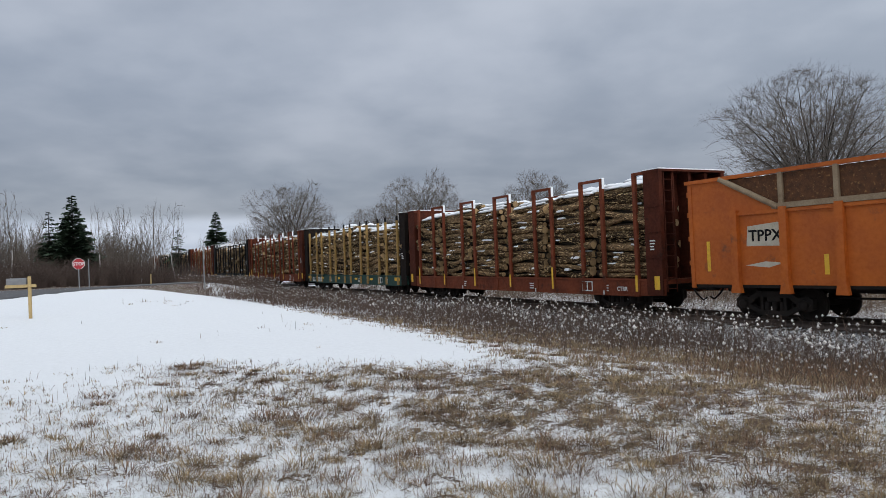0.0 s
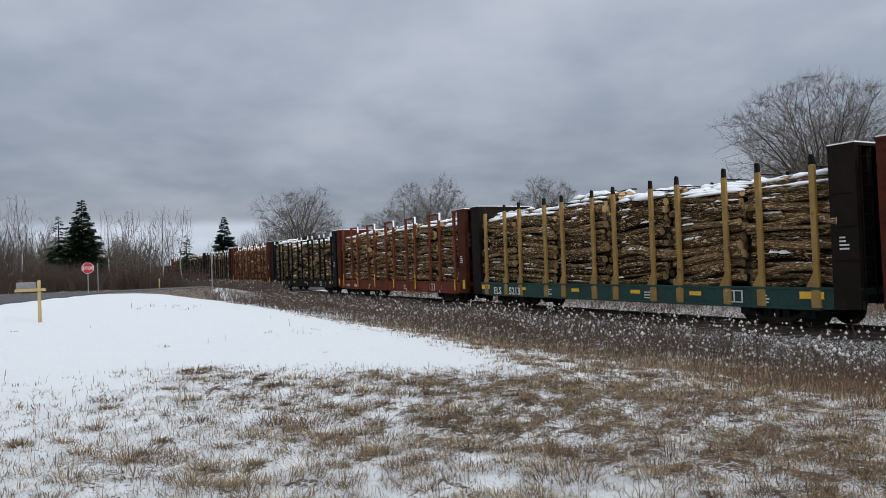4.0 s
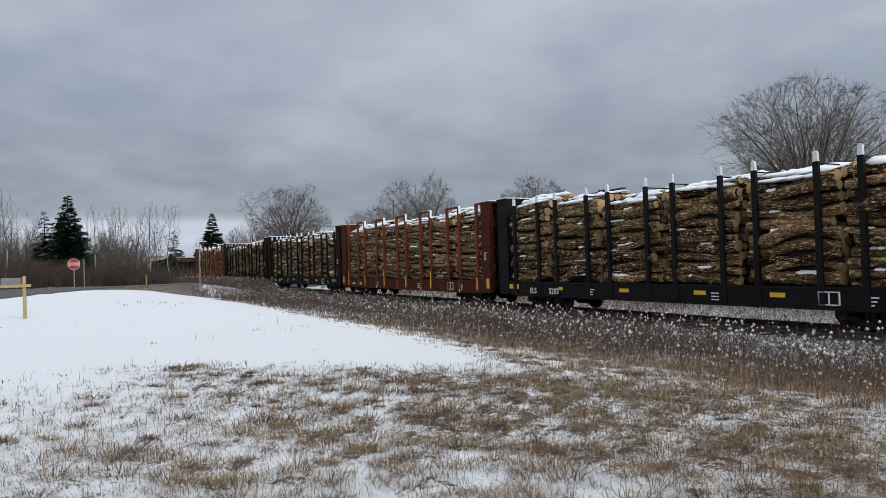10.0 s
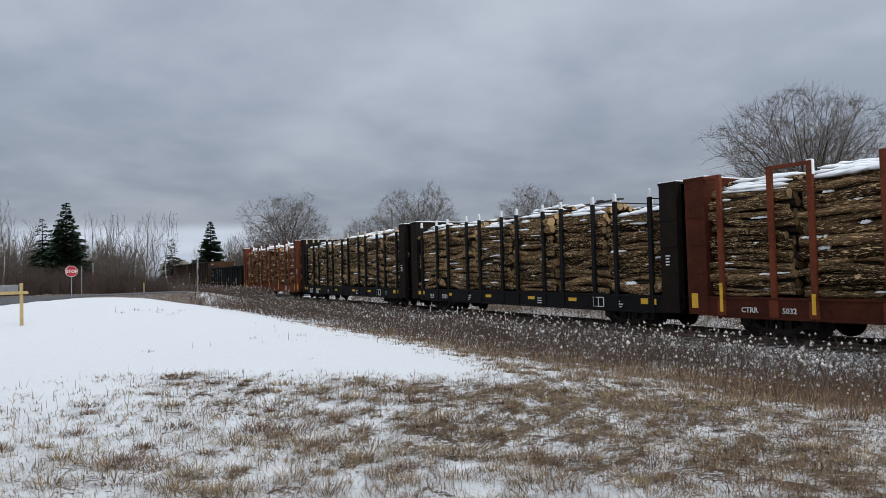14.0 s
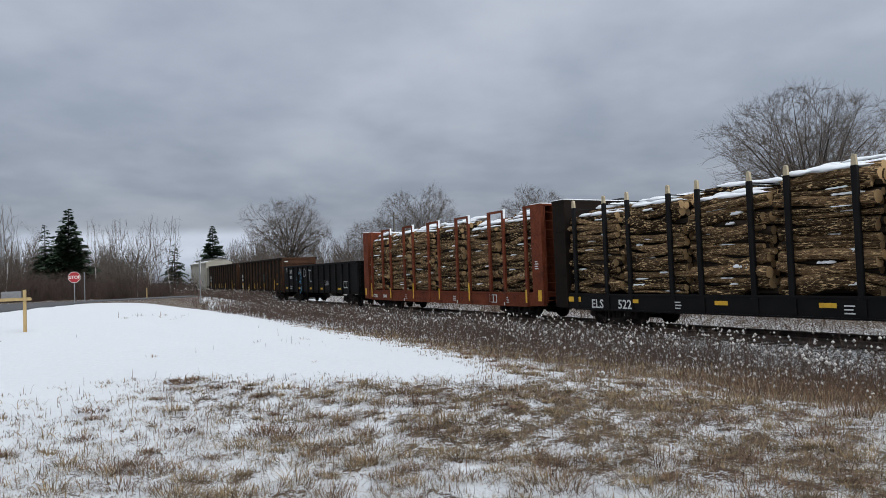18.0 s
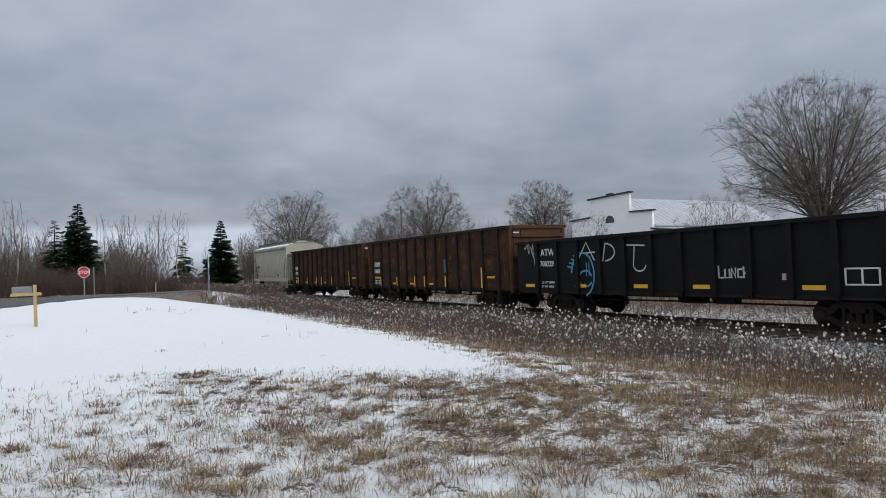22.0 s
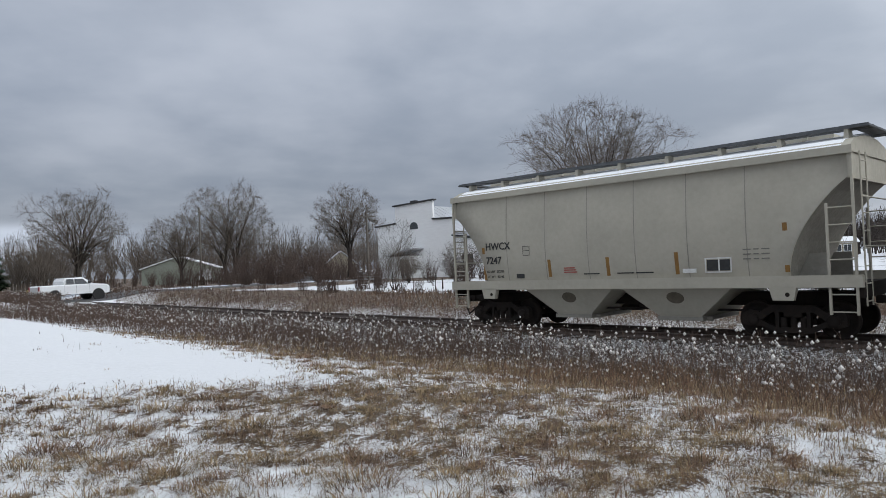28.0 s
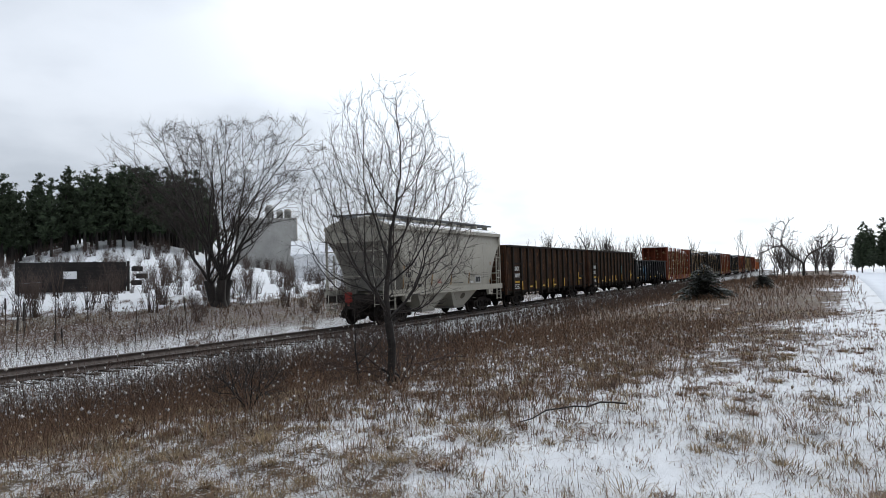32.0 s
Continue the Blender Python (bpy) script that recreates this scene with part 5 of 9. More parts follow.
        for side in (-1, 1):
            lad = MB()
            y = side * (hw - 0.02)
            x0, x1 = sgn * (hl - 0.10), sgn * (hl - 0.62)
            lad.box(*sorted((x0, x0 - sgn * 0.05)), y - 0.03, y + 0.03, 0.62, eave + 0.02)
            lad.box(*sorted((x1, x1 - sgn * 0.05)), y - 0.03, y + 0.03, 0.62, 3.0)
            for k in range(7):
                z = 0.68 + k * 0.37
                lad.cyl((x0, y, z), (x1, y, z), 0.016, n=6)
            part("side_ladder", lad, PALE, car)
            lad = MB()
            for yy in (side * 0.95, side * 1.38):
                lad.cyl((sgn * hl, yy, 0.8), (sgn * hl, yy, eave), 0.02, n=6)
            for k in range(9):
                lad.cyl((sgn * hl, side * 0.95, 0.9 + k * 0.37), (sgn * hl, side * 1.38, 0.9 + k * 0.37), 0.015, n=6)
            part("end_ladder", lad, PALE, car)
        rl = MB()
        rl.tube([(sgn * hl, -1.38, 2.05), (sgn * hl, 1.38, 2.05)], 0.018)
        rl.tube([(sgn * hl, -1.38, 3.1), (sgn * hl, 1.38, 3.1)], 0.018)
        part("grab_rail", rl, PALE, car)
    # side sills with jacking pads
    for sgn in (-1, 1):
        b = MB()
        y = sgn * (hw - 0.03)
        b.prism([(y - 0.07, 1.20), (y + 0.07, 1.20), (y + 0.07, 1.45), (y - 0.07, 1.47)], "x", -hl, hl)
        sl = part("side_sill", b, PALE, car)
        for x in (-4.35, 4.35):
            j = MB()
            j.prism([(x - 0.30, 1.22), (x + 0.30, 1.22), (x + 0.22, 0.92), (x - 0.22, 0.92)], "y", y - 0.07, y + 0.07)
            part("jacking_pad", j, PALE, sl)
            j = MB()
            j.cyl((x + 0.1, y + sgn * 0.075, 1.05), (x + 0.1, y + sgn * 0.08, 1.05), 0.05, n=10)
            part("pad_hole", j, STEEL_DK, sl)
    # two hopper bays
    for xc in (-1.62, 1.62):
        b = MB()
        top = [(xc - 1.62, -1.4, 1.30), (xc + 1.62, -1.4, 1.30), (xc + 1.62, 1.4, 1.30), (xc - 1.62, 1.4, 1.30)]
        bot = [(xc - 0.55, -1.02, 0.45), (xc + 0.55, -1.02, 0.45), (xc + 0.55, 1.02, 0.45), (xc - 0.55, 1.02, 0.45)]
        b.add(top + bot, [(0, 4, 5, 1), (1, 5, 6, 2), (2, 6, 7, 3), (3, 7, 4, 0), (7, 6, 5, 4)])
        h = part("hopper_bay", b, [PALE], car, "sloping discharge hopper")
        g = MB()
        g.box(xc - 0.62, xc + 0.62, -1.06, 1.06, 0.36, 0.46)
        g.cyl((xc - 0.62, -0.8, 0.40), (xc + 0.75, -0.8, 0.40), 0.05, n=8)
        part("outlet_gate", g, SHADE, h)
        g = MB()
        yy = -1.27
        vs = [(xc + 0.24 * math.cos(a), 0, 0.95 + 0.15 * math.sin(a)) for a in np.linspace(0, 2 * math.pi, 14, endpoint=False)]
        def on_slope(z, lift):
            q = (1.30 - z) / 0.85
            return -1.4 + 0.38 * q - lift
        g.add([(x, on_slope(z, 0.006), z) for x, _, z in vs], [tuple(range(13, -1, -1))])
        part("stencil_oval", g, mat("dark_stencil", (0.10, 0.085, 0.065), (0.14, 0.12, 0.09), 8, 0.8, 0, 0), h)
    # lettering and fittings of the side
    INK = mat("black_lettering", (0.025, 0.025, 0.026), (0.04, 0.04, 0.04), 8, 0.7, 0, 0)
    def ys(z):
        return -side_y(z) - 0.012
    words("HWCX", 0.31, INK, car, pose(-hl + 1.5, ys(2.6) - 0.005, 2.42, 90), bold=0.004)
    words("7247", 0.31, INK, car, pose(-hl + 1.5, ys(2.15) - 0.005, 1.99, 90), bold=0.004)
    words("LD LMT  232700", 0.10, INK, car, pose(-hl + 1.5, ys(1.8) - 0.004, 1.72, 90))
    words("LT  WT   53300", 0.10, INK, car, pose(-hl + 1.5, ys(1.65) - 0.004, 1.56, 90))
    BROWN_RF = mat("amber_reflector", (0.26, 0.14, 0.03), (0.20, 0.10, 0.03), 6, 0.5, 0, 0)
    for x, z0, z1 in ((-hl + 1.4, 1.5, 2.5), (-2.05, 1.55, 2.05), (-0.12, 1.55, 2.05), (1.85, 1.55, 2.1), (4.45, 1.55, 2.65)):
        pb = MB()
        pb.add([(x - 0.05, ys(z0), z0), (x + 0.05, ys(z0), z0), (x + 0.05, ys(z1), z1), (x - 0.05, ys(z1), z1)] + [(x - 0.05, ys(z0) + 0.01, z0), (x + 0.05, ys(z0) + 0.01, z0), (x + 0.05, ys(z1) + 0.01, z1), (x - 0.05, ys(z1) + 0.01, z1)],
               [(0, 1, 2, 3), (7, 6, 5, 4), (0, 4, 5, 1), (1, 5, 6, 2), (2, 6, 7, 3), (3, 7, 4, 0)])
        part("reflector", pb, BROWN_RF, car, "faded amber reflector strip")
    b = MB()
    yy = ys(1.75) - 0.004
    b.box(2.62, 2.90, yy, yy + 0.004, 1.62, 1.88)
    b.box(2.93, 3.18, yy, yy + 0.004, 1.62, 1.88)
    part("stencil_panel", b, INK, car)
    b = MB()
    for a in (2.57, 2.90, 3.19):
        b.box(a, a + 0.03, yy - 0.004, yy, 1.57, 1.93)
    for z in (1.57, 1.90):
        b.box(2.57, 3.22, yy - 0.004, yy, z, z + 0.03)
    b.box(2.0, 2.35, yy, yy + 0.004, 1.58, 1.68)
    part("stencil_frame", b, WHITE_P, car)
    b = MB()
    yy = ys(2.35) - 0.003
    for a in (-2.98, -2.74):
        b.box(a, a + 0.012, yy, yy + 0.003, 2.2, 2.48)
    for z in (2.2, 2.34, 2.468):
        b.box(-2.98, -2.728, yy, yy + 0.003, z, z + 0.012)
    soft = mat("faded_lettering", (0.14, 0.135, 0.12), (0.2, 0.19, 0.17), 9, 0.8, 0, 0)
    for k in range(3):
        for x0, x1 in ((3.5, 3.68), (3.74, 3.86), (3.92, 4.1)):
            sb = MB()
            sb.box(x0, x1, ys(2.0) - 0.003, ys(2.0), 1.86 + 0.11 * k, 1.885 + 0.11 * k)
            part("stencil_line", sb, soft, car)
    b.box(-3.3, -3.0, ys(1.55) - 0.004, ys(1.55), 1.53, 1.66)
    for x in (-0.9, 0.15, 0.7):
        b.box(x, x + 0.5, ys(1.6) - 0.004, ys(1.6), 1.60, 1.63)
    part("stencil_marks", b, INK, car, "small illegible stencilled marks")
    b = MB()
    for k in range(3):
        b.box(-1.55, -1.1 - 0.04 * k, ys(1.8) - 0.004, ys(1.8), 1.66 + 0.06 * k, 1.69 + 0.06 * k)
    part("red_stencil", b, mat("red_stencil_paint", (0.35, 0.08, 0.06), (0.4, 0.12, 0.1), 9, 0.7, 0, 0), car, "small red stencilled lines")
    # end-of-train marker on the rear coupler
    e = MB()
    e.box(-hl - 0.62, -hl - 0.42, -0.16, 0.12, 1.0, 1.42, bev=0.03)
    e.box(-hl - 0.60, -hl - 0.45, -0.06, 0.06, 0.86, 1.0)
    part("end_marker", e, mat("safety_red", (0.24, 0.022, 0.015), (0.17, 0.018, 0.012), 6, 0.5, 0, 0), car, "red end-of-train marker box")
    e = MB()
    e.tube([(-hl - 0.5, -0.2, 0.85), (-hl - 0.62, -0.28, 0.55), (-hl - 0.5, -0.3, 0.32), (-hl - 0.2, -0.3, 0.5)], 0.03)
    part("brake_hose", e, STEEL_DK, car)
    sets = running_gear(car, hl, 4.35, 0.5)
    CAR_AT.append((car, -215.86, 4.35, sets))


covered_hopper()

# ---- vegetation ----
def polar(az, d):
    a = radians(az)
    return -math.sin(a) * d, math.cos(a) * d


def base(az, d, rz=0.0, sink=0.03):
    x, y = polar(az, d)
    return pose(x, y, gz(x, y) - sink, 0, 0, rz)


BARK_T = mat("grey_brown_bark", (0.070, 0.058, 0.048), (0.034, 0.028, 0.024), 5, 0.9, 0, 0.5, stretch=(1, 1, 0.3))
BARK_D = mat("dark_wet_bark", (0.040, 0.033, 0.028), (0.022, 0.018, 0.016), 5, 0.9, 0, 0.5, stretch=(1, 1, 0.3))
TWIG_T = mat("twig_bark", (0.150, 0.124, 0.102), (0.080, 0.064, 0.052), 5, 0.9, 0, 0, island=0.25)
TWIG_D = mat("dark_twig_bark", (0.055, 0.042, 0.036), (0.035, 0.028, 0.025), 5, 0.9, 0, 0, island=0.25)
TWIG_R = mat("reddish_twig_bark", (0.092, 0.062, 0.049), (0.055, 0.038, 0.032), 5, 0.9, 0, 0, island=0.25)
BIRCH = mat("birch_bark", (0.42, 0.40, 0.38), (0.30, 0.28, 0.26), 5, 0.8, 0, 0.2, c3=(0.07, 0.06, 0.055), patch=0.6)
NEEDLE = mat("spruce_needles", (0.030, 0.052, 0.030), (0.050, 0.080, 0.046), 4, 0.85, 0, 0, island=0.4)
NEEDLE_P = mat("pine_needles", (0.028, 0.042, 0.022), (0.045, 0.062, 0.030), 4, 0.85, 0, 0, island=0.45)


def tubes(segs, n):
    """Tapered tubes for (px,py,pz,qx,qy,qz,r1,r2) rows, as arrays."""
    A = np.asarray(segs, np.float64)
    p, q, r1, r2 = A[:, :3], A[:, 3:6], A[:, 6], A[:, 7]
    w = q - p
    w /= np.linalg.norm(w, axis=1)[:, None] + 1e-9
    h = np.where(np.abs(w[:, 2:3]) < 0.9, np.array([[0, 0, 1.0]]), np.array([[1.0, 0, 0]]))
    a = np.cross(w, h)
    a /= np.linalg.norm(a, axis=1)[:, None]
    b = np.cross(w, a)
    an = 2 * np.pi * np.arange(n) / n
    ring = a[:, None] * np.cos(an)[None, :, None] + b[:, None] * np.sin(an)[None, :, None]
    V = np.concatenate([p[:, None] + ring * r1[:, None, None], q[:, None] + ring * r2[:, None, None]], 1).reshape(-1, 3)
    o = (np.arange(len(A)) * 2 * n)[:, None]
    k = np.arange(n)
    k2 = (k + 1) % n
    F = np.stack([o + k, o + k2, o + n + k2, o + n + k], -1).reshape(-1, 4)
    return V, F


def grow(seed, H, R, trunk=0.2, limbs=7, levels=4, spread=38, up=0.25, crown_z=0.55, fork=3.2, ratio=0.68, r0=None, wig=0.16, lead=False, lean=0.0, keep=1.0, low=0.12):
    """Rows of branch segments of a bare tree, H high and R wide, its crown held in an egg."""
    rng = random.Random(seed)
    thick, thin = [], []
    r0 = r0 or H * 0.022
    cz, rz_up = H * crown_z, H * (1 - crown_z)

    def inside(p):
        r2 = (p.x * p.x + p.y * p.y) / (R * R)
        if p.z > cz:
            return r2 + ((p.z - cz) / rz_up) ** 2 < 1.0
        f = 0.30 + 0.70 * min(max((p.z - low * H) / (cz - low * H), 0), 1) ** 0.7
        return r2 < f * f

    def branch(p, d, ln, r, lev):
        k = 14 if (lev == 0 and lead) else max(2, min(5, int(ln / (H * 0.05)) + 1))
        step = ln / k
        rr = r
        for i in range(k):
            d = (d + Vector((rng.gauss(0, wig), rng.gauss(0, wig), rng.gauss(0, wig) + up * 0.35))).normalized()
            q = p + d * step
            if lev > 0 and not inside(q) and rng.random() < keep:
                return
            r2 = rr * ((0.84 if lead else 0.90) if lev == 0 else 0.80)
            (thick if rr > H * 0.0035 else thin).append((*p, *q, rr, r2))
            p, rr = q, r2
            if lev < levels and (i > 0 or lev > 0) and not (lev == 0 and not lead):
                m = fork * (0.5 if lev == 0 else 0.42)
                for _ in range(int(m) + (rng.random() < m % 1)):
                    sp(p, d, ln, rr, lev)
        if lev < levels:
            for _ in range(2):
                sp(p, d, ln, rr, lev, 0.7)

    def sp(p, d, ln, r, lev, f=1.0):
        ax = d.orthogonal().normalized()
        ax = Matrix.Rotation(rng.uniform(0, 6.283), 3, d) @ ax
        a = radians(rng.gauss(spread, 9)) * f
        nd = (Matrix.Rotation(a, 3, ax) @ d).normalized()
        branch(p, nd, ln * (ratio if lev or not lead else ratio * (0.45 + 0.8 * (1 - p.z / H))) * rng.uniform(0.75, 1.15), max(r * rng.uniform(0.5, 0.72), H * 0.0007), lev + 1)
    t = Vector((lean, 0, 1)).normalized()
    if lead:
        branch(Vector((0, 0, 0)), t, H * 0.93, r0, 0)
    else:
        p = Vector((0, 0, 0))
        q = t * H * trunk
        thick.append((*p, *q, r0 * 1.25, r0))
        for k in range(limbs):
            a = 2 * math.pi * (k + rng.uniform(-0.3, 0.3)) / limbs
            tilt = radians(rng.uniform(8, spread + 12))
            d = Vector((math.cos(a) * math.sin(tilt), math.sin(a) * math.sin(tilt), math.cos(tilt)))
            branch(q - t * H * trunk * rng.uniform(0, 0.5), d, H * (1 - trunk) * rng.uniform(0.5, 0.72), r0 * rng.uniform(0.42, 0.6), 1)
    return thick, thin


def colony(seed, lobes, n_att, step, trunk_h, r_tip, infl=9.0, kill=1.15, lean=(0.0, 0.0), stems=1, twig=0.4, per=2, tropism=0.15, power=2.3, up=0.35, r_max=9.0, wig=0.06, shell=0.35):
    """A bare tree that grows towards points spread through its crown (lobes: x, y, z, rx, ry, rz)."""
    rng = np.random.default_rng(seed)
    A = []
    vol = np.array([l[3] * l[4] * l[5] for l in lobes]) ** 0.9
    for l, m in zip(lobes, np.maximum(20, n_att * vol / vol.sum()).astype(int)):
        v = rng.normal(0, 1, (m, 3))
        v /= np.linalg.norm(v, axis=1)[:, None]
        r = rng.uniform(0, 1, m) ** shell
        A.append(np.array(l[:3]) + v * r[:, None] * np.array(l[3:6]) * 1.06)
    A = np.concatenate(A)
    A = A[A[:, 2] > trunk_h * 0.8]
    P, par = [], []
    for k in range(stems):
        a = 2 * np.pi * k / stems + rng.uniform(0, 1)
        o = np.array([np.cos(a), np.sin(a), 0]) * (0 if stems == 1 else step * 0.5)
        d = np.array([lean[0] + np.cos(a) * (0 if stems == 1 else 0.35), lean[1] + np.sin(a) * (0 if stems == 1 else 0.35), 1.0])
        d /= np.linalg.norm(d)
        P.append(o)
        par.append(-1)
        p = o
        for _ in range(max(1, int(trunk_h / step))):
            d = d + rng.normal(0, 0.05, 3)
            p = p + d / np.linalg.norm(d) * step
            P.append(p)
            par.append(len(P) - 2)
    P = np.array(P)
    near_i = np.zeros(len(A), int)
    near_d = np.full(len(A), 1e9)

    def update(i0):
        Q = P[i0:]
        dd = np.linalg.norm(A[:, None] - Q[None], axis=2)
        j = np.argmin(dd, 1)
        m = dd[np.arange(len(A)), j]
        b = m < near_d
        near_d[b] = m[b]
        near_i[b] = j[b] + i0
    update(0)
    live = np.ones(len(A), bool)
    nk = np.zeros(40000, int)
    for it in range(160):
        live &= (near_d > kill * step) & (nk[near_i] < 3)
        act = live & (near_d < (1e9 if it < 12 else infl * step))
        if not act.any():
            break
        ids = near_i[act]
        v = (A[act] - P[ids]) / near_d[act][:, None]
        uq, inv = np.unique(ids, return_inverse=True)
        g = np.zeros((len(uq), 3))
        np.add.at(g, inv, v)
        pd = np.array([P[i] - P[par[i]] if par[i] >= 0 else (0, 0, step) for i in uq]) / step
        g /= np.linalg.norm(g, axis=1)[:, None] + 1e-9
        g = g + 0.85 * pd + rng.normal(0, wig, g.shape) + np.array([0, 0, tropism])
        g /= np.linalg.norm(g, axis=1)[:, None] + 1e-9
        N = P[uq] + g * step
        i0 = len(P)
        nk[uq] += 1
        ok = np.array([np.sum(((P - q) ** 2).sum(1) < (0.55 * step) ** 2) == 0 for q in N])
        if not ok.any():
            nk[uq] += 1
            continue
        P = np.concatenate([P, N[ok]])
        par += list(uq[ok])
        if len(P) > 9000:
            break
        update(i0)
    par = np.array(par)
    n = len(P)
    acc = np.zeros(n)
    kids = np.zeros(n, int)
    for i in range(n - 1, 0, -1):
        if acc[i] == 0:
            acc[i] = r_tip ** power
        if par[i] >= 0:
            acc[par[i]] += acc[i]
            kids[par[i]] += 1
    rad = np.minimum(np.maximum(acc, r_tip ** power) ** (1 / power), r_max)
    thick, thin = [], []
    for i in range(n):
        if par[i] >= 0:
            q = par[i]
            r1 = min(rad[q], rad[i] * 1.25)
            (thick if rad[i] > 4 * r_tip else thin).append((*P[q], *P[i], r1, rad[i]))
    # fine twigs on all young wood
    for i in range(n):
        if par[i] < 0 or rad[i] > 3.2 * r_tip:
            continue
        d = (P[i] - P[par[i]]) / step
        for _ in range(per + (2 if kids[i] == 0 else 0)):
            v = d + rng.normal(0, 0.42, 3) + np.array([0, 0, up])
            v /= np.linalg.norm(v)
            ln = twig * rng.uniform(0.5, 1.3)
            m1 = P[i] + v * ln * 0.5
            v2 = v + rng.normal(0, 0.25, 3) + np.array([0, 0, up * 0.4])
            m2 = m1 + v2 / np.linalg.norm(v2) * ln * 0.5
            thin.append((*P[i], *m1, r_tip * 0.7, r_tip * 0.5))
            thin.append((*m1, *m2, r_tip * 0.5, r_tip * 0.25))
    if not thick:
        thick = thin[:2 * stems]
    return thick, thin


def fan_tree(seed, H, R, low, trunk_h, limbs, r_trunk, r_tip, sec=9, ter=6, twigs=5, twig_len=0.9, leader=False, bumps=7, bump=0.12, off=(0.0, 0.0), stems=1, rise=0.2, wig=0.05, mid=0.45, flare=0.26):
    """A bare tree whose limbs rise in a fan to a lobed outline, and fork three times into fine twigs."""
    rng = np.random.default_rng(seed)
    cz = low + (H - low) * mid
    C = np.array([off[0], off[1], cz])
    B = rng.normal(0, 1, (bumps, 3))
    B[:, 2] = np.abs(B[:, 2]) * 0.8
    B /= np.linalg.norm(B, axis=1)[:, None]

    def unit(v):
        return v / (np.linalg.norm(v) + 1e-9)

    def reach(d):
        rz = (H - cz) if d[2] > 0 else (cz - low)
        e = 1 / math.sqrt((d[0] ** 2 + d[1] ** 2) / R ** 2 + d[2] ** 2 / rz ** 2)
        return e * (1 - bump + 1.5 * bump * math.exp(-(1 - float((B @ d).max())) * 10))

    def held(q):
        v = q - C
        n = np.linalg.norm(v)
        m = reach(v / (n + 1e-9))
        return C + v * (m / n) if n > m else q
    thick, thin, buds = [], [], []

    def curve(p, d, q, r0, r1, n):
        L = np.linalg.norm(q - p)
        c = p + d * L * 0.5
        f = np.linspace(0, 1, n + 1)[:, None]
        P = (1 - f) ** 2 * p + 2 * f * (1 - f) * c + f * f * q
        P[1:] += rng.normal(0, wig * L / n, P[1:].shape)
        r = r0 + (r1 - r0) * f[:, 0] ** 0.8
        for i in range(n):
            (thick if r[i] > 3.5 * r_tip else thin).append((*P[i], *P[i + 1], r[i], r[i + 1]))
        T = np.gradient(P, axis=0)
        return P, T / (np.linalg.norm(T, axis=1)[:, None] + 1e-9), r, L

    def fork(P, T, r, L, f, ln, lat, r1, n):
        k = f * (len(P) - 1)
        i = min(int(k), len(P) - 2)
        b = P[i] + (P[i + 1] - P[i]) * (k - i)
        t = T[i]
        side = unit(np.cross(t, rng.normal(0, 1, 3)))
        out = unit(b - C)
        q = held(b + unit(t * 0.7 + side * lat + out * 0.12 + np.array([0, 0, rise])) * ln)
        return curve(b, unit(t + side * lat), q, max(r[i] * 0.55, r1), r1, n)
    feet = [(0.0, 0.0)] if stems == 1 else [(0.25 * math.cos(6.283 * k / stems) * H / 10, 0.25 * math.sin(6.283 * k / stems) * H / 10) for k in range(stems)]
    top = H * 0.97 if leader else trunk_h
    trunks = []
    for fx, fy in feet:
        n = 12 if leader else 4
        P, T, r, L = curve(np.array([fx, fy, 0.0]), np.array([fx * 0.3, fy * 0.3, 1.0]), np.array([fx * 2.2 + off[0] * top / H, fy * 2.2 + off[1] * top / H, top]), r_trunk, r_tip * 1.5 if leader else r_trunk * 0.75, n)
        trunks.append((P, T, r, L))
        thick.append((fx, fy, -0.15, fx, fy, trunk_h * 0.25, r_trunk * 1.45, r_trunk))
    for i in range(limbs):
        f = (i + 0.5) / limbs
        el = math.asin(min(-0.30 + 1.28 * f, 0.995))
        az = i * 2.39996 + rng.uniform(-0.3, 0.3)
        d = np.array([math.cos(az) * math.cos(el), math.sin(az) * math.cos(el), math.sin(el)])
        q = C + d * reach(d) * rng.uniform(0.72, 0.98)
        P, T, r, L = trunks[i % len(trunks)]
        k = min(int((0.18 + 0.72 * f) * (len(P) - 1)), len(P) - 2) if leader else rng.integers(len(P) - 2, len(P))
        h = np.array([d[0], d[1], 0.0])
        d0 = unit(h * 0.75 + np.array([0, 0, 0.7])) if leader else unit(h * flare + np.array([0, 0, 1.0]))
        lb = curve(P[k], d0, q, min(r[k] * 0.55, r_trunk * rng.uniform(0.18, 0.36)), r_tip * 1.6, 9)
        for g in np.linspace(0.22, 0.95, sec) + rng.uniform(-0.04, 0.04, sec):
            g = min(max(g, 0.1), 0.99)
            sb = fork(*lb, g, lb[3] * (0.34 * (1 - g) + 0.19) * rng.uniform(0.6, 1.3), rng.uniform(0.55, 1.25), r_tip * 1.2, 4)
            for e in np.linspace(0.25, 1.0, ter):
                tb = fork(*sb, min(e, 0.99), sb[3] * (0.40 * (1 - e) + 0.30) * rng.uniform(0.6, 1.3), rng.uniform(0.55, 1.2), r_tip, 2)
                buds.append((tb[0][1], tb[1][1]))
                buds.append((tb[0][2], tb[1][2]))
    b = np.repeat(np.array([q[0] for q in buds]), twigs, 0)
    t = np.repeat(np.array([q[1] for q in buds]), twigs, 0)
    n = len(b)
    v = t + rng.normal(0, 0.62, (n, 3)) + np.array([0, 0, rise])
    v /= np.linalg.norm(v, axis=1)[:, None]
    ln = twig_len * rng.uniform(0.4, 1.2, n)[:, None]
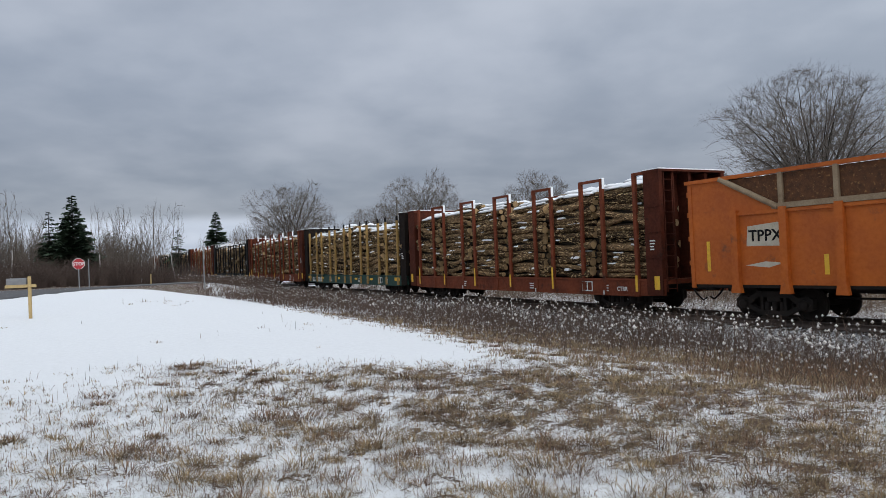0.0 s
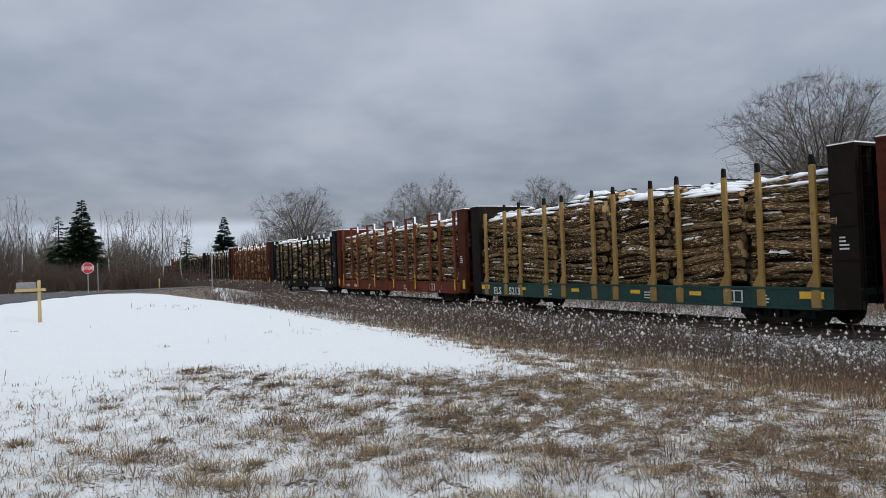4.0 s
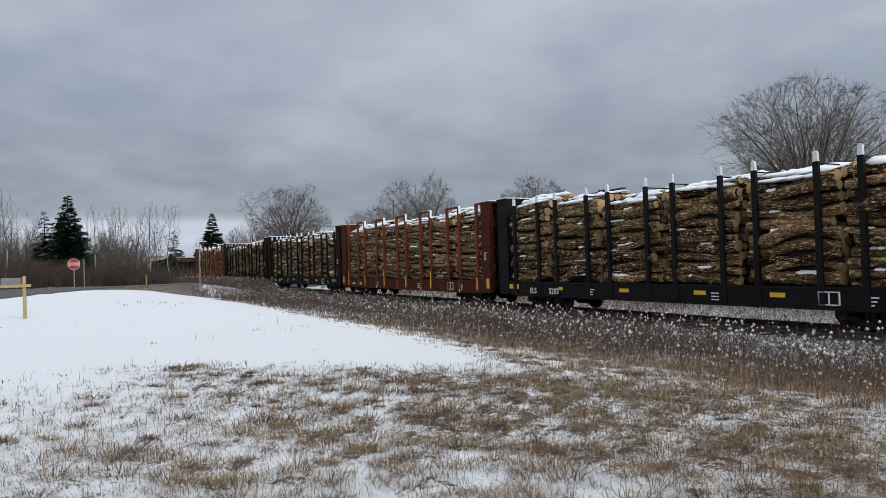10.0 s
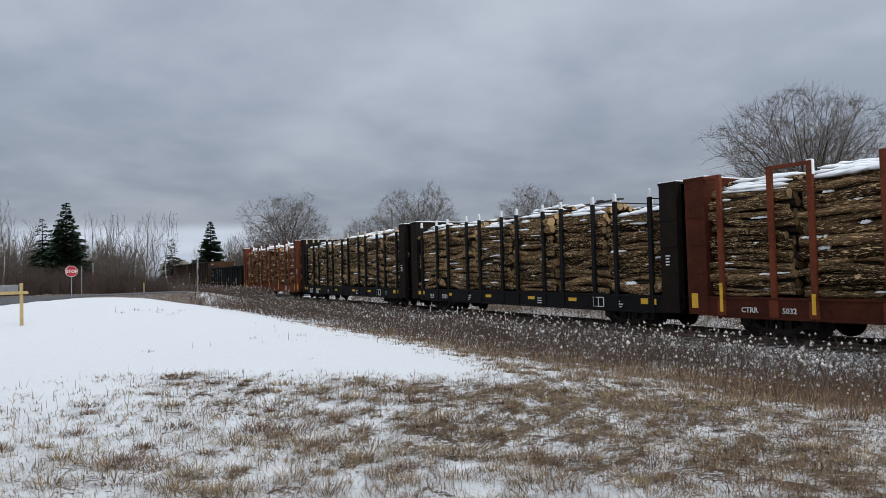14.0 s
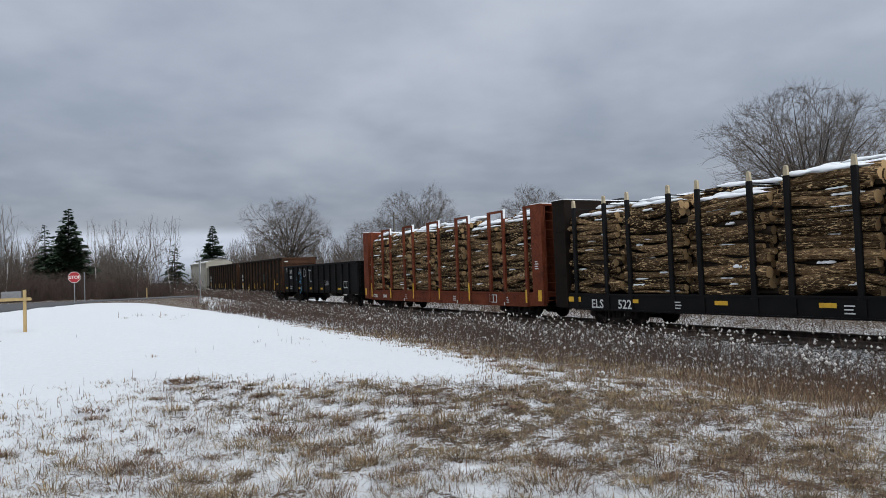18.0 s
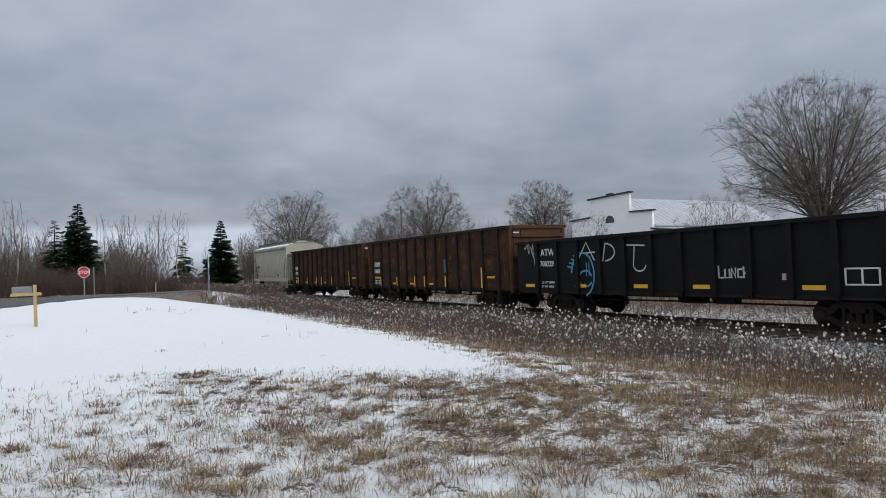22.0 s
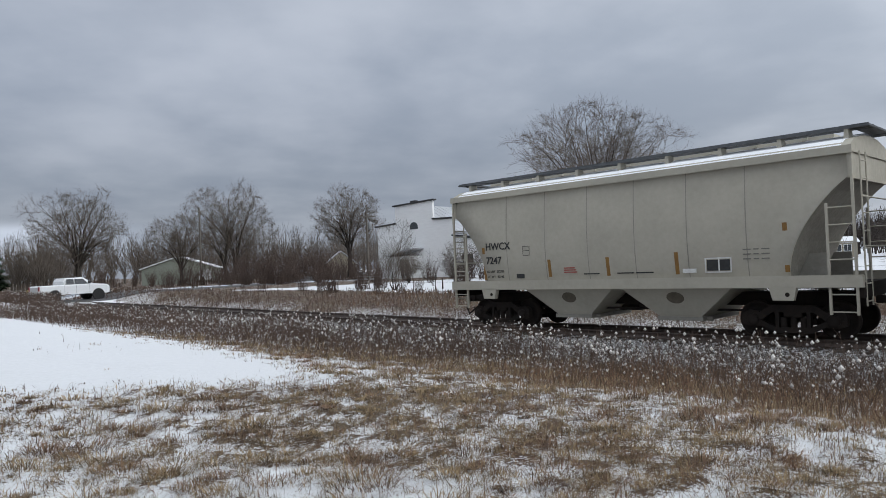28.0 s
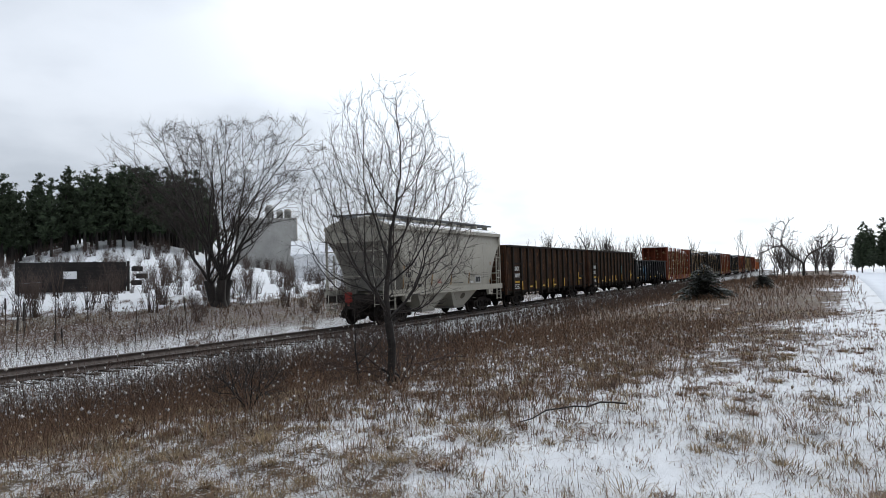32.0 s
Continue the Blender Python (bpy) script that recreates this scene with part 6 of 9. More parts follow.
    m1 = b + v * ln * 0.5
    v2 = v + rng.normal(0, 0.28, (n, 3)) + np.array([0, 0, rise * 0.5])
    m2 = m1 + v2 / np.linalg.norm(v2, axis=1)[:, None] * ln * 0.5
    o = np.ones((n, 1)) * r_tip
    rows = np.concatenate([np.array(thin), np.hstack([b, m1, o * 0.75, o * 0.55]), np.hstack([m1, m2, o * 0.55, o * 0.3])])
    return thick, rows


TREE_KINDS = {}


def tree_parts(key, bark, twig, lobes=None, **kw):
    if key not in TREE_KINDS:
        thick, thin = fan_tree(**kw) if "limbs" in kw and "r_trunk" in kw else colony(lobes=lobes, twig=kw.pop("twig_len", 0.4), **kw) if lobes else grow(**kw)
        V, F = tubes(thick, 6)
        a = np_mesh("trunk", V, F, [bark], True)
        V, F = tubes(thin, 3)
        TREE_KINDS[key] = (a, np_mesh("crown", V, F, [twig]))
    return TREE_KINDS[key]


def bare_tree(label, m, key, bark, twig, name="bare_tree", cat="tree", group="", **kw):
    a, b = tree_parts(key, bark, twig, **kw)
    o = thing(name, label, cat, m, group)
    part("trunk", a, None, o)
    part("crown", b, None, o, "bare twigs")
    return o


def fir_arrays(seed, H, R, rows=22, droop=0.35, crown0=0.06, dense=9, shape=1.0, fine=1.0, tuft=False):
    """A conifer: trunk rows, and needle sprays as triangles along uneven boughs."""
    rng = np.random.default_rng(seed)
    tv = [(0, 0, 0, 0, 0, H, H * 0.018, H * 0.003)]
    V, F = [], []
    gap = H / rows
    for i in range(rows):
        f = i / (rows - 1)
        nb = max(4, int(dense * (1 - 0.45 * f)))
        a0 = rng.uniform(0, 6.28)
        for k in range(nb):
            a = a0 + 6.283 * k / nb + rng.uniform(-0.5, 0.5)
            fk = min(max(f + rng.uniform(-1.2, 1.2) / rows, 0), 1)
            z = H * (crown0 + (1.0 - crown0) * fk)
            Lk = R * ((1 - fk) ** shape) * rng.uniform(0.55, 1.15) + 0.02 * R
            d = np.array([np.cos(a), np.sin(a), 0])
            side = np.array([-np.sin(a), np.cos(a), 0])
            rise = rng.uniform(0.0, 0.25)
            ns = max(2, int(Lk / (R * 0.09)))
            for j in range(ns):
                t = (j + 0.7) / ns
                c = d * Lk * t + np.array([0, 0, z + (rise - droop * t) * Lk * t])
                w = (0.16 * Lk * (1.2 - t) + 0.035 * R) * fine
                if tuft:
                    for _ in range(3):
                        o = len(V)
                        V += [c + rng.normal(0, 0.75, 3) * w for _ in range(3)]
                        F.append((o, o + 1, o + 2))
                    continue
                for _ in range(4):
                    sd = side * rng.choice([-1, 1]) * rng.uniform(0.4, 1.1) + d * rng.uniform(0.3, 1.0)
                    sd[2] = rng.uniform(-0.4, 0.2)
                    up = np.array([rng.uniform(-0.3, 0.3), rng.uniform(-0.3, 0.3), rng.uniform(0.2, 0.6)])
                    o = len(V)
                    V += [c - d * w * 0.4, c + sd * w * 1.3, c + d * w * 0.7 + up * w * 0.5]
                    F.append((o, o + 1, o + 2))
    return tv, np.array(V), np.array(F)


FIRS = {}


def fir(label, m, key, bark=None, needle=None, name="spruce_tree", snow=False, **kw):
    if key not in FIRS:
        tv, V, F = fir_arrays(**kw)
        a, b = tubes(tv, 6)
        FIRS[key] = (np_mesh("trunk", a, b, [bark or BARK_D], True), np_mesh("crown", V, F, [needle or NEEDLE]))
    o = thing(name, label, "tree", m)
    part("trunk", FIRS[key][0], None, o)
    part("crown", FIRS[key][1], None, o, "dark green needles")
    return o


def merge_at(V, F, places):
    """Copies of arrays V, F at rows of (x, y, z, turn, size), joined."""
    P = np.asarray(places, float)
    c, s_ = np.cos(P[:, 3]), np.sin(P[:, 3])
    X = V[None, :, 0] * c[:, None] - V[None, :, 1] * s_[:, None]
    Y = V[None, :, 0] * s_[:, None] + V[None, :, 1] * c[:, None]
    Q = np.stack([X * P[:, 4:5] + P[:, 0:1], Y * P[:, 4:5] + P[:, 1:2], V[None, :, 2] * P[:, 4:5] + P[:, 2:3]], -1)
    G = F[None] + (np.arange(len(P)) * len(V))[:, None, None]
    return Q.reshape(-1, 3), G.reshape(-1, F.shape[1])


def woods(name, label, places, kinds, mats_, cat="woods"):
    """Many far trees as one: kinds are (V, F) pairs, dealt out in turn."""
    VV, FF, o = [], [], 0
    for k, (V, F) in enumerate(kinds):
        pl = places[k::len(kinds)]
        if len(pl) == 0:
            continue
        a, b = merge_at(V, F, pl)
        VV.append(a)
        FF.append(b + o)
        o += len(a)
    return tagged(new(name, np_mesh(name, np.concatenate(VV), np.concatenate(FF), mats_)), label, cat, kind="stuff")


# hero trees
bare_tree("wide bare maple with a fan of ascending limbs", base(-28.2, 58), "big", BARK_T, TWIG_T, seed=3, H=14.0, R=7.9, low=3.2, trunk_h=2.6, limbs=34, r_trunk=0.50, r_tip=0.0095, sec=9, ter=6, twigs=4, twig_len=0.9, mid=0.52)
bare_tree("bare round-crowned tree behind the crossing", base(12.0, 125, 40), "treeA", BARK_T, TWIG_T, seed=8, H=16.0, R=9.2, low=3.2, trunk_h=3.2, limbs=20, r_trunk=0.5, r_tip=0.013, sec=9, ter=5, twigs=5, twig_len=1.2, bump=0.2)
bare_tree("bare spreading tree behind the shed", base(1.4, 130, 10), "treeB", BARK_T, TWIG_T, seed=15, H=17.5, R=9.6, low=3.0, trunk_h=2.6, limbs=24, r_trunk=0.5, r_tip=0.013, sec=9, ter=5, twigs=5, twig_len=1.2, bump=0.18, stems=2)
bare_tree("smaller bare tree in front of the shed", base(5.0, 104), "treeD", BARK_D, TWIG_T, seed=21, H=10.6, R=5.0, low=2.2, trunk_h=2.0, limbs=16, r_trunk=0.3, r_tip=0.012, sec=8, ter=5, twigs=4, twig_len=0.9, bump=0.2)
bare_tree("tall bare tree beside the white hall", base(-7.9, 95, 30), "treeC", BARK_D, TWIG_T, seed=27, H=13.0, R=5.0, low=3.8, trunk_h=3.8, limbs=18, r_trunk=0.36, r_tip=0.0115, sec=8, ter=5, twigs=5, twig_len=0.9, bump=0.2)
bare_tree("bare tree with several upright stems behind the track", base(-53.6, 33), "tree4", BARK_T, TWIG_T, seed=33, H=8.2, R=3.9, low=0.9, trunk_h=1.3, limbs=22, r_trunk=0.16, r_tip=0.0068, sec=8, ter=5, twigs=3, twig_len=0.5, bump=0.25, stems=2)
bare_tree("large leaning willow with a domed crown of bare twigs", base(-98.6, 38, 60), "willow", BARK_D, TWIG_D, seed=41, H=10.6, R=6.4, low=2.6, trunk_h=1.4, limbs=20, r_trunk=0.30, r_tip=0.0075, sec=9, ter=6, twigs=4, twig_len=0.5, bump=0.30, bumps=6, stems=3, wig=0.07, mid=0.5, flare=0.55, rise=0.1)
bare_tree("slim bare young tree with dark fine twigs", base(-111.7, 11.7), "near", BARK_D, TWIG_D, lobes=[(0, 0, 2.7, 1.5, 1.5, 1.6), (0, 0, 3.95, 0.95, 0.95, 1.12), (1.1, 0.2, 3.2, 0.8, 0.8, 0.9), (-1.1, -0.2, 3.0, 0.8, 0.8, 1.0)], seed=52, n_att=3600, step=0.12, trunk_h=0.75, r_tip=0.0026, twig_len=0.24, per=2, r_max=0.10, power=2.0, tropism=0.16, up=0.22, wig=0.2)
bare_tree("thin bare sapling beside the young tree", base(-109.4, 11.6, 70), "sapl", BARK_D, TWIG_D, seed=57, H=2.3, R=0.6, levels=2, spread=34, up=0.3, crown_z=0.55, fork=1.6, ratio=0.45, r0=0.03, lead=True, low=0.05)
bare_tree("low tangled brush at the foot of the young tree", base(-112.6, 12.1, 70), "footbrush", BARK_D, TWIG_R, name="shrub", cat="shrub", lobes=[(0, 0, 0.5, 1.1, 0.8, 0.42), (0.7, 0.1, 0.35, 0.7, 0.6, 0.3)], seed=58, n_att=900, step=0.09, trunk_h=0.1, r_tip=0.0042, stems=7, twig_len=0.2, per=1, r_max=0.02, wig=0.3)
bare_tree("low dark bare shrub", base(-100.6, 10.8), "shrub", BARK_D, TWIG_D, name="shrub", cat="shrub", lobes=[(0, 0, 0.5, 0.6, 0.6, 0.38)], seed=61, n_att=700, step=0.07, trunk_h=0.1, r_tip=0.0034, stems=7, twig_len=0.14, per=1, r_max=0.014, wig=0.25)
bare_tree("gnarled dead tree with two bent limbs", base(-143.4, 92, 20), "dead", BARK_D, TWIG_D, lobes=[(-3.2, 0.5, 4.4, 2.2, 1.6, 1.3), (2.0, 0, 5.0, 1.6, 1.4, 2.0), (3.4, 0.4, 3.4, 1.8, 1.2, 1.0)], seed=66, n_att=170, step=0.4, trunk_h=1.4, r_tip=0.03, twig_len=0.8, per=1, r_max=0.3, wig=0.35)
for az, d, k, H in ((33.6, 80, 0, 1.1), (31.6, 84, 1, 1.0), (26.0, 92, 0, 0.9), (24.2, 96, 1, 1.0), (22.3, 96, 0, 1.05), (20.9, 100, 1, 1.1), (35.4, 86, 1, 1.15), (23.2, 92, 0, 0.8)):
    m = base(az, d, az * 50) @ Matrix.Scale(H, 4)
    bare_tree("slender pale birch at the wood's edge", m, "birch%d" % k, BIRCH, TWIG_T, name="birch_tree", group="birches at the wood's edge", lobes=[(0, 0, 6.0, 1.3, 1.3, 3.6), (0.4, 0.2, 8.4, 0.8, 0.8, 1.5)], seed=200 + k, n_att=500, step=0.4, trunk_h=3.0, r_tip=0.013, twig_len=0.7, per=1, r_max=0.12, tropism=0.35, lean=(0.05, 0.03))
for az, d, k in ((-20.4, 41, 0), (-22.6, 42, 0), (-16.8, 43, 1), (-12.6, 62, 2), (-49.6, 34, 1), (-57.0, 35.5, 2), (-11.4, 50, 0), (-21.4, 40, 2)):
    bare_tree("thin many-stemmed bare bush beside the track", base(az, d, az * 7), "bush%d" % k, BARK_D, TWIG_T, name="bare_bush", cat="shrub", group="bushes behind the track", seed=70 + k, H=(5.6, 3.6, 2.7)[k], R=(2.2, 1.5, 1.2)[k], low=0.3, trunk_h=0.4, limbs=18, r_trunk=0.06, r_tip=0.0055, sec=6, ter=4, twigs=2, twig_len=0.45, stems=4, bump=0.25, wig=0.1)
fir("tall dark spruce beyond the road", base(27.7, 95), "spA", seed=5, H=10.6, R=3.7, rows=24, dense=14, shape=0.95, fine=2.2, droop=0.1)
fir("smaller dark spruce beside the tall one", base(29.2, 97), "spB", seed=6, H=8.8, R=3.0, rows=15, dense=10, shape=0.8, fine=1.6)
fir("dark spruce beyond the crossing", base(17.8, 132, 50), "spC", seed=9, H=11.6, R=3.8, rows=24, dense=14, shape=0.95, fine=2.1, droop=0.1)
fir("small spruce at the wood's edge", base(20.6, 120, 50), "spB")
for az, d in ((-43.0, 172), (-44.3, 176)):
    fir("dark spruce behind the low house", base(az, d, az * 9), "spC", name="spruce_tree")
fir("low snow-dusted fir bush before the train", base(-136.6, 40), "bushfir", needle=mat("snowy_needles", (0.030, 0.036, 0.026), (0.060, 0.062, 0.048), 6, 0.85, 0, 0, c3=(0.70, 0.72, 0.73), patch=0.56), name="fir_bush", seed=12, H=1.9, R=1.6, rows=12, dense=11, shape=0.6, fine=1.25)
fir("low snow-dusted fir bush in the brown weeds", base(-140.7, 52, 40) @ Matrix.Scale(0.6, 4), "bushfir", needle=NEEDLE, name="fir_bush")


def far_woods():
    rng = random.Random(90)
    kinds = []
    for k in range(4):
        thick, thin = grow(seed=100 + k, H=9.0, R=(1.7, 2.6, 3.2, 1.9)[k], levels=(3, 2, 2, 3)[k], trunk=0.2, limbs=(6, 9, 9, 6)[k], spread=(22, 28, 34, 20)[k], up=0.22, crown_z=0.6, fork=(2.6, 2.4, 2.4, 2.2)[k], ratio=0.6, r0=0.11, lead=k in (0, 3))
        V, F = tubes(thick + [(*q[:6], q[6] * 1.4, q[7] * 1.4) for q in thin], 3)
        kinds.append((V, F))
    # bare wood beyond the road and along the railway
    pl = []
    for _ in range(1400):
        az, d = rng.uniform(13, 52), rng.uniform(84, 150)
        x, y = polar(az, d)
        s, u = (float(v[0]) for v in track_su(x, y))
        if abs(u) < 7 or abs(y - 87 - (x + 19) * -0.11) < 5 or (abs(az - 28.0) < 2.3 and d < 97) or (abs(az - 17.8) < 1.6 and d < 133):
            continue
        pl.append((x, y, gz(x, y), rng.uniform(0, 6.28), rng.uniform(0.5, 1.08)))
    woods("bare_woods", "bare grey-brown wood beyond the road", pl, kinds, [TWIG_T])
    pl = []
    for _ in range(300):
        az, d = rng.uniform(-12, 14), rng.uniform(138, 230)
        x, y = polar(az, d)
        pl.append((x, y, gz(x, y), rng.uniform(0, 6.28), rng.uniform(0.8, 1.4)))
    woods("bare_woods_behind", "bare trees behind the shed and the hall", pl, kinds, [TWIG_T])
    pl = []
    for _ in range(420):
        az, d = rng.uniform(-60, -12) if rng.random() < 0.6 else rng.uniform(-165, -112), rng.uniform(190, 330)
        x, y = polar(az, d)
        s, u = (float(v[0]) for v in track_su(x, y))
        if abs(u) < 9:
            continue
        pl.append((x, y, gz(x, y), rng.uniform(0, 6.28), rng.uniform(0.7, 1.3)))
    for _ in range(260):
        az, d = rng.uniform(-49, -26), rng.uniform(150, 200)
        x, y = polar(az, d)
        pl.append((x, y, gz(x, y), rng.uniform(0, 6.28), rng.uniform(0.7, 1.25)))
    for _ in range(110):
        az, d = rng.uniform(-146.0, -124), rng.uniform(115, 180)
        x, y = polar(az, d)
        s, u = (float(v[0]) for v in track_su(x, y))
        if abs(u) < 6 or 0.831 * x + 0.556 * y + 3.8 < 6:
            continue
        pl.append((x, y, gz(x, y), rng.uniform(0, 6.28), rng.uniform(0.45, 1.0)))
    for k in range(4):
        thick, thin = grow(seed=110 + k, H=9.0, R=(1.7, 2.6, 3.2, 1.9)[k], levels=2, trunk=0.2, limbs=9, spread=(22, 28, 34, 20)[k], up=0.22, crown_z=0.6, fork=2.4, ratio=0.6, r0=0.13, lead=k in (0, 3))
        kinds[k] = tubes(thick + [(*q[:6], q[6] * 2.6, q[7] * 2.6) for q in thin], 3)
    woods("bare_woods_far", "distant line of bare trees", pl, kinds, [TWIG_D])
    # thickets: brown brush at the left end of the train and along the far side of the track
    segs = []
    for _ in range(34):
        a, h, ln = rng.uniform(0, 6.283), rng.uniform(1.2, 3.0), rng.uniform(0.15, 0.75)
        q0 = (rng.uniform(-0.35, 0.35), rng.uniform(-0.35, 0.35), 0)
        q1 = (q0[0] + math.cos(a) * ln * h * 0.25, q0[1] + math.sin(a) * ln * h * 0.25, h * 0.5)
        q2 = (q1[0] + math.cos(a + 0.3) * ln * h * 0.4, q1[1] + math.sin(a + 0.3) * ln * h * 0.4, h)
        segs += [(*q0, *q1, 0.016, 0.011), (*q1, *q2, 0.011, 0.004)]
        for f in (0.3, 0.65):
            q3 = [q1[i] + (q2[i] - q1[i]) * f for i in range(3)]
            e = rng.uniform(0, 6.283)
            segs.append((*q3, q3[0] + math.cos(e) * 0.4, q3[1] + math.sin(e) * 0.4, q3[2] + rng.uniform(0.1, 0.5), 0.009, 0.004))
    V, F = tubes(segs, 3)
    pl = []
    for _ in range(800):
        x, y = polar(rng.uniform(15.5, 40), rng.uniform(72, 110))
        s, u = (float(v[0]) for v in track_su(x, y))
        if u < 5 or abs((x + 14.0) * 0.62 - (y - 65.5) * 0.78) < 6 or (y < 93 and abs(y - 87) < 6):
            continue
        pl.append((x, y, gz(x, y), rng.uniform(0, 6.28), rng.uniform(0.5, 1.2)))
    for _ in range(120):
        x, y = polar(rng.gauss(-2.8, 3.4), rng.uniform(78, 112))
        s, u = (float(v[0]) for v in track_su(x, y))
        if u > -9:
            continue
        pl.append((x, y, gz(x, y), rng.uniform(0, 6.28), 0.4 + 1.3 * rng.random() ** 1.6))
    for _ in range(230):
        s, u = rng.uniform(-110, 8), -rng.uniform(9, 34)
        x, y = (float(v) for v in on_line(s, u))
        if -66 < s < -50 or abs(y - 85) < 4 or (x > 9 and y < 100 and u < -15 and s > -34):
            continue
        pl.append((x, y, gz(x, y), rng.uniform(0, 6.28), rng.uniform(0.25, 1.1)))
    for _ in range(420):
        x, y = polar(rng.uniform(-112, -80), rng.uniform(33, 96))
        s, u = (float(v[0]) for v in track_su(x, y))
        if u > -6:
            continue
        pl.append((x, y, gz(x, y), rng.uniform(0, 6.28), rng.uniform(0.25, 0.75)))
    for _ in range(160):
        x, y = polar(rng.uniform(-150, -118), rng.uniform(60, 170))
        s, u = (float(v[0]) for v in track_su(x, y))
        if abs(u) < 5 or 0.831 * x + 0.556 * y + 3.8 < 8:
            continue
        pl.append((x, y, gz(x, y), rng.uniform(0, 6.28), rng.uniform(0.15, 0.5) if u > 0 else rng.uniform(0.4, 1.0)))
    woods("brush", "tangled brown brush along the railway", pl, [(V, F)], [TWIG_R], "brush")
    # pine wood on the rise
    kinds = []
    for k in range(3):
        tv, V, F = fir_arrays(seed=140 + k, H=14.0, R=2.7, rows=13, dense=6, crown0=0.3, shape=0.4, droop=-0.1, fine=1.3, tuft=True)
        kinds.append((V, F))
    pl, tr = [], []
    for _ in range(520):
        az = rng.uniform(-98, -54)
        d = rng.uniform(105, 165) if az > -80 else rng.uniform(90, 140)
        x, y = polar(az, d)
        h = rng.uniform(0.9, 1.25) * (1.0 if az > -79 else 0.62)
        pl.append((x, y, gz(x, y) - 0.3, rng.uniform(0, 6.28), h))
        tr.append((x, y, gz(x, y) - 0.3, x, y, gz(x, y) + 11 * h, 0.17, 0.08))
    for _ in range(110):
        az, d = rng.uniform(-160, -146.8), rng.uniform(120, 200)
        x, y = polar(az, d)
        pl.append((x, y, gz(x, y) - 0.3, rng.uniform(0, 6.28), rng.uniform(0.45, 0.7)))
    for _ in range(60):
        az, d = rng.uniform(-58, -34), rng.uniform(180, 260)
        x, y = polar(az, d)
        pl.append((x, y, gz(x, y) - 0.3, rng.uniform(0, 6.28), rng.uniform(0.4, 0.8)))
    w = woods("pine_woods", "dense dark pine wood on the rise", pl, kinds, [NEEDLE_P])
    V, F = tubes(tr, 4)
    tagged(new("pine_trunks", np_mesh("pine_trunks", V, F, [BARK_D])), "bare lower trunks of the pine wood", "woods", kind="stuff")


far_woods()


# ---- grass and weeds ----
GRASS_STRAW = mat("straw_grass", (0.36, 0.262, 0.145), (0.105, 0.074, 0.045), 5, 0.9, 0, 0, island=0.65)
GRASS_BROWN = mat("brown_grass", (0.23, 0.136, 0.082), (0.075, 0.047, 0.033), 5, 0.9, 0, 0, island=0.6)
WEED_STEM = mat("dead_weed_stem", (0.130, 0.088, 0.066), (0.060, 0.040, 0.032), 3, 0.9, 0, 0, island=0.4)
WEED_HEAD = mat("snowy_seed_head", (0.70, 0.69, 0.68), (0.34, 0.30, 0.26), 60, 0.9, 0, 0, island=0.4)


def blades(x, y, z, h, lean, w, az):
    """Bent blades: arrays of roots, heights, leans, widths and headings; two quads tapering to a tip."""
    n = len(x)
    dx, dy = np.cos(az), np.sin(az)
    px, py = -dy, dx
    V = np.empty((n, 5, 3))
    for k, (f, g, ww) in enumerate(((0, 0, 1), (0, 0, -1), (0.55, 0.35, 0.75), (0.55, 0.35, -0.75), (1.0, 1.0, 0))):
        V[:, k, 0] = x + dx * lean * h * g + px * w * ww
        V[:, k, 1] = y + dy * lean * h * g + py * w * ww
        V[:, k, 2] = z + h * f * (1 - 0.36 * np.minimum(lean, 1.9) * g)
    o = np.arange(n)[:, None] * 5
    F = np.concatenate([o + np.array([[0, 1, 3]]), o + np.array([[0, 3, 2]]), o + np.array([[2, 3, 4]])], 0)
    return V.reshape(-1, 3), F


def scatter(rng, n, d0, d1, az0, az1, power=1.0):
    """Plan points in a sector round the viewer, thinning outwards."""
    az = np.radians(rng.uniform(az0, az1, n))
    d = d0 * (d1 / d0) ** (rng.uniform(0, 1, n) ** power)
    return -np.sin(az) * d, np.cos(az) * d, d


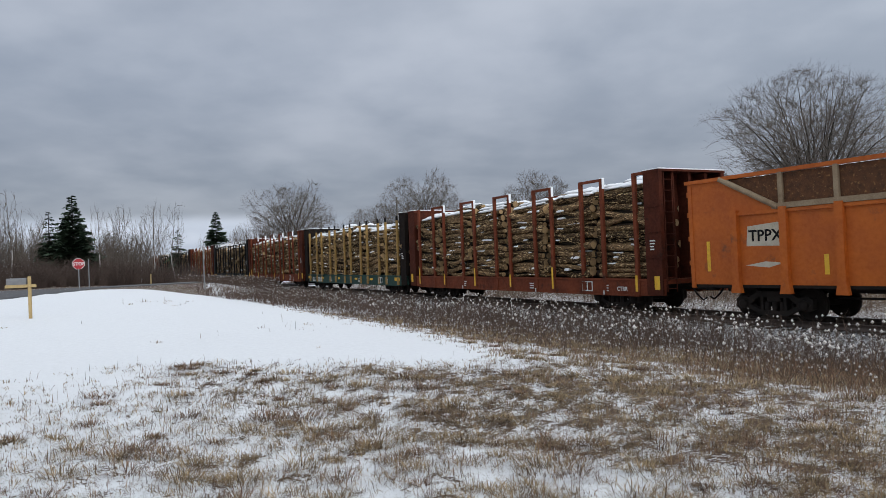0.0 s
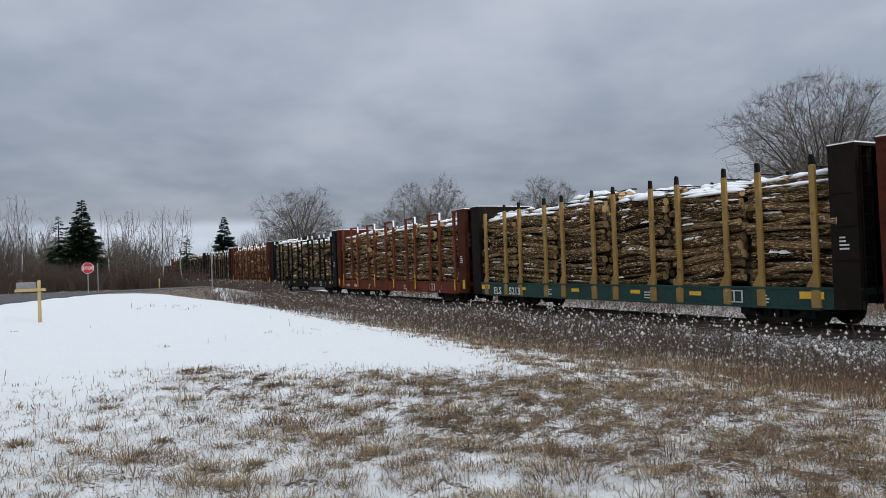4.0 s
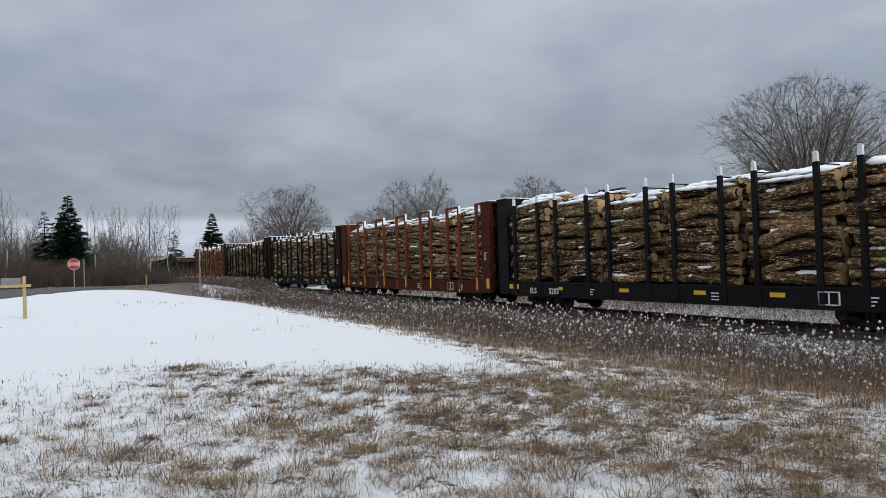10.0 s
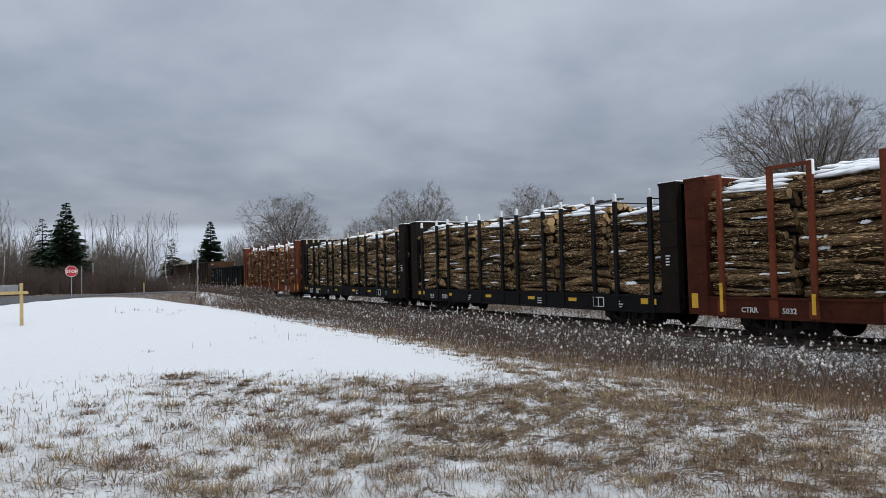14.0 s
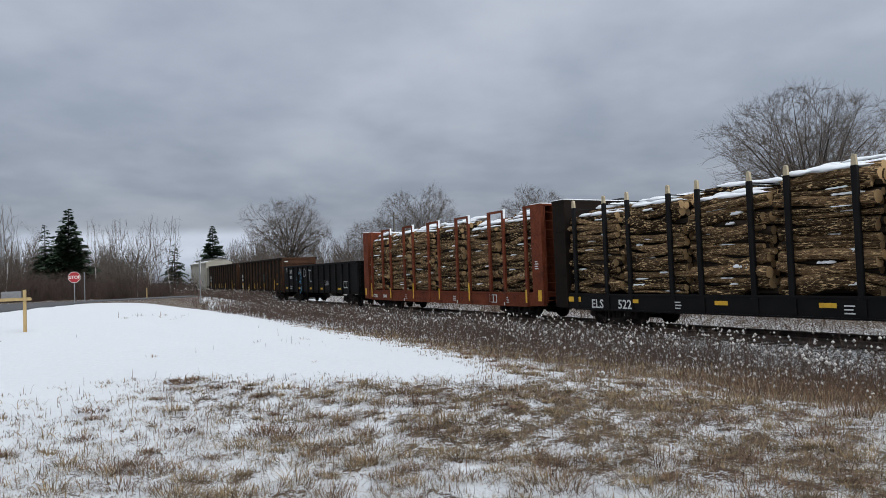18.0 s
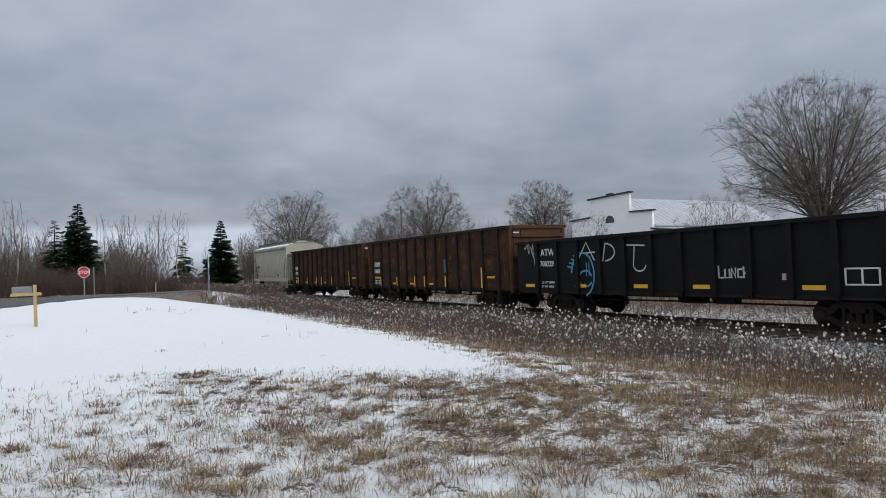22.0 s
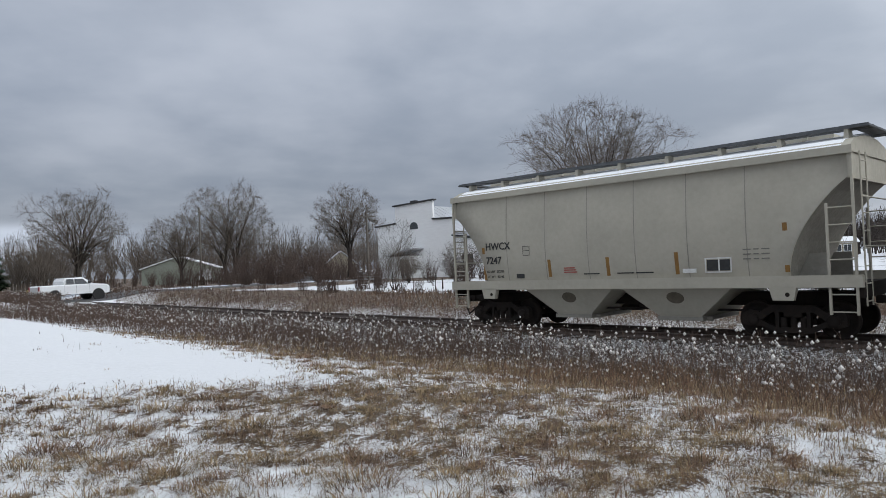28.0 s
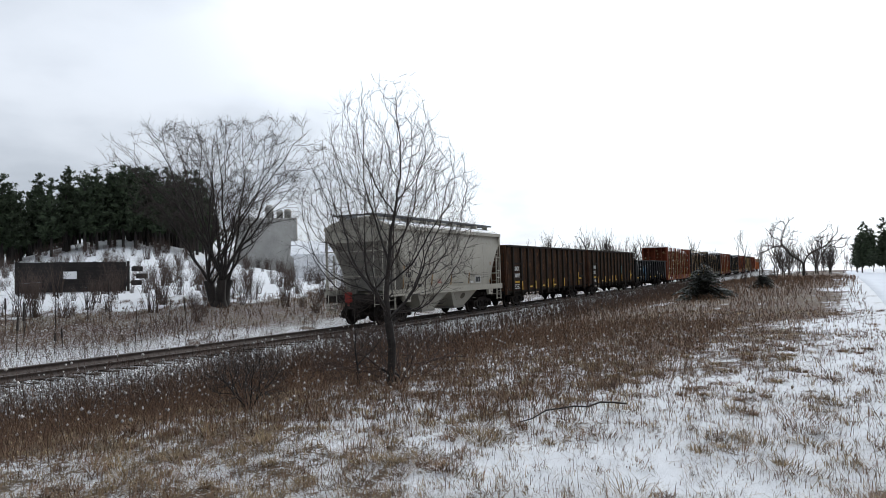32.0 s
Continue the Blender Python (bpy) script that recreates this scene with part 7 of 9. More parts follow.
def build_grass():
    rng = np.random.default_rng(17)
    out = {0: [[], []], 1: [[], []]}
    # short flopped tufts over the field
    x, y, d = scatter(rng, 120000, 2.6, 30, -172, 48, 0.95)
    su = track_su(x, y)
    c = cover(x, y, su)
    ok = (su[1] > 2.6) & (rng.uniform(0, 1, len(x)) < np.clip((c - 0.26) * 1.5, 0.001, 1))
    x, y, d, s, u = x[ok], y[ok], d[ok], su[0][ok], su[1][ok]
    z = ground_z(x, y, (s, u))
    nb = 6
    X, Y, Z, D = (np.repeat(v, nb) for v in (x, y, z, d))
    S, U = np.repeat(s, nb), np.repeat(u, nb)
    n = len(X)
    spread = 0.020 + 0.022 * np.sqrt(D / 6)
    X = X + rng.normal(0, 1, n) * spread
    Y = Y + rng.normal(0, 1, n) * spread
    tuft = np.repeat(rng.uniform(0.4, 1.5, len(x)), nb)
    h = rng.uniform(0.03, 0.10, n) * tuft * (1 + 1.0 * ss(10, 6.5, U) * ss(14, 0, S)) * (1 + 0.35 * ss(0, 12, S))
    lean = np.abs(rng.normal(1.3, 0.8, n))
    az = np.repeat(rng.uniform(0, 6.28, len(x)), nb) + rng.normal(0, 0.9, n)
    w = np.maximum(0.0018, 0.00036 * D) * rng.uniform(0.6, 1.4, n)
    brown = np.repeat(rng.uniform(0, 1, len(x)), nb) < np.clip(0.22 + 0.5 * ss(2, 16, S + 0.15 * X), 0, 0.85)
    for k in (0, 1):
        q = brown == bool(k)
        V, F = blades(X[q], Y[q], Z[q], h[q], lean[q], w[q], az[q])
        out[k][0].append(V)
        out[k][1].append(F)
    # matted mounds with long flopped blades
    x, y, d = scatter(rng, 1900, 3.0, 17, -165, 44, 0.9)
    su = track_su(x, y)
    c = cover(x, y, su)
    ok = (su[1] > 6) & (c > 0.42) & (rng.uniform(0, 1, len(x)) < c * 1.2)
    x, y, d = x[ok], y[ok], d[ok]
    z = ground_z(x, y)
    nb = 70
    X, Y, Z, D = (np.repeat(v, nb) for v in (x, y, z, d))
    n = len(X)
    big = rng.uniform(0.05, 0.15, len(x)) + 0.10 * (rng.uniform(0, 1, len(x)) < 0.25)
    rad = np.repeat(big, nb)
    a, rr = rng.uniform(0, 6.28, n), np.sqrt(rng.uniform(0, 1, n))
    X, Y = X + np.cos(a) * rr * rad * 1.3, Y + np.sin(a) * rr * rad * 0.8
    h = (0.04 + 0.75 * rad) * rng.uniform(0.6, 1.2, n) * (1.15 - 0.6 * rr)
    V, F = blades(X, Y, Z, h, rng.uniform(0.8, 2.0, n), np.maximum(0.0025, 0.0005 * D), a + rng.normal(0, 0.6, n))
    mb = np.repeat(np.repeat(rng.uniform(0, 1, len(x)) < 0.45, nb), 3)
    F3 = F.reshape(3, -1, 3).transpose(1, 0, 2).reshape(-1, 3)
    for k in (0, 1):
        out[k][0].append(V)
        out[k][1].append(F3[mb == bool(k)])
    # thin upright stems
    x, y, d = scatter(rng, 60000, 3.0, 30, -172, 44, 0.9)
    su = track_su(x, y)
    c = cover(x, y, su)
    ok = (su[1] > 3) & (rng.uniform(0, 1, len(x)) < np.clip(c * 1.3 - 0.26, 0, 1))
    x, y, d = x[ok], y[ok], d[ok]
    V, F = blades(x, y, ground_z(x, y), rng.uniform(0.05, 0.26, len(x)) * rng.uniform(0.5, 1.25, len(x)), np.abs(rng.normal(0.5, 0.4, len(x))), np.maximum(0.0012, 0.00026 * d), rng.uniform(0, 6.28, len(x)))
    out[1][0].append(V)
    out[1][1].append(F)
    for k, nm, lb, mt in ((0, "dry_grass", "tufts of straw-coloured dry grass in the snow", GRASS_STRAW), (1, "brown_grass", "brown dead grass and thin stems", GRASS_BROWN)):
        VV, FF, o = [], [], 0
        for V, F in zip(*out[k]):
            VV.append(V)
            FF.append(F + o)
            o += len(V)
        tagged(new(nm, np_mesh(nm, np.concatenate(VV), np.concatenate(FF), [mt])), lb, "grass", kind="stuff")


def build_weeds():
    """The belt of dead weeds on both sides of the track, with snow in their seed heads."""
    rng = np.random.default_rng(23)
    s = np.concatenate([rng.uniform(-75, -20, 11000), rng.uniform(-20, 24, 17000), rng.uniform(24, 90, 5500)])
    u = 2.4 + 6.2 * rng.uniform(0, 1, len(s)) ** 1.7 + 0.5 * np.sin(s * 0.6)
    u = np.where(rng.uniform(0, 1, len(s)) < 0.30, -rng.uniform(2.8, 9, len(s)), u)
    dens = 0.55 + 0.45 * np.sin(s * 0.9 + u) * np.sin(s * 0.37 - u * 0.8)
    ok = rng.uniform(0, 1, len(s)) < np.clip(dens + 0.35 * (u > 0) * (u < 6.5), 0.15, 1)
    s, u = s[ok], u[ok]
    x, y = on_line(s, u)
    z = ground_z(x, y, (s, u)) - 0.02
    d = np.hypot(x, y)
    # lower, duller stems over the waste ground on both sides
    s2, u2 = np.concatenate([rng.uniform(4, 95, 15000), rng.uniform(-4, 22, 7000), rng.uniform(2, 26, 11000)]), np.concatenate([rng.uniform(3.5, 24, 15000), rng.uniform(3.2, 9.5, 7000), rng.uniform(4, 15, 11000)])
    s3, u3 = rng.uniform(-30, 45, 5500), -rng.uniform(5.5, 12, 5500)
    s2, u2 = np.concatenate([s2, s3]), np.concatenate([u2, u3])
    x2, y2 = on_line(s2, u2)
    q2 = 0.831 * x2 + 0.556 * y2 + 3.8
    keep = ((q2 > 3.2) & (np.hypot(x2, y2) > 8.0) & (rng.uniform(0, 1, len(q2)) < 0.35 + 0.65 * ss(4.5, 7.5, q2))) | (u2 < 0)
    s2, u2 = s2[keep], u2[keep]
    low = np.concatenate([np.zeros(len(s), bool), np.ones(len(s2), bool)])
    s, u = np.concatenate([s, s2]), np.concatenate([u, u2])
    x, y = on_line(s, u)
    z = ground_z(x, y, (s, u)) - 0.02
    d = np.hypot(x, y)
    n = len(s)
    h = np.where(low, 0.55, 1.0) * rng.uniform(0.18, 0.74, n) * np.where(u > 0, 1.0, 0.85) * (1 + 0.45 * ss(7.5, 3.0, u) * ss(0, 1, u))
    lx, ly = rng.normal(0, 0.24, n), rng.normal(0, 0.24, n)
    r = np.maximum(0.004, 0.00026 * d)
    top = np.stack([x + lx * h, y + ly * h, z + h], 1)
    segs = [np.column_stack([x, y, z, top, r, r * 0.7])]
    for k in range(3):
        f = rng.uniform(0.45, 0.9, n)
        a = rng.uniform(0, 6.28, n)
        b0 = np.stack([x + lx * h * f, y + ly * h * f, z + h * f], 1)
        b1 = b0 + np.stack([np.cos(a) * h * 0.14, np.sin(a) * h * 0.14, h * rng.uniform(0.08, 0.2, n)], 1)
        segs.append(np.column_stack([b0, b1, r * 0.7, r * 0.5]))
    lw = np.tile(low, len(segs))
    V, F = tubes(np.concatenate(segs)[lw], 3)
    tagged(new("brown_weeds", np_mesh("brown_weeds", V, F, [GRASS_BROWN])), "low reddish-brown weeds over the waste ground", "weeds", kind="stuff")
    V, F = tubes(np.concatenate(segs)[~lw], 3)
    tagged(new("dead_weeds", np_mesh("dead_weeds", V, F, [WEED_STEM])), "belt of dark dead weeds along the track", "weeds", kind="stuff")
    oc = np.array([(1, 0, 0), (0, 1, 0), (-1, 0, 0), (0, -1, 0), (0, 0, 1.2), (0, 0, -0.9)], float)
    of = np.array([(0, 1, 4), (1, 2, 4), (2, 3, 4), (3, 0, 4), (1, 0, 5), (2, 1, 5), (3, 2, 5), (0, 3, 5)])
    hd = rng.uniform(0, 1, n) < np.where(low, 0.04, np.where(u > 0, 0.45 - 0.33 * ss(-2, 12, s), 0.18))
    tip = top[hd]
    m = len(tip)
    pl = np.column_stack([tip, rng.uniform(0, 6.28, m), rng.uniform(0.012, 0.046, m) * (0.55 + 0.45 * ss(0.2, 0.7, h[hd]))])
    V, F = merge_at(oc, of, pl)
    q = rng.uniform(0, 1, n) < np.where(low, 0.02, 0.16 - 0.11 * ss(-2, 12, s))
    b1 = segs[2][q, 3:6]
    V2, F2 = merge_at(oc, of, np.column_stack([b1, rng.uniform(0, 6.28, q.sum()), rng.uniform(0.010, 0.030, q.sum())]))
    V, F = np.concatenate([V, V2]), np.concatenate([F, F2 + len(V)])
    tagged(new("seed_heads", np_mesh("seed_heads", V, F, [WEED_HEAD], True)), "snow-dusted seed heads of the dead weeds", "weeds", kind="stuff")
    # dark spires of mullein beyond the track
    st = []
    for k in range(70):
        ss_, uu = rng.uniform(-22, 26), -rng.uniform(4.5, 12)
        px, py = (float(v) for v in on_line(ss_, uu))
        g, hh = gz(px, py), rng.uniform(0.7, 1.7)
        t = (px + rng.normal(0, 0.05), py + rng.normal(0, 0.05), g + hh)
        st.append((px, py, g, *t, 0.014, 0.012))
        mid = [px + (t[0] - px) * 0.62, py + (t[1] - py) * 0.62, g + hh * 0.62]
        if rng.uniform() < 0.6:
            st.append((*mid, *t, 0.045, 0.026))
    V, F = tubes(st, 5)
    tagged(new("mullein_stalks", np_mesh("mullein_stalks", V, F, [TWIG_D])), "dark upright dead mullein stalks", "weeds", kind="stuff")


build_grass()
build_weeds()

# ---- buildings ----
WHITE_W = mat("white_painted_boards", (0.88, 0.88, 0.88), (0.82, 0.82, 0.82), 1.2, 0.7, 0, 0.1, stretch=(1, 1, 4), c3=(0.55, 0.54, 0.52), patch=0.68, edge=0.2)
METAL_ROOF = mat("snowy_metal_roof", (0.36, 0.37, 0.39), (0.44, 0.455, 0.48), 0.7, 0.6, 0.1, 0.1, c3=(0.56, 0.58, 0.61), patch=0.55, edge=0.2)
DARK_TRIM = mat("dark_trim", (0.03, 0.03, 0.032), (0.05, 0.05, 0.05), 4, 0.7, 0, 0.1)
GREY_SIDING = mat("pale_grey_steel_siding", (0.66, 0.67, 0.67), (0.60, 0.61, 0.615), 0.8, 0.6, 0, 0.05)
DOOR_W = mat("pale_door", (0.72, 0.72, 0.715), (0.67, 0.67, 0.665), 2, 0.6, 0, 0.05)
TAN_SIDING = mat("tan_siding", (0.36, 0.32, 0.25), (0.30, 0.26, 0.20), 2, 0.8, 0, 0.1, stretch=(1, 1, 6))
GREEN_SIDING = mat("grey_green_siding", (0.30, 0.32, 0.27), (0.24, 0.26, 0.22), 2, 0.8, 0, 0.1, stretch=(1, 1, 6))
WINDOW = mat("dark_window_glass", (0.03, 0.035, 0.04), (0.05, 0.055, 0.06), 3, 0.12, 0, 0, spec=0.6)
CONCRETE = mat("weathered_concrete", (0.40, 0.39, 0.36), (0.31, 0.30, 0.28), 0.9, 0.9, 0, 0.3, c3=(0.5, 0.5, 0.49), patch=0.6, edge=0.2)


def gable_house(name, label, m, L, W, eave, ridge, wall, roof, over=0.3, cat="house"):
    """Walls with end gables (ridge along x) and a roof in two slabs."""
    o = thing(name, label, cat, m)
    for y0, y1 in ((-W / 2, -W / 2 + 0.15), (W / 2 - 0.15, W / 2)):
        b = MB()
        b.box(-L / 2, L / 2, y0, y1, -0.4, eave)
        part("wall", b, wall, o)
    for x0, x1 in ((-L / 2 + 0.002, -L / 2 + 0.15), (L / 2 - 0.15, L / 2 - 0.002)):
        b = MB()
        b.prism([(-W / 2 + 0.15, -0.4), (W / 2 - 0.15, -0.4), (W / 2 - 0.15, eave), (0, ridge - 0.05), (-W / 2 + 0.15, eave)], "x", x0, x1)
        part("gable_wall", b, wall, o)
    for sg in (-1, 1):
        b = MB()
        sl = (ridge - eave) / (W / 2)
        ye, ze = sg * (W / 2 + over), eave - sl * over
        b.prism([(0, ridge), (ye, ze), (ye, ze + 0.14), (0, ridge + 0.14)], "x", -L / 2 - over, L / 2 + over)
        part("roof_slope", b, roof, o)
    return o


def window_in(o, x, z, w, h, y, facing="y", name="window", glass=None):
    """A framed window on a wall of the house's space."""
    b = MB()
    if facing == "y":
        b.box(x - w / 2, x + w / 2, y - 0.03, y, z, z + h)
    else:
        b.box(y, y + 0.03, x - w / 2, x + w / 2, z, z + h)
    wn = part(name, b, glass or WINDOW, o)
    f = MB()
    t = 0.06
    for a0, a1, c0, c1 in ((x - w / 2 - t, x - w / 2, z - t, z + h + t), (x + w / 2, x + w / 2 + t, z - t, z + h + t), (x - w / 2, x + w / 2, z + h, z + h + t), (x - w / 2, x + w / 2, z - t, z), (x - 0.02, x + 0.02, z, z + h)):
        if facing == "y":
            f.box(a0, a1, y - 0.05, y - 0.001, c0, c1)
        else:
            f.box(y + 0.001, y + 0.05, a0, a1, c0, c1)
    part("window_frame", f, WHITE_W, wn)
    return wn


def frame_on(p, q):
    """A pose at p with x along p to q."""
    z = gz((p[0] + q[0]) / 2, (p[1] + q[1]) / 2)
    return pose((p[0] + q[0]) / 2, (p[1] + q[1]) / 2, z, 0, 0, math.degrees(math.atan2(q[1] - p[1], q[0] - p[0])))


def white_hall():
    p, q = polar(-10.3, 85), polar(-16.5, 77)
    m = frame_on(p, q)                     # x along the front, y away
    W = math.hypot(p[0] - q[0], p[1] - q[1])
    o = thing("white_hall", "white false-fronted hall with a snowy metal roof", "hall", m)
    h = W / 2
    b = MB()
    b.prism([(-h, -0.8), (h, -0.8), (h, 6.35), (h * 0.50, 6.45), (h * 0.50, 8.6), (-h * 0.48, 8.35), (-h * 0.48, 6.3), (-h, 6.1)], "y", -0.2, 0.1)
    fr = part("front_wall", b, WHITE_W, o, "white stepped false front")
    for x0, z0, x1, z1 in ((-h - 0.25, 6.1, -h * 0.48, 6.3), (-h * 0.48 - 0.3, 8.35, h * 0.5 + 0.3, 8.62), (h * 0.5, 6.45, h + 0.25, 6.38)):
        c = MB()
        c.prism([(x0, z0), (x1, z1), (x1, z1 + 0.16), (x0, z0 + 0.16)], "y", -0.4, 0.2)
        part("coping", c, DARK_TRIM, fr, "dark coping")
    c = MB()
    c.box(-0.35, 0.5, -0.25, 0.15, 8.66, 8.85)
    part("chimney_cap", c, DARK_TRIM, fr)
    wv = [(-0.62 + 0.05, 5.55), (0.62 + 0.05, 5.55)] + [(0.05 + 0.62 * math.cos(a), 5.75 + 0.62 * math.sin(a)) for a in np.linspace(0, math.pi, 9)]
    c = MB()
    c.prism(wv, "y", -0.24, -0.2)
    part("arched_window", c, WINDOW, fr, "dark half-round window")
    # porch
    c = MB()
    c.prism([(-2.4, 2.45), (1.4, 3.2), (1.4, 3.35), (-2.5, 2.6)], "y", -2.6, -0.2)
    pr = part("porch_roof", c, METAL_ROOF, o)
    c = MB()
    c.box(-2.2, 1.2, -2.4, -0.2, -0.6, 2.45)
    c.box(-1.9, -0.6, -2.46, -2.40, 0.0, 2.1)
    part("porch", c, GREY_SIDING, o)
    window_in(o, 0.4, 0.2, 1.2, 1.9, -2.4)
    # the long body: gable roof whose right slope runs on over a lower aisle
    LB = 24.3
    b = MB()
    b.box(-h + 0.1, h - 0.1, 0.1, LB, -0.8, 5.0)
    b.prism([(-h + 0.1, 5.0), (h - 0.1, 5.0), (0, 8.1)], "y", LB - 0.2, LB)
    part("wall", b, WHITE_W, o)
    for sg in (-1, 1):
        c = MB()
        c.prism([(0, 8.2), (sg * (h + 0.2), 4.75), (sg * (h + 0.2), 4.9), (0, 8.36)], "y", 0.1, LB + 0.3)
        sl = part("roof_slope", c, METAL_ROOF, o, "ribbed metal roof under thin snow")
        for k in range(24):
            y = 0.6 + k * 0.93
            r = MB()
            r.prism([(sg * 0.1, 8.34), (sg * (h + 0.2), 4.93), (sg * (h + 0.2), 4.90), (sg * 0.1, 8.30)], "y", y, y + 0.05)
            part("roof_rib", r, METAL_ROOF, sl)
    wA = 12.0
    b = MB()
    b.prism([(h, -0.8), (h + wA, -0.8), (h + wA, 3.1), (h, 4.3)], "y", -0.15, 0.05)
    b.box(h, h + wA - 0.01, 0.05, 8.4, -0.8, 3.1)
    part("aisle_wall", b, WHITE_W, o)
    c = MB()
    c.prism([(h - 0.15, 4.5), (h + wA + 0.3, 3.1), (h + wA + 0.3, 3.26), (h - 0.15, 4.66)], "y", -0.4, 8.6)
    part("aisle_roof", c, METAL_ROOF, o)
    c = MB()
    c.prism([(h - 0.15, 4.44), (h + wA + 0.3, 3.04), (h + wA + 0.3, 3.2), (h - 0.15, 4.6)], "y", -0.46, -0.401)
    c.box(h + wA + 0.3, h + wA + 0.36, -0.4, 8.6, 3.04, 3.24)
    part("fascia", c, DARK_TRIM, o)
    window_in(o, h + 1.8, 1.2, 1.5, 1.2, -0.15)
    window_in(o, h + 9.6, 1.1, 0.8, 0.9, -0.15)
    window_in(o, 5.6, 1.1, 0.8, 0.9, h + wA, "x")


white_hall()


def warehouse():
    p, q = polar(-60.25, 62), polar(-77.6, 62)
    m = frame_on(p, q)
    L = math.hypot(p[0] - q[0], p[1] - q[1])
    z = 1.66 - m.translation.z
    m = m @ pose(0, 0, z)
    o = thing("warehouse", "long pale steel warehouse with two closed doors and a snowy roof", "warehouse", m)
    h, e, W = L / 2, 3.95, 13.0
    for y0, y1, nm in ((0, 0.12, "wall"), (W - 0.12, W, "wall")):
        b = MB()
        b.box(-h, h, y0, y1, -0.9, e)
        w = part(nm, b, GREY_SIDING, o)
        if y0 == 0:
            for k in range(int(L / 0.62)):
                x = -h + 0.3 + k * 0.62
                r = MB()
                r.box(x - 0.025, x + 0.025, -0.03, -0.002, 0.12, e - 0.1)
                part("siding_rib", r, GREY_SIDING, w)
    for x in (-h + 0.002, h - 0.122):
        b = MB()
        b.prism([(0.12, -0.9), (W - 0.12, -0.9), (W - 0.12, e), (W / 2, e + 1.85), (0.12, e)], "x", x, x + 0.12)
        part("gable_wall", b, GREY_SIDING, o)
    for s0, s1 in ((-0.35, W / 2), (W + 0.35, W / 2)):
        b = MB()
        b.prism([(s0, e - 0.05), (s1, e + 1.9), (s1, e + 2.05), (s0, e + 0.1)], "x", -h - 0.3, h + 0.3)
        part("roof_slope", b, SNOW, o, "metal roof under even snow")
    b = MB()
    b.box(-h - 0.3, h + 0.3, -0.40, -0.35, e - 0.14, e + 0.06)
    part("gutter", b, DARK_TRIM, o)
    for x0 in (-h + 1.75, -h + 5.15):
        b = MB()
        b.box(x0, x0 + 3.05, -0.06, -0.031, 0.05, 2.85)
        d = part("overhead_door", b, DOOR_W, o, "pale sectional overhead door")
        for k in range(1, 5):
            r = MB()
            r.box(x0, x0 + 3.05, -0.068, -0.061, 0.05 + k * 0.56, 0.07 + k * 0.56)
            part("door_seam", r, GREY_SIDING, d)
        f = MB()
        f.box(x0 - 0.12, x0, -0.08, -0.03, 0.0, 2.97)
        f.box(x0 + 3.05, x0 + 3.17, -0.08, -0.03, 0.0, 2.97)
        f.box(x0, x0 + 3.05, -0.08, -0.03, 2.85, 2.97)
        part("door_frame", f, DARK_TRIM, d)
    b = MB()
    b.box(h - 8.0, h - 7.75, -0.2, -0.031, 2.95, 3.15)
    part("wall_lamp", b, DARK_TRIM, o)
    b = MB()
    b.cyl((h - 3.2, W / 2 - 1.2, e + 1.4), (h - 3.2, W / 2 - 1.2, e + 2.7), 0.14, n=8)
    b.cyl((h - 3.2, W / 2 - 1.2, e + 2.7), (h - 3.2, W / 2 - 1.2, e + 2.78), 0.22, n=8)
    part("vent_pipe", b, GREY_SIDING, o)
    b = MB()
    b.cyl((-h + 2.2, W / 2 - 1.2, e + 1.4), (-h + 2.2, W / 2 - 1.2, e + 2.2), 0.05, n=6)
    part("vent_pipe", b, GREY_SIDING, o)
    RUB = mat("stacked_lumber", (0.16, 0.13, 0.10), (0.08, 0.07, 0.06), 4, 0.9, 0, 0.4, c3=(0.7, 0.72, 0.75), patch=0.6)
    for k, (x, w, hh) in enumerate(((h - 8.6, 0.55, 0.75), (h - 6.8, 2.4, 0.42), (h - 3.6, 2.6, 0.5))):
        mm = m @ pose(x, -1.0, -0.02)
        t = thing(("barrel", "lumber_stack", "lumber_stack")[k], ("dark drum beside the warehouse", "low stack of snowy lumber by the warehouse", "low stack of snowy lumber by the warehouse")[k], ("barrel", "lumber", "lumber")[k], mm)
        if k == 0:
            b = MB()
            b.lathe([(0.28, 0), (0.29, 0.05), (0.28, 0.3), (0.29, 0.33), (0.28, 0.8)], 12)
            part("body", b, DARK_TRIM, t)
        else:
            for j in range(4):
                b = MB()
                b.box(-w / 2, w / 2, -0.5 + j * 0.26, -0.28 + j * 0.26, 0, hh - 0.06 * j, bev=0.02)
                part("board", b, RUB, t)


warehouse()


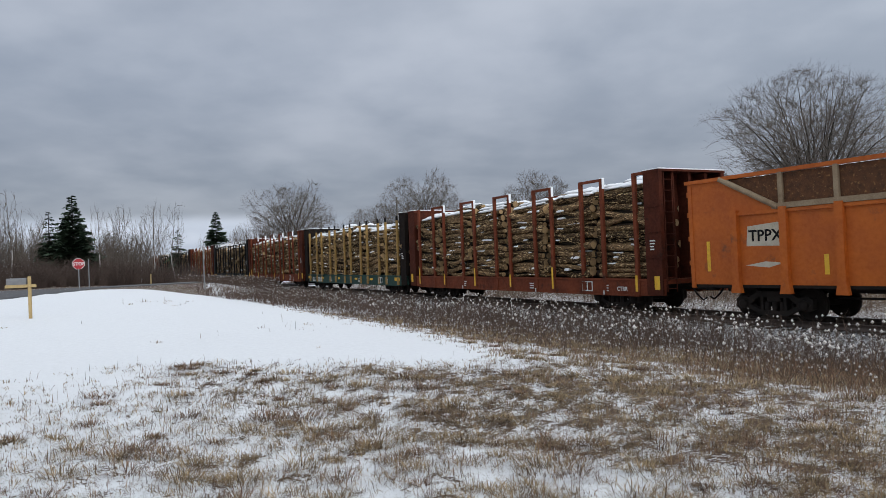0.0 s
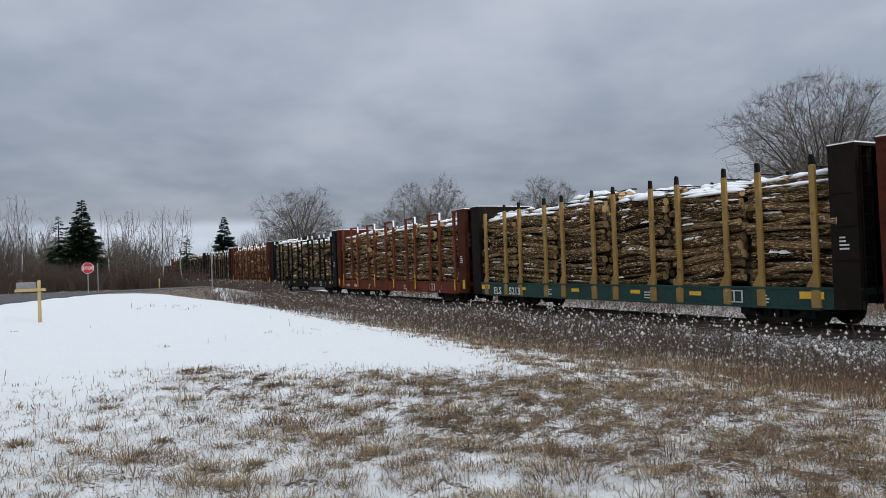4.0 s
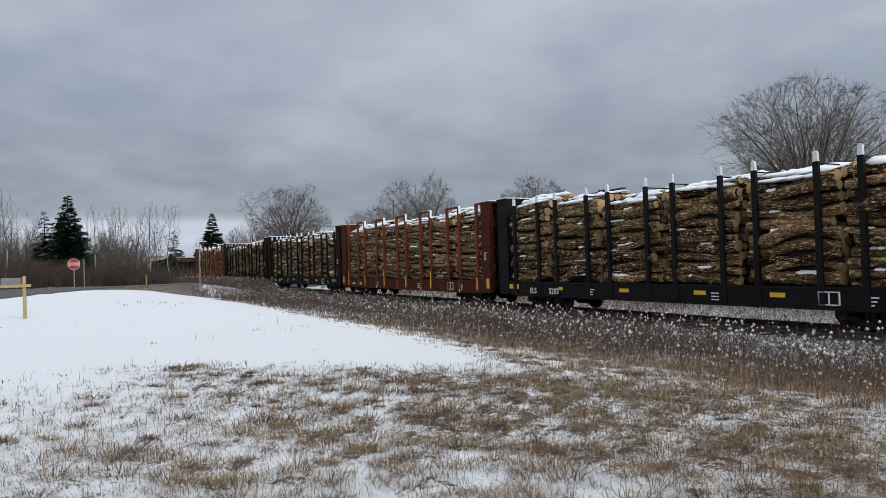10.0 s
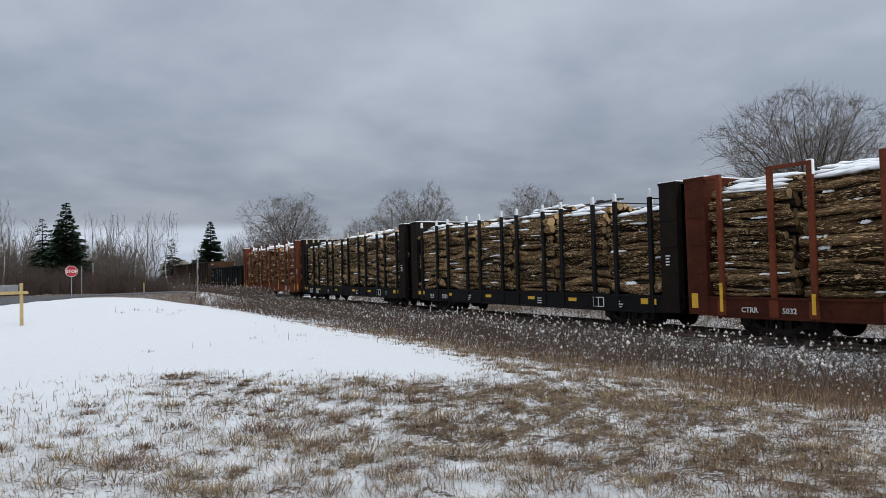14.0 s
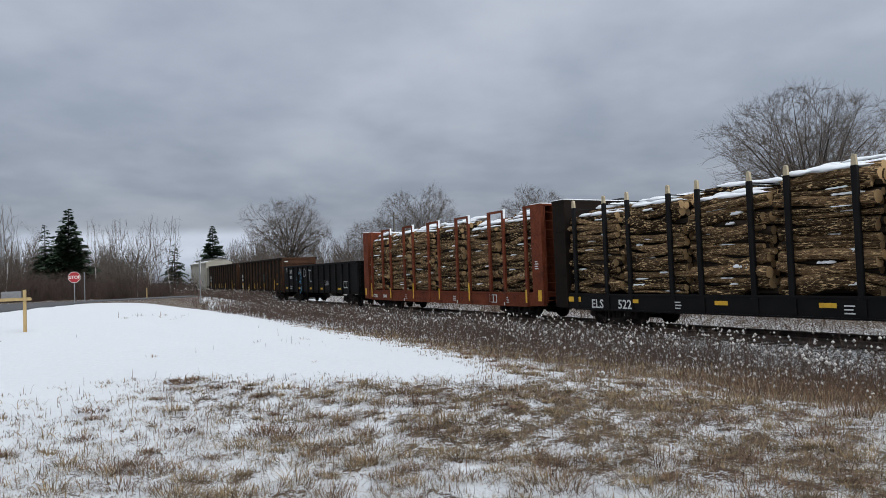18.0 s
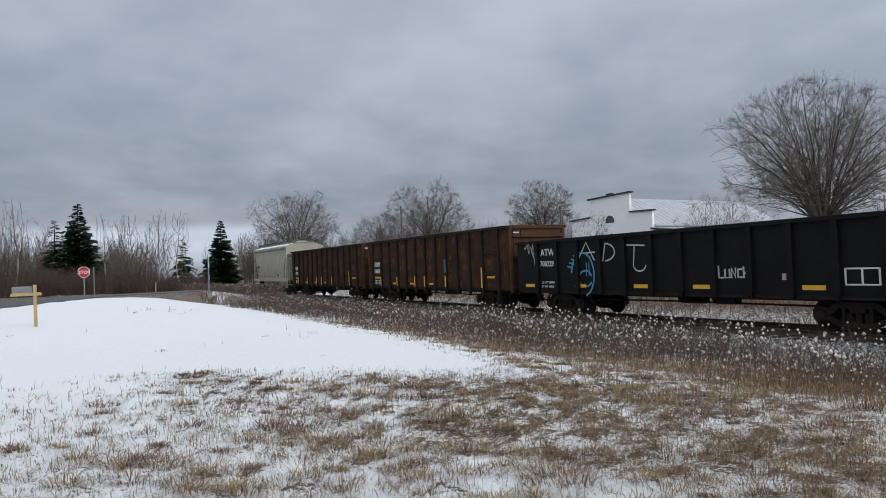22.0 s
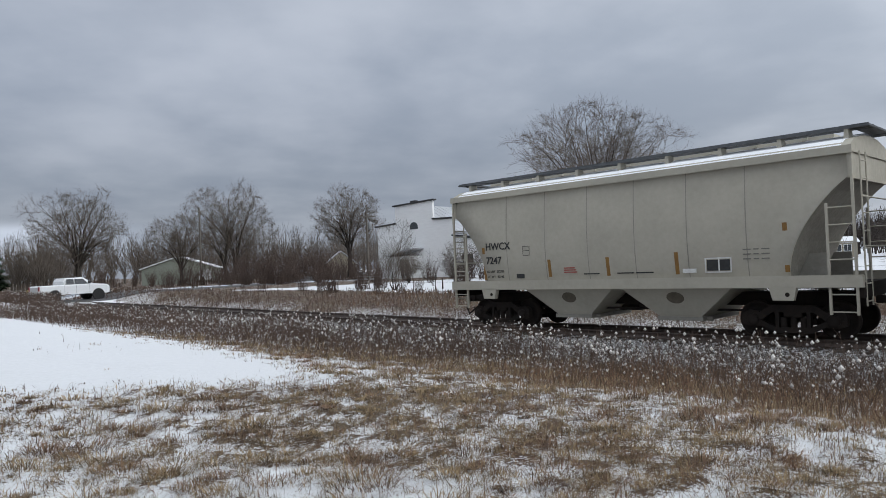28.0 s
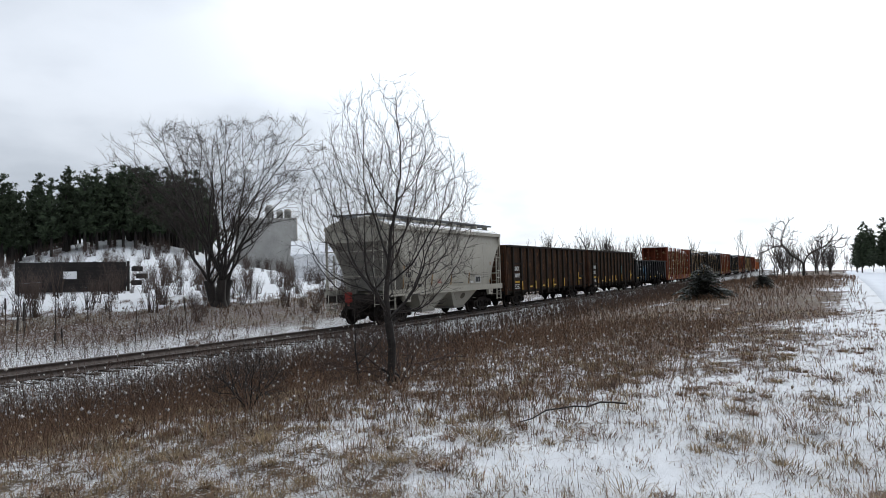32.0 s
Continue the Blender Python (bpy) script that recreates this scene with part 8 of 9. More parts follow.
def small_houses():
    def house(label, az, d, L, W, e, r, turn, wall, roof, wins, name="house"):
        x, y = polar(az, d)
        o = gable_house(name, label, pose(x, y, gz(x, y), 0, 0, az + turn), L, W, e, r, wall, roof, cat="house")
        for wx, wz, ww, wh in wins:
            window_in(o, wx, wz, ww, wh, -W / 2)
        return o
    house("long tan mobile home under snow", -43.2, 130, 12.0, 5.0, 2.5, 3.3, 8, TAN_SIDING, SNOW, [(3.2, 1.1, 1.0, 1.0), (4.6, 1.1, 1.0, 1.0), (-2, 1.1, 0.8, 1.0)])
    house("low pale house under snow", -50.6, 128, 8.0, 5.0, 2.4, 3.3, 0, TAN_SIDING, SNOW, [(-2, 1.0, 1.1, 1.0), (1.5, 1.0, 0.9, 1.0)])
    o = house("grey-green garage with a snowy roof and a vehicle bay", 4.9, 115, 6.6, 10.4, 2.3, 4.0, 80, GREEN_SIDING, SNOW, [], "garage")
    house("small pale house with a steep roof among trees", -7.1, 114, 4.6, 4.6, 2.0, 3.8, 95, TAN_SIDING, METAL_ROOF, [])
    house("little cabin with a snowy gable", -79.6, 100, 5.0, 6.6, 2.0, 3.4, 95, WHITE_W, SNOW, [], "cabin")
    house("pale trailer beside the warehouse", -58.0, 92, 3.6, 2.4, 2.3, 2.6, 5, TAN_SIDING, SNOW, [(0, 1.0, 0.8, 0.8)], "trailer")
    house("white shed among the willows", -106.4, 70, 5.0, 4.0, 2.4, 3.6, 0, WHITE_W, SNOW, [], "shed")
    house("far white house behind the roadside trees", 31.6, 140, 9.0, 6.0, 2.6, 4.2, 20, WHITE_W, SNOW, [(0, 1.0, 1.0, 1.0)])


small_houses()


def storage_tank():
    x, y = polar(-102.2, 92)
    z = gz(x, y)
    o = thing("concrete_bin", "pale concrete storage bin with vents on its roof", "silo", pose(x, y, z, 0, 0, -102))
    b = MB()
    b.box(-3.7, 3.7, -3.7, 3.7, -1.0, 10.05 - z, bev=0.1)
    bd = part("body", b, CONCRETE, o)
    for k in range(6):
        r = MB()
        r.box(-3.66 + k * 1.4, -3.5 + k * 1.4, -3.78, -3.70, 0, 9.8 - z)
        part("pilaster", r, CONCRETE, bd)
    for xx, hh, w in ((0.4, 2.0, 0.5), (1.7, 1.3, 0.4), (2.7, 1.5, 0.45)):
        r = MB()
        r.lathe([(w, 10.0 - z), (w, 10.0 - z + hh * 0.7), (w * 1.25, 10.0 - z + hh * 0.75), (w * 0.6, 10.0 - z + hh)], 10, at=(xx, 0, 0))
        part("roof_vent", r, CONCRETE, o)


storage_tank()


def dark_tank():
    """A dark slatted fuel shelter by the track."""
    x, y = polar(-88.8, 47)
    z = gz(x, y)
    o = thing("lumber_rack", "low dark rack of old timbers with a pale sign", "timber rack", pose(x, y, z, 0, 0, -88.8))
    DK = mat("dark_weathered_timber", (0.017, 0.015, 0.014), (0.03, 0.026, 0.023), 3, 0.9, 0, 0.4, c3=(0.05, 0.036, 0.03), patch=0.64)
    for k in range(7):
        b = MB()
        b.box(-3.0, 2.6 + 0.1 * (k % 3), -0.5, 0.5, 0.02 + k * 0.25, 0.02 + k * 0.25 + 0.248, bev=0.02)
        part("timber", b, DK, o)
    for xx in (-3.08, -0.9, 0.9, 2.7):
        b = MB()
        b.box(xx - 0.08, xx + 0.08, -0.62, -0.5, -0.2, 1.80)
        part("post", b, DK, o)
    for xx, zz in ((3.2, 0.5), (3.5, 0.9), (3.25, 1.35)):
        b = MB()
        b.box(xx - 0.3, xx + 0.3, -0.4, 0.4, zz - 0.15, zz + 0.15, bev=0.04)
        part("block", b, DK, o)
    b = MB()
    b.box(-0.75, -0.05, -0.66, -0.63, 0.78, 1.22)
    part("sign_panel", b, WHITE_W, o, "blank pale panel")


dark_tank()


# ---- signs, posts, poles ----
GALV = mat("galvanised_post", (0.30, 0.31, 0.32), (0.22, 0.23, 0.24), 6, 0.5, 0.6, 0.1)
PINE_POST = mat("new_pine_post", (0.46, 0.34, 0.16), (0.36, 0.25, 0.11), 5, 0.8, 0, 0.2, stretch=(3, 3, 0.5))
POLE_W = mat("grey_pole_wood", (0.16, 0.14, 0.12), (0.10, 0.09, 0.08), 4, 0.9, 0, 0.3, stretch=(4, 4, 0.4))
RED_S = mat("stop_red", (0.42, 0.02, 0.03), (0.36, 0.02, 0.025), 4, 0.45, 0, 0)


def stop_sign():
    x, y = polar(27.4, 55)
    o = thing("stop_sign", "red octagonal stop sign on a steel post", "stop sign", pose(x, y, gz(x, y), 0, 0, 24))
    b = MB()
    b.prism([(-0.03, -0.02), (0.03, -0.02), (0.03, 0.02), (-0.03, 0.02)], "z", -0.3, 2.0)
    part("post", b, GALV, o)
    zc, r = 1.82, 0.405

    def octo(rr):
        return [(rr * math.cos(radians(22.5 + 45 * k)), zc + rr * math.sin(radians(22.5 + 45 * k))) for k in range(8)]
    b = MB()
    b.prism(octo(r), "y", -0.03, -0.022)
    pl = part("sign_plate", b, WHITE_P, o, "white sign border")
    b = MB()
    b.prism(octo(r * 0.93), "y", -0.036, -0.0305)
    part("sign_face", b, RED_S, pl, "red sign face")
    words("STOP", 0.30, WHITE_P, o, pose(-0.335, -0.04, zc - 0.105, 90), bold=0.008, label="white word STOP")
    x, y = polar(26.75, 57)
    o = thing("sign_post", "thin steel post of a sign seen edge on", "post", pose(x, y, gz(x, y)))
    b = MB()
    b.prism([(-0.03, -0.02), (0.03, -0.02), (0.03, 0.02), (-0.03, 0.02)], "z", -0.3, 2.2)
    part("post", b, GALV, o)


stop_sign()


def crossbuck():
    x, y = polar(18.8, 56.5)
    o = thing("crossing_post", "rail crossing post with a small sign seen edge on", "crossing sign", pose(x, y, gz(x, y), 0, 0, 106))
    b = MB()
    b.cyl((0, 0, -0.3), (0, 0, 3.15), 0.05, 0.045, n=8)
    part("post", b, GALV, o)
    for s_ in (-1, 1):
        b = MB()
        b.box(-0.6, 0.6, -0.06, -0.045 - 0.004 * s_, -0.11, 0.11, m=Matrix.Translation((0, -0.005 * s_, 2.75)) @ Matrix.Rotation(radians(45 * s_), 4, "Y"))
        part("crossbuck_board", b, WHITE_P, o, "white crossbuck board")
    b = MB()
    b.prism([(-0.3, 1.75), (0.3, 1.75), (0, 1.25)], "y", -0.065, -0.052)
    part("yield_plate", b, mat("yield_red_white", (0.5, 0.1, 0.1), (0.7, 0.65, 0.62), 7, 0.5, 0, 0), o, "red and white yield plate")
    for az, d, h in ((15.2, 71, 1.1), (22.6, 70, 1.2)):
        x, y = polar(az, d)
        t = thing("marker_post", "short pale roadside marker post", "post", pose(x, y, gz(x, y)))
        b = MB()
        b.box(-0.05, 0.05, -0.02, 0.02, -0.2, h)
        part("post", b, PINE_POST, t)


crossbuck()


def mailbox():
    x, y = polar(30.5, 24)
    o = thing("mailbox", "new pine mailbox post with an empty board", "mailbox", pose(x, y, gz(x, y), 0, 0, 20))
    z = 2.04 - gz(x, y)
    b = MB()
    b.box(-0.042, 0.042, -0.042, 0.042, -0.3, z, bev=0.006)
    part("post", b, PINE_POST, o)
    b = MB()
    b.box(-0.62, 0.17, -0.075, -0.05, z - 0.32, z - 0.25)
    b.box(-0.62, 0.17, 0.05, 0.075, z - 0.32, z - 0.25)
    b.box(-0.60, 0.15, -0.08, 0.08, z - 0.25, z - 0.23)
    part("arm", b, PINE_POST, o)
    b = MB()
    pf = [(-0.085, 0), (0.085, 0), (0.085, 0.11)] + [(0.085 * math.cos(a), 0.11 + 0.085 * math.sin(a)) for a in np.linspace(0.3, math.pi - 0.3, 6)] + [(-0.085, 0.11)]
    b.prism([(p[0], p[1] + z - 0.23) for p in pf], "x", -0.58, -0.07)
    part("box", b, mat("faded_grey_box", (0.13, 0.13, 0.14), (0.2, 0.2, 0.2), 6, 0.6, 0.2, 0.1), o, "small grey mailbox")


mailbox()


def utility_pole(az, d, h, turn, arm=True, transformer=False):
    x, y = polar(az, d)
    o = thing("utility_pole", "grey wooden utility pole", "utility pole", pose(x, y, gz(x, y), 0, 0, turn), "utility poles")
    b = MB()
    b.cyl((0, 0, -0.4), (0, 0, h), 0.15, 0.10, n=10)
    part("pole", b, POLE_W, o)
    if arm:
        b = MB()
        b.box(-1.1, 1.1, -0.16, -0.06, h - 0.6, h - 0.48)
        a = part("crossarm", b, POLE_W, o)
        for xx in (-1.0, -0.4, 0.4, 1.0):
            i = MB()
            i.lathe([(0.03, h - 0.48), (0.05, h - 0.42), (0.02, h - 0.38), (0.045, h - 0.33), (0.02, h - 0.3)], 8, at=(xx, -0.11, 0))
            part("insulator", i, GALV, a)
    if transformer:
        b = MB()
        b.lathe([(0.2, h - 2.0), (0.24, h - 1.95), (0.24, h - 1.2), (0.15, h - 1.1)], 10, at=(0.38, 0, 0))
        part("transformer", b, GALV, o)
    return o


utility_pole(3.57, 100, 10.3, 60)
utility_pole(-9.35, 78, 7.6, 20, True, True)
utility_pole(-32.0, 112, 8.4, 20)
utility_pole(-35.2, 120, 8.6, 20)
utility_pole(-38.2, 118, 8.2, 20)


def fence():
    o = thing("wire_fence", "sagging wire fence on thin steel posts", "fence")
    pts = []
    for k in range(26):
        s = -38 + k * 2.4
        x, y = (float(v) for v in on_line(s, -13.5 - 1.0 * math.sin(s * 0.1)))
        z = gz(x, y)
        b = MB()
        b.cyl((x, y, z - 0.1), (x + 0.03 * math.sin(k * 2.1), y, z + 1.15 + 0.1 * math.sin(k * 3.3)), 0.022, n=5)
        part("post", b, STEEL_DK, o)
        pts.append((x, y, z))
    for h in (0.55, 1.0):
        b = MB()
        b.tube([(x, y, z + h) for x, y, z in pts], 0.006, n=3)
        part("wire", b, GALV, o)


fence()


def fallen_branch():
    p0, p1 = polar(-122.0, 8.0), polar(-130.5, 8.7)
    o = thing("fallen_branch", "bent dead branch lying in the snow", "branch")
    b = MB()
    n = 9
    prev = None
    for k in range(n):
        f = k / (n - 1)
        px, py = p0[0] + (p1[0] - p0[0]) * f, p0[1] + (p1[1] - p0[1]) * f
        q = (px, py, gz(px, py) + 0.03 + 0.14 * math.sin(f * 2.6))
        if prev:
            b.cyl(prev, q, 0.006 + 0.006 * f, n=5)
        prev = q
    part("branch", b, BARK_D, o)


fallen_branch()


# ---- vehicles ----
CAR_WHITE = mat("white_car_paint", (0.72, 0.73, 0.74), (0.66, 0.67, 0.68), 1.0, 0.25, 0, 0.02)
TYRE = mat("tyre_rubber", (0.018, 0.018, 0.019), (0.03, 0.03, 0.03), 8, 0.85, 0, 0.2)
ALLOY = mat("alloy_rim", (0.14, 0.14, 0.145), (0.10, 0.10, 0.10), 8, 0.4, 0.8, 0)
LAMP_R = mat("red_lamp", (0.30, 0.02, 0.02), (0.22, 0.02, 0.02), 8, 0.3, 0, 0)
LAMP_W = mat("clear_lamp", (0.55, 0.57, 0.58), (0.45, 0.47, 0.48), 8, 0.2, 0, 0)


def loft(sections):
    """A body through cross sections: rows of (x, [(y, z), ...]) with equal counts."""
    b = MB()
    n = len(sections[0][1])
    vs = [(x, p[0], p[1]) for x, pr in sections for p in pr]
    fs = [(i * n + k, i * n + (k + 1) % n, i * n + n + (k + 1) % n, i * n + n + k) for i in range(len(sections) - 1) for k in range(n)]
    fs += [tuple(range(n - 1, -1, -1)), tuple(range((len(sections) - 1) * n, len(sections) * n))]
    b.add(vs, fs)
    return b


def wheels(o, xs, hw, r, w=0.24):
    for x in xs:
        for sg in (-1, 1):
            b = MB()
            b.lathe([(r * 0.62, -w / 2), (r * 0.94, -w / 2), (r, -w / 2 + 0.04), (r, w / 2 - 0.04), (r * 0.94, w / 2), (r * 0.62, w / 2)], 18, axis="y")
            t = part("wheel", b, TYRE, o, "black tyre", pose(x, sg * (hw - w / 2), r))
            b = MB()
            b.lathe([(0.04, -w * 0.46), (r * 0.6, -w * 0.42), (r * 0.62, 0), (r * 0.6, w * 0.42), (0.04, w * 0.46)], 12, axis="y")
            for k in range(6):
                a = k * math.pi / 3
                b.box(-0.03, 0.03, -w * 0.5, w * 0.5, 0.05, r * 0.58, m=Matrix.Rotation(a, 4, "Y"))
            part("rim", b, ALLOY, t, "dark alloy rim")


DRIVES = {}


def pickup():
    o = thing("pickup_truck", "white crew-cab pickup truck driving over the crossing", "pickup truck")
    DRIVES["pickup"] = o

    def sec(hw, z0, z1, cut=0.08):
        return [(-hw, z0), (hw, z0), (hw, z1 - cut), (hw - cut, z1), (-hw + cut, z1), (-hw, z1 - cut)]
    b = loft([(-2.9, sec(0.92, 0.62, 1.22)), (-2.75, sec(1.0, 0.55, 1.32)), (-1.0, sec(1.0, 0.55, 1.34)), (1.25, sec(1.0, 0.55, 1.36)), (1.5, sec(1.0, 0.55, 1.36)), (2.6, sec(1.0, 0.52, 1.28)), (2.88, sec(0.9, 0.58, 1.12))])
    bd = part("body", b, CAR_WHITE, o, "white painted body and bed")
    b = MB()
    b.box(-2.7, -1.05, -0.82, 0.82, 1.325, 1.332)
    part("bed_liner", b, DARK_TRIM, o)
    b = loft([(-1.0, sec(0.94, 1.3, 1.62, 0.1)), (-0.82, sec(0.80, 1.3, 1.88, 0.1)), (0.55, sec(0.80, 1.3, 1.92, 0.12)), (0.75, sec(0.82, 1.3, 1.86, 0.1)), (1.42, sec(0.94, 1.3, 1.40, 0.04))])
    cb = part("cab", b, CAR_WHITE, o)
    for sg in (-1, 1):
        for x0, x1, t0, t1 in ((-0.78, -0.16, -0.70, -0.16), (-0.06, 0.98, -0.06, 0.62)):
            b = MB()
            y0, y1 = sg * 0.945, sg * 0.835
            b.add([(x0, y0, 1.40), (x1, y0, 1.40), (t1, y1, 1.80), (t0, y1, 1.80), (x0, y0 - sg * 0.05, 1.40), (x1, y0 - sg * 0.05, 1.40), (t1, y1 - sg * 0.05, 1.80), (t0, y1 - sg * 0.05, 1.80)],
                  [(0, 1, 2, 3), (7, 6, 5, 4), (0, 4, 5, 1), (1, 5, 6, 2), (2, 6, 7, 3), (3, 7, 4, 0)])
            part("side_window", b, WINDOW, cb)
        for x in (-0.95, 0.0, 1.1):
            b = MB()
            b.box(x, x + 0.015, *sorted((sg * 1.001, sg * 1.004)), 0.62, 1.32)
            part("door_gap", b, DARK_TRIM, bd)
        for x in (-1.75, 1.85):
            b = MB()
            b.lathe([(0.30, sg * 0.96), (0.50, sg * 0.985), (0.53, sg * 1.012), (0.44, sg * 1.006)], 18, axis="y", at=(x, 0, 0.42))
            part("wheel_arch", b, TYRE, bd, "dark wheel arch")
        b = MB()
        b.box(0.95, 1.15, *sorted((sg * 1.0, sg * 1.2)), 1.38, 1.62, bev=0.03)
        part("mirror", b, DARK_TRIM, cb)
        b = MB()
        b.box(-2.93, -2.86, *sorted((sg * 0.72, sg * 0.93)), 0.9, 1.25)
        part("tail_lamp", b, LAMP_R, bd)
        b = MB()
        b.box(2.72, 2.9, *sorted((sg * 0.6, sg * 0.93)), 0.92, 1.08)
        part("head_lamp", b, LAMP_W, bd)
    b = MB()
    b.box(-3.02, -2.9, -0.95, 0.95, 0.52, 0.68, bev=0.03)
    b.box(2.86, 3.0, -0.95, 0.95, 0.48, 0.72, bev=0.03)
    part("bumper", b, ALLOY, o)
    b = MB()
    b.box(2.87, 2.91, -0.58, 0.58, 0.74, 1.10)
    part("grille", b, DARK_TRIM, o)
    wheels(o, (-1.75, 1.85), 1.0, 0.42, 0.28)


pickup()


def sedan():
    o = thing("sedan", "white sedan driving along the lane beyond the track", "car")
    DRIVES["sedan"] = o

    def sec(hw, z0, z1, cut=0.1):
        return [(-hw, z0), (hw, z0), (hw, z1 - cut), (hw - cut, z1), (-hw + cut, z1), (-hw, z1 - cut)]
    bd = part("body", loft([(-2.4, sec(0.78, 0.42, 0.86)), (-2.2, sec(0.88, 0.32, 0.96)), (-0.9, sec(0.9, 0.28, 1.0)), (1.0, sec(0.9, 0.28, 0.96)), (2.1, sec(0.88, 0.3, 0.82)), (2.42, sec(0.74, 0.4, 0.66))]), CAR_WHITE, o)
    cb = part("cabin", loft([(-1.75, sec(0.8, 0.9, 0.98, 0.03)), (-0.95, sec(0.66, 0.9, 1.38)), (0.15, sec(0.66, 0.9, 1.42)), (1.15, sec(0.8, 0.9, 0.97, 0.03))]), CAR_WHITE, o)
    for sg in (-1, 1):
        for x0, x1, t0, t1 in ((-1.25, -0.42, -0.9, -0.42), (-0.34, 0.72, -0.34, 0.14)):
            b = MB()
            y0, y1 = sg * 0.80, sg * 0.70
            b.add([(x0, y0, 0.99), (x1, y0, 0.99), (t1, y1, 1.32), (t0, y1, 1.32), (x0, y0 - sg * 0.05, 0.99), (x1, y0 - sg * 0.05, 0.99), (t1, y1 - sg * 0.05, 1.32), (t0, y1 - sg * 0.05, 1.32)],
                  [(0, 1, 2, 3), (7, 6, 5, 4), (0, 4, 5, 1), (1, 5, 6, 2), (2, 6, 7, 3), (3, 7, 4, 0)])
            part("side_window", b, WINDOW, cb)
        b = MB()
        b.box(2.2, 2.44, *sorted((sg * 0.5, sg * 0.76)), 0.6, 0.7)
        part("head_lamp", b, LAMP_W, bd)
        b = MB()
        b.box(-2.43, -2.3, *sorted((sg * 0.5, sg * 0.8)), 0.7, 0.84)
        part("tail_lamp", b, LAMP_R, bd)
    wheels(o, (-1.4, 1.45), 0.9, 0.32, 0.2)
    # a parked car and a van at the garage, and two cars by the houses
    for nm, lb, az, d, turn, paint, ln in (("van", "white van parked at the garage", 3.2, 111, 85, CAR_WHITE, 4.6), ("parked_car", "dark blue car parked by the houses", -38.4, 128, 20, mat("blue_car_paint", (0.02, 0.035, 0.11), (0.02, 0.03, 0.08), 2, 0.3, 0, 0), 4.4),
                                           ("parked_car", "dark car parked by the tan home", -40.0, 118, 10, mat("dark_car_paint", (0.025, 0.027, 0.04), (0.03, 0.03, 0.04), 2, 0.3, 0, 0), 4.4)):
        x, y = polar(az, d)
        t = thing(nm, lb, "van" if nm == "van" else "car", pose(x, y, gz(x, y), 0, 0, az + turn))
        k, hgt = ln / 4.8, 1.9 if nm == "van" else 1.42
        part("body", loft([(-2.4 * k, sec(0.78, 0.42, 0.86)), (-2.2 * k, sec(0.88, 0.32, 0.96)), (1.0 * k, sec(0.9, 0.28, 0.96)), (2.1 * k, sec(0.88, 0.3, 0.82)), (2.42 * k, sec(0.74, 0.4, 0.66))]), paint, t)
        part("cabin", loft([((-2.3 if nm == "van" else -1.75) * k, sec(0.82, 0.9, hgt * 0.8, 0.03)), (-0.95 * k, sec(0.7, 0.9, hgt)), (0.35 * k, sec(0.68, 0.9, hgt)), (1.25 * k, sec(0.8, 0.9, 0.97, 0.03))]), WINDOW if nm != "van" else paint, t)
        wheels(t, (-1.4 * k, 1.45 * k), 0.9, 0.32, 0.2)


sedan()


# ---- ties of the track ----
def ties():
    me = MB().box(-0.11, 0.11, -1.28, 1.28, -0.34, -0.175, bev=0.012).mesh("tie", [TIE_M])
    rng = random.Random(3)
    rest = MB()
    for k in range(-330, 331):
        s = k * 0.52
        x, y = (float(v) for v in on_line(s))
        x2, y2 = (float(v) for v in on_line(s + 0.4))
        h = math.degrees(math.atan2(y2 - y, x2 - x)) + rng.uniform(-1, 1)
        m = pose(x, y, float(rail_z(np.array(s))) + rng.uniform(-0.01, 0.005), 0, 0, h)
        if -60 < s < 70:
            part("tie", me, None, TRACK, "", m)
        else:
            rest.box(-0.11, 0.11, -1.28, 1.28, -0.34, -0.175, m=m)
    tagged(part("tie_rows", rest, TIE_M, TRACK), kind="stuff")


ties()


# ---- what moves ----
TRAVEL = [(0, 0.0), (1, 5.9), (2, 11.91), (3, 18.04), (4, 24.28), (5, 30.63), (6, 37.11), (7, 43.71), (8, 50.43), (9, 57.26), (10, 64.2), (11, 71.24), (12, 78.38), (13, 85.63), (14, 92.99), (15, 100.45), (16, 108.03),
          (17, 115.74), (18, 123.59), (19, 131.6), (20, 139.75), (21, 148.05), (22, 156.5), (23, 165.1), (24, 173.85), (25, 182.73), (26, 191.72), (27, 200.82), (28, 210.04), (29, 219.37), (30, 228.86), (31, 238.53), (32, 248.4)]


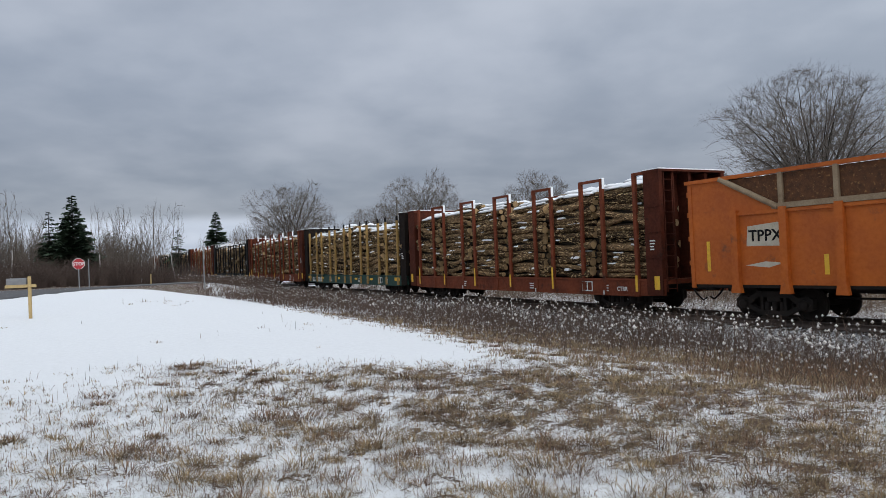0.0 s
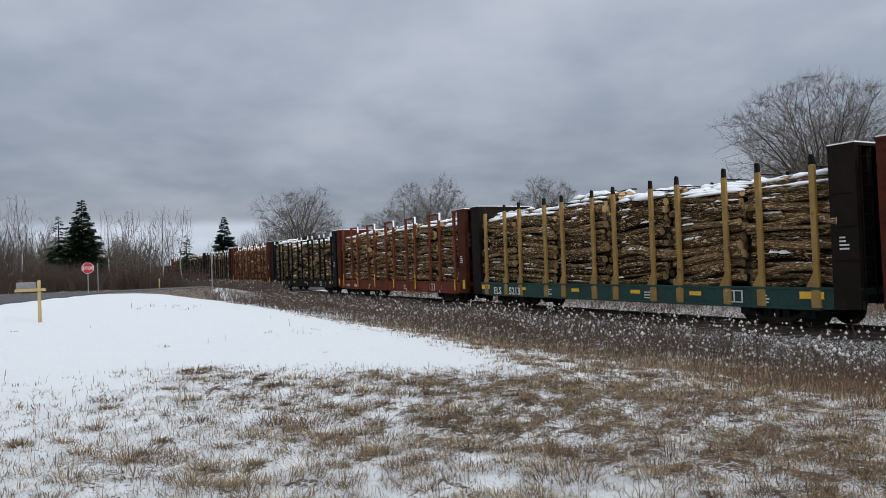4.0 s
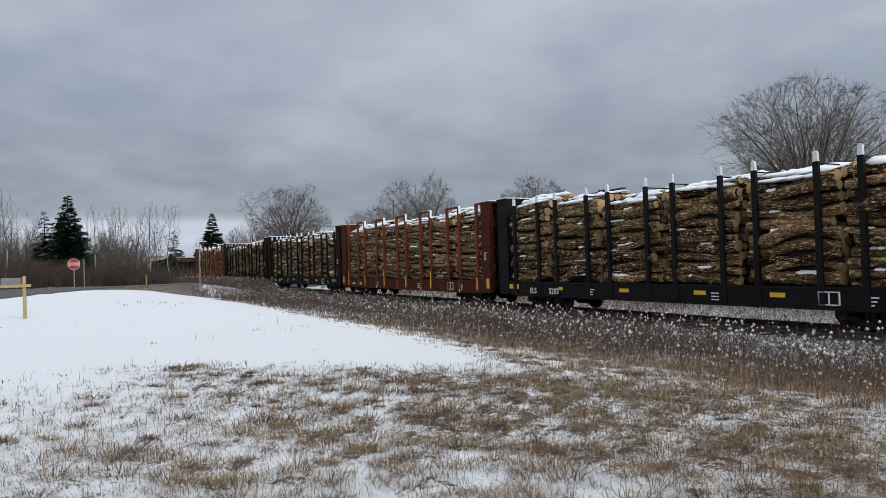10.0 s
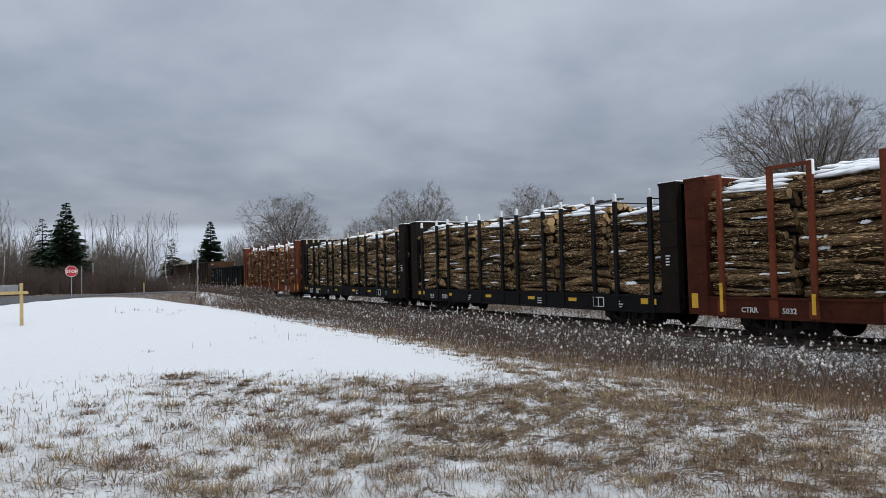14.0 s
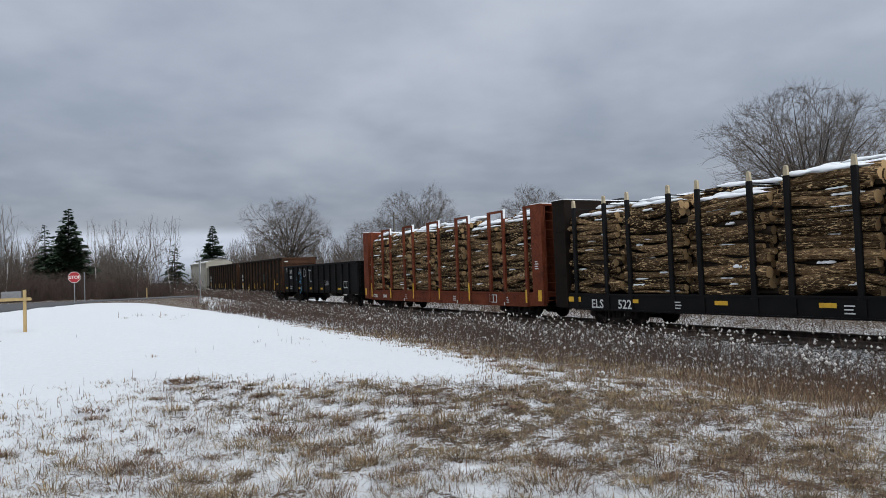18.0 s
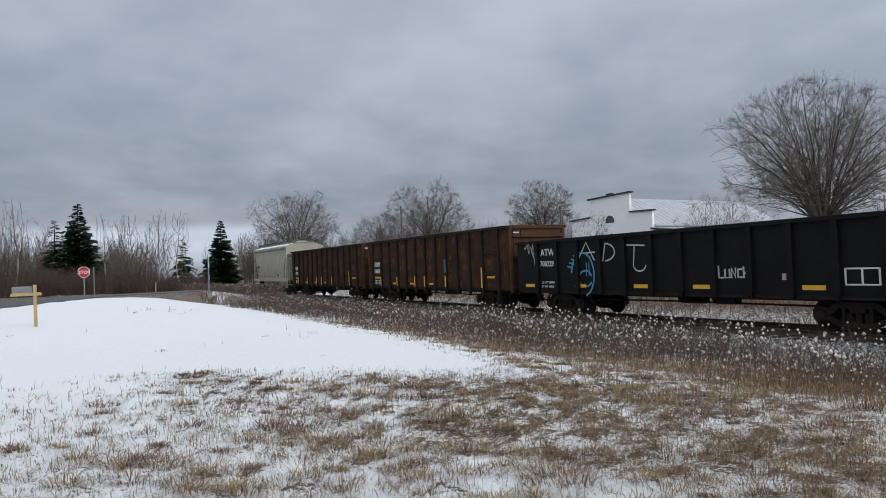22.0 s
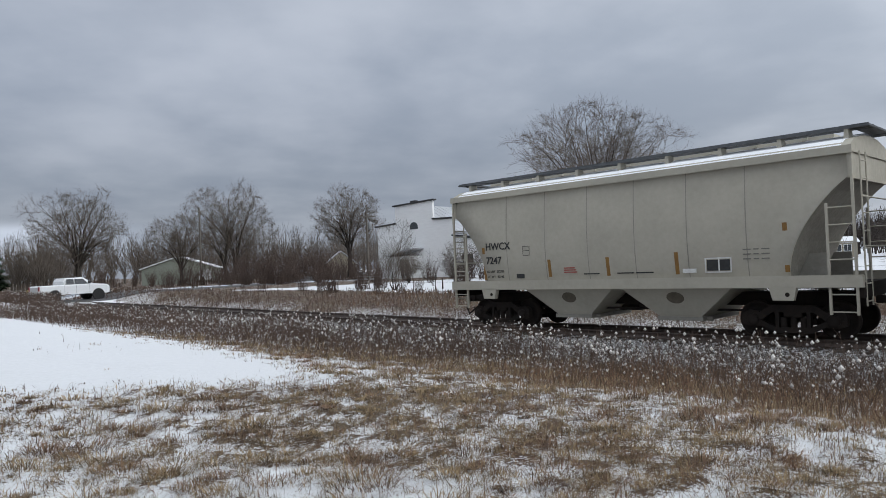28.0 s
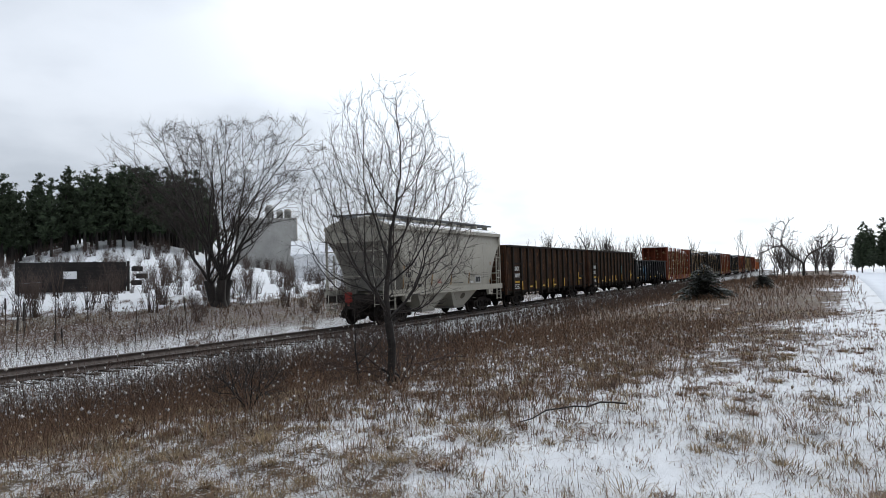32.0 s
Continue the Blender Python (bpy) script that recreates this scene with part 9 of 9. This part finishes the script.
def travelled(t):
    return float(np.interp(t, [a for a, _ in TRAVEL], [b for _, b in TRAVEL]))


def on_rail(s):
    x, y = on_line(s)
    return Vector((float(x), float(y), float(rail_z(np.array(float(s))))))


def motions():
    times = [k * 0.5 for k in range(65)]
    for car, s0, htr, sets in CAR_AT:
        rows = []
        for t in times:
            s = s0 + travelled(t)
            a, b = on_rail(s - htr), on_rail(s + htr)
            ax = (b - a).normalized()
            ay = Vector((0, 0, 1)).cross(ax).normalized()
            az = ax.cross(ay)
            m = Matrix((ax, ay, az)).transposed().to_4x4()
            m.translation = (a + b) / 2
            rows.append((t, m))
        walk(car, rows)
        ks = list(range(0, 480, 2)) + list(range(480, 961))
        for w, dx in sets:
            walk(w, [(k / FPS, Matrix.Translation((dx, 0, 0.44)) @ Matrix.Rotation(travelled(k / FPS) / 0.437, 4, "Y")) for k in ks])

    # the pickup rolls up to the crossing and over it; the sedan comes the other way
    run = [(0, 66), (21, 66), (23, 45), (24.5, 26.5), (25.5, 18.5), (26.5, 11.8), (27, 8.6), (27.5, 4.9), (28, 0.6), (29, -9), (30, -20), (32, -45)]
    rows = []
    for t, k in run:
        def at(j):
            x, y = -14.0 - 0.78 * j, 65.5 - 0.62 * j
            if j < -4:
                e = -4 - j
                x, y = -10.9 + 0.62 * e, 68.0 + 0.78 * e
            return Vector((x, y, gz(x, y) + 0.07))
        a, b = at(k + 1.75), at(k - 1.85)
        ax = (b - a).normalized()
        ay = Vector((0, 0, 1)).cross(ax).normalized()
        m = Matrix((ax, ay, ax.cross(ay))).transposed().to_4x4()
        m.translation = a + ax * 1.75
        rows.append((t, m))
    walk(DRIVES["pickup"], rows)
    rows = []
    for t, x in ((0, 60), (19, 60), (24.5, -5.0), (25.5, -8.6), (26.5, -12.2), (27, -14.2), (27.5, -16.6), (28, -19.2), (30, -30), (32, -42)):
        y = 86.5 - 0.114 * (x + 19)
        rows.append((t, pose(x, y, gz(x, y) + 0.06, 0, 0, 173.5)))
    walk(DRIVES["sedan"], rows)


motions()
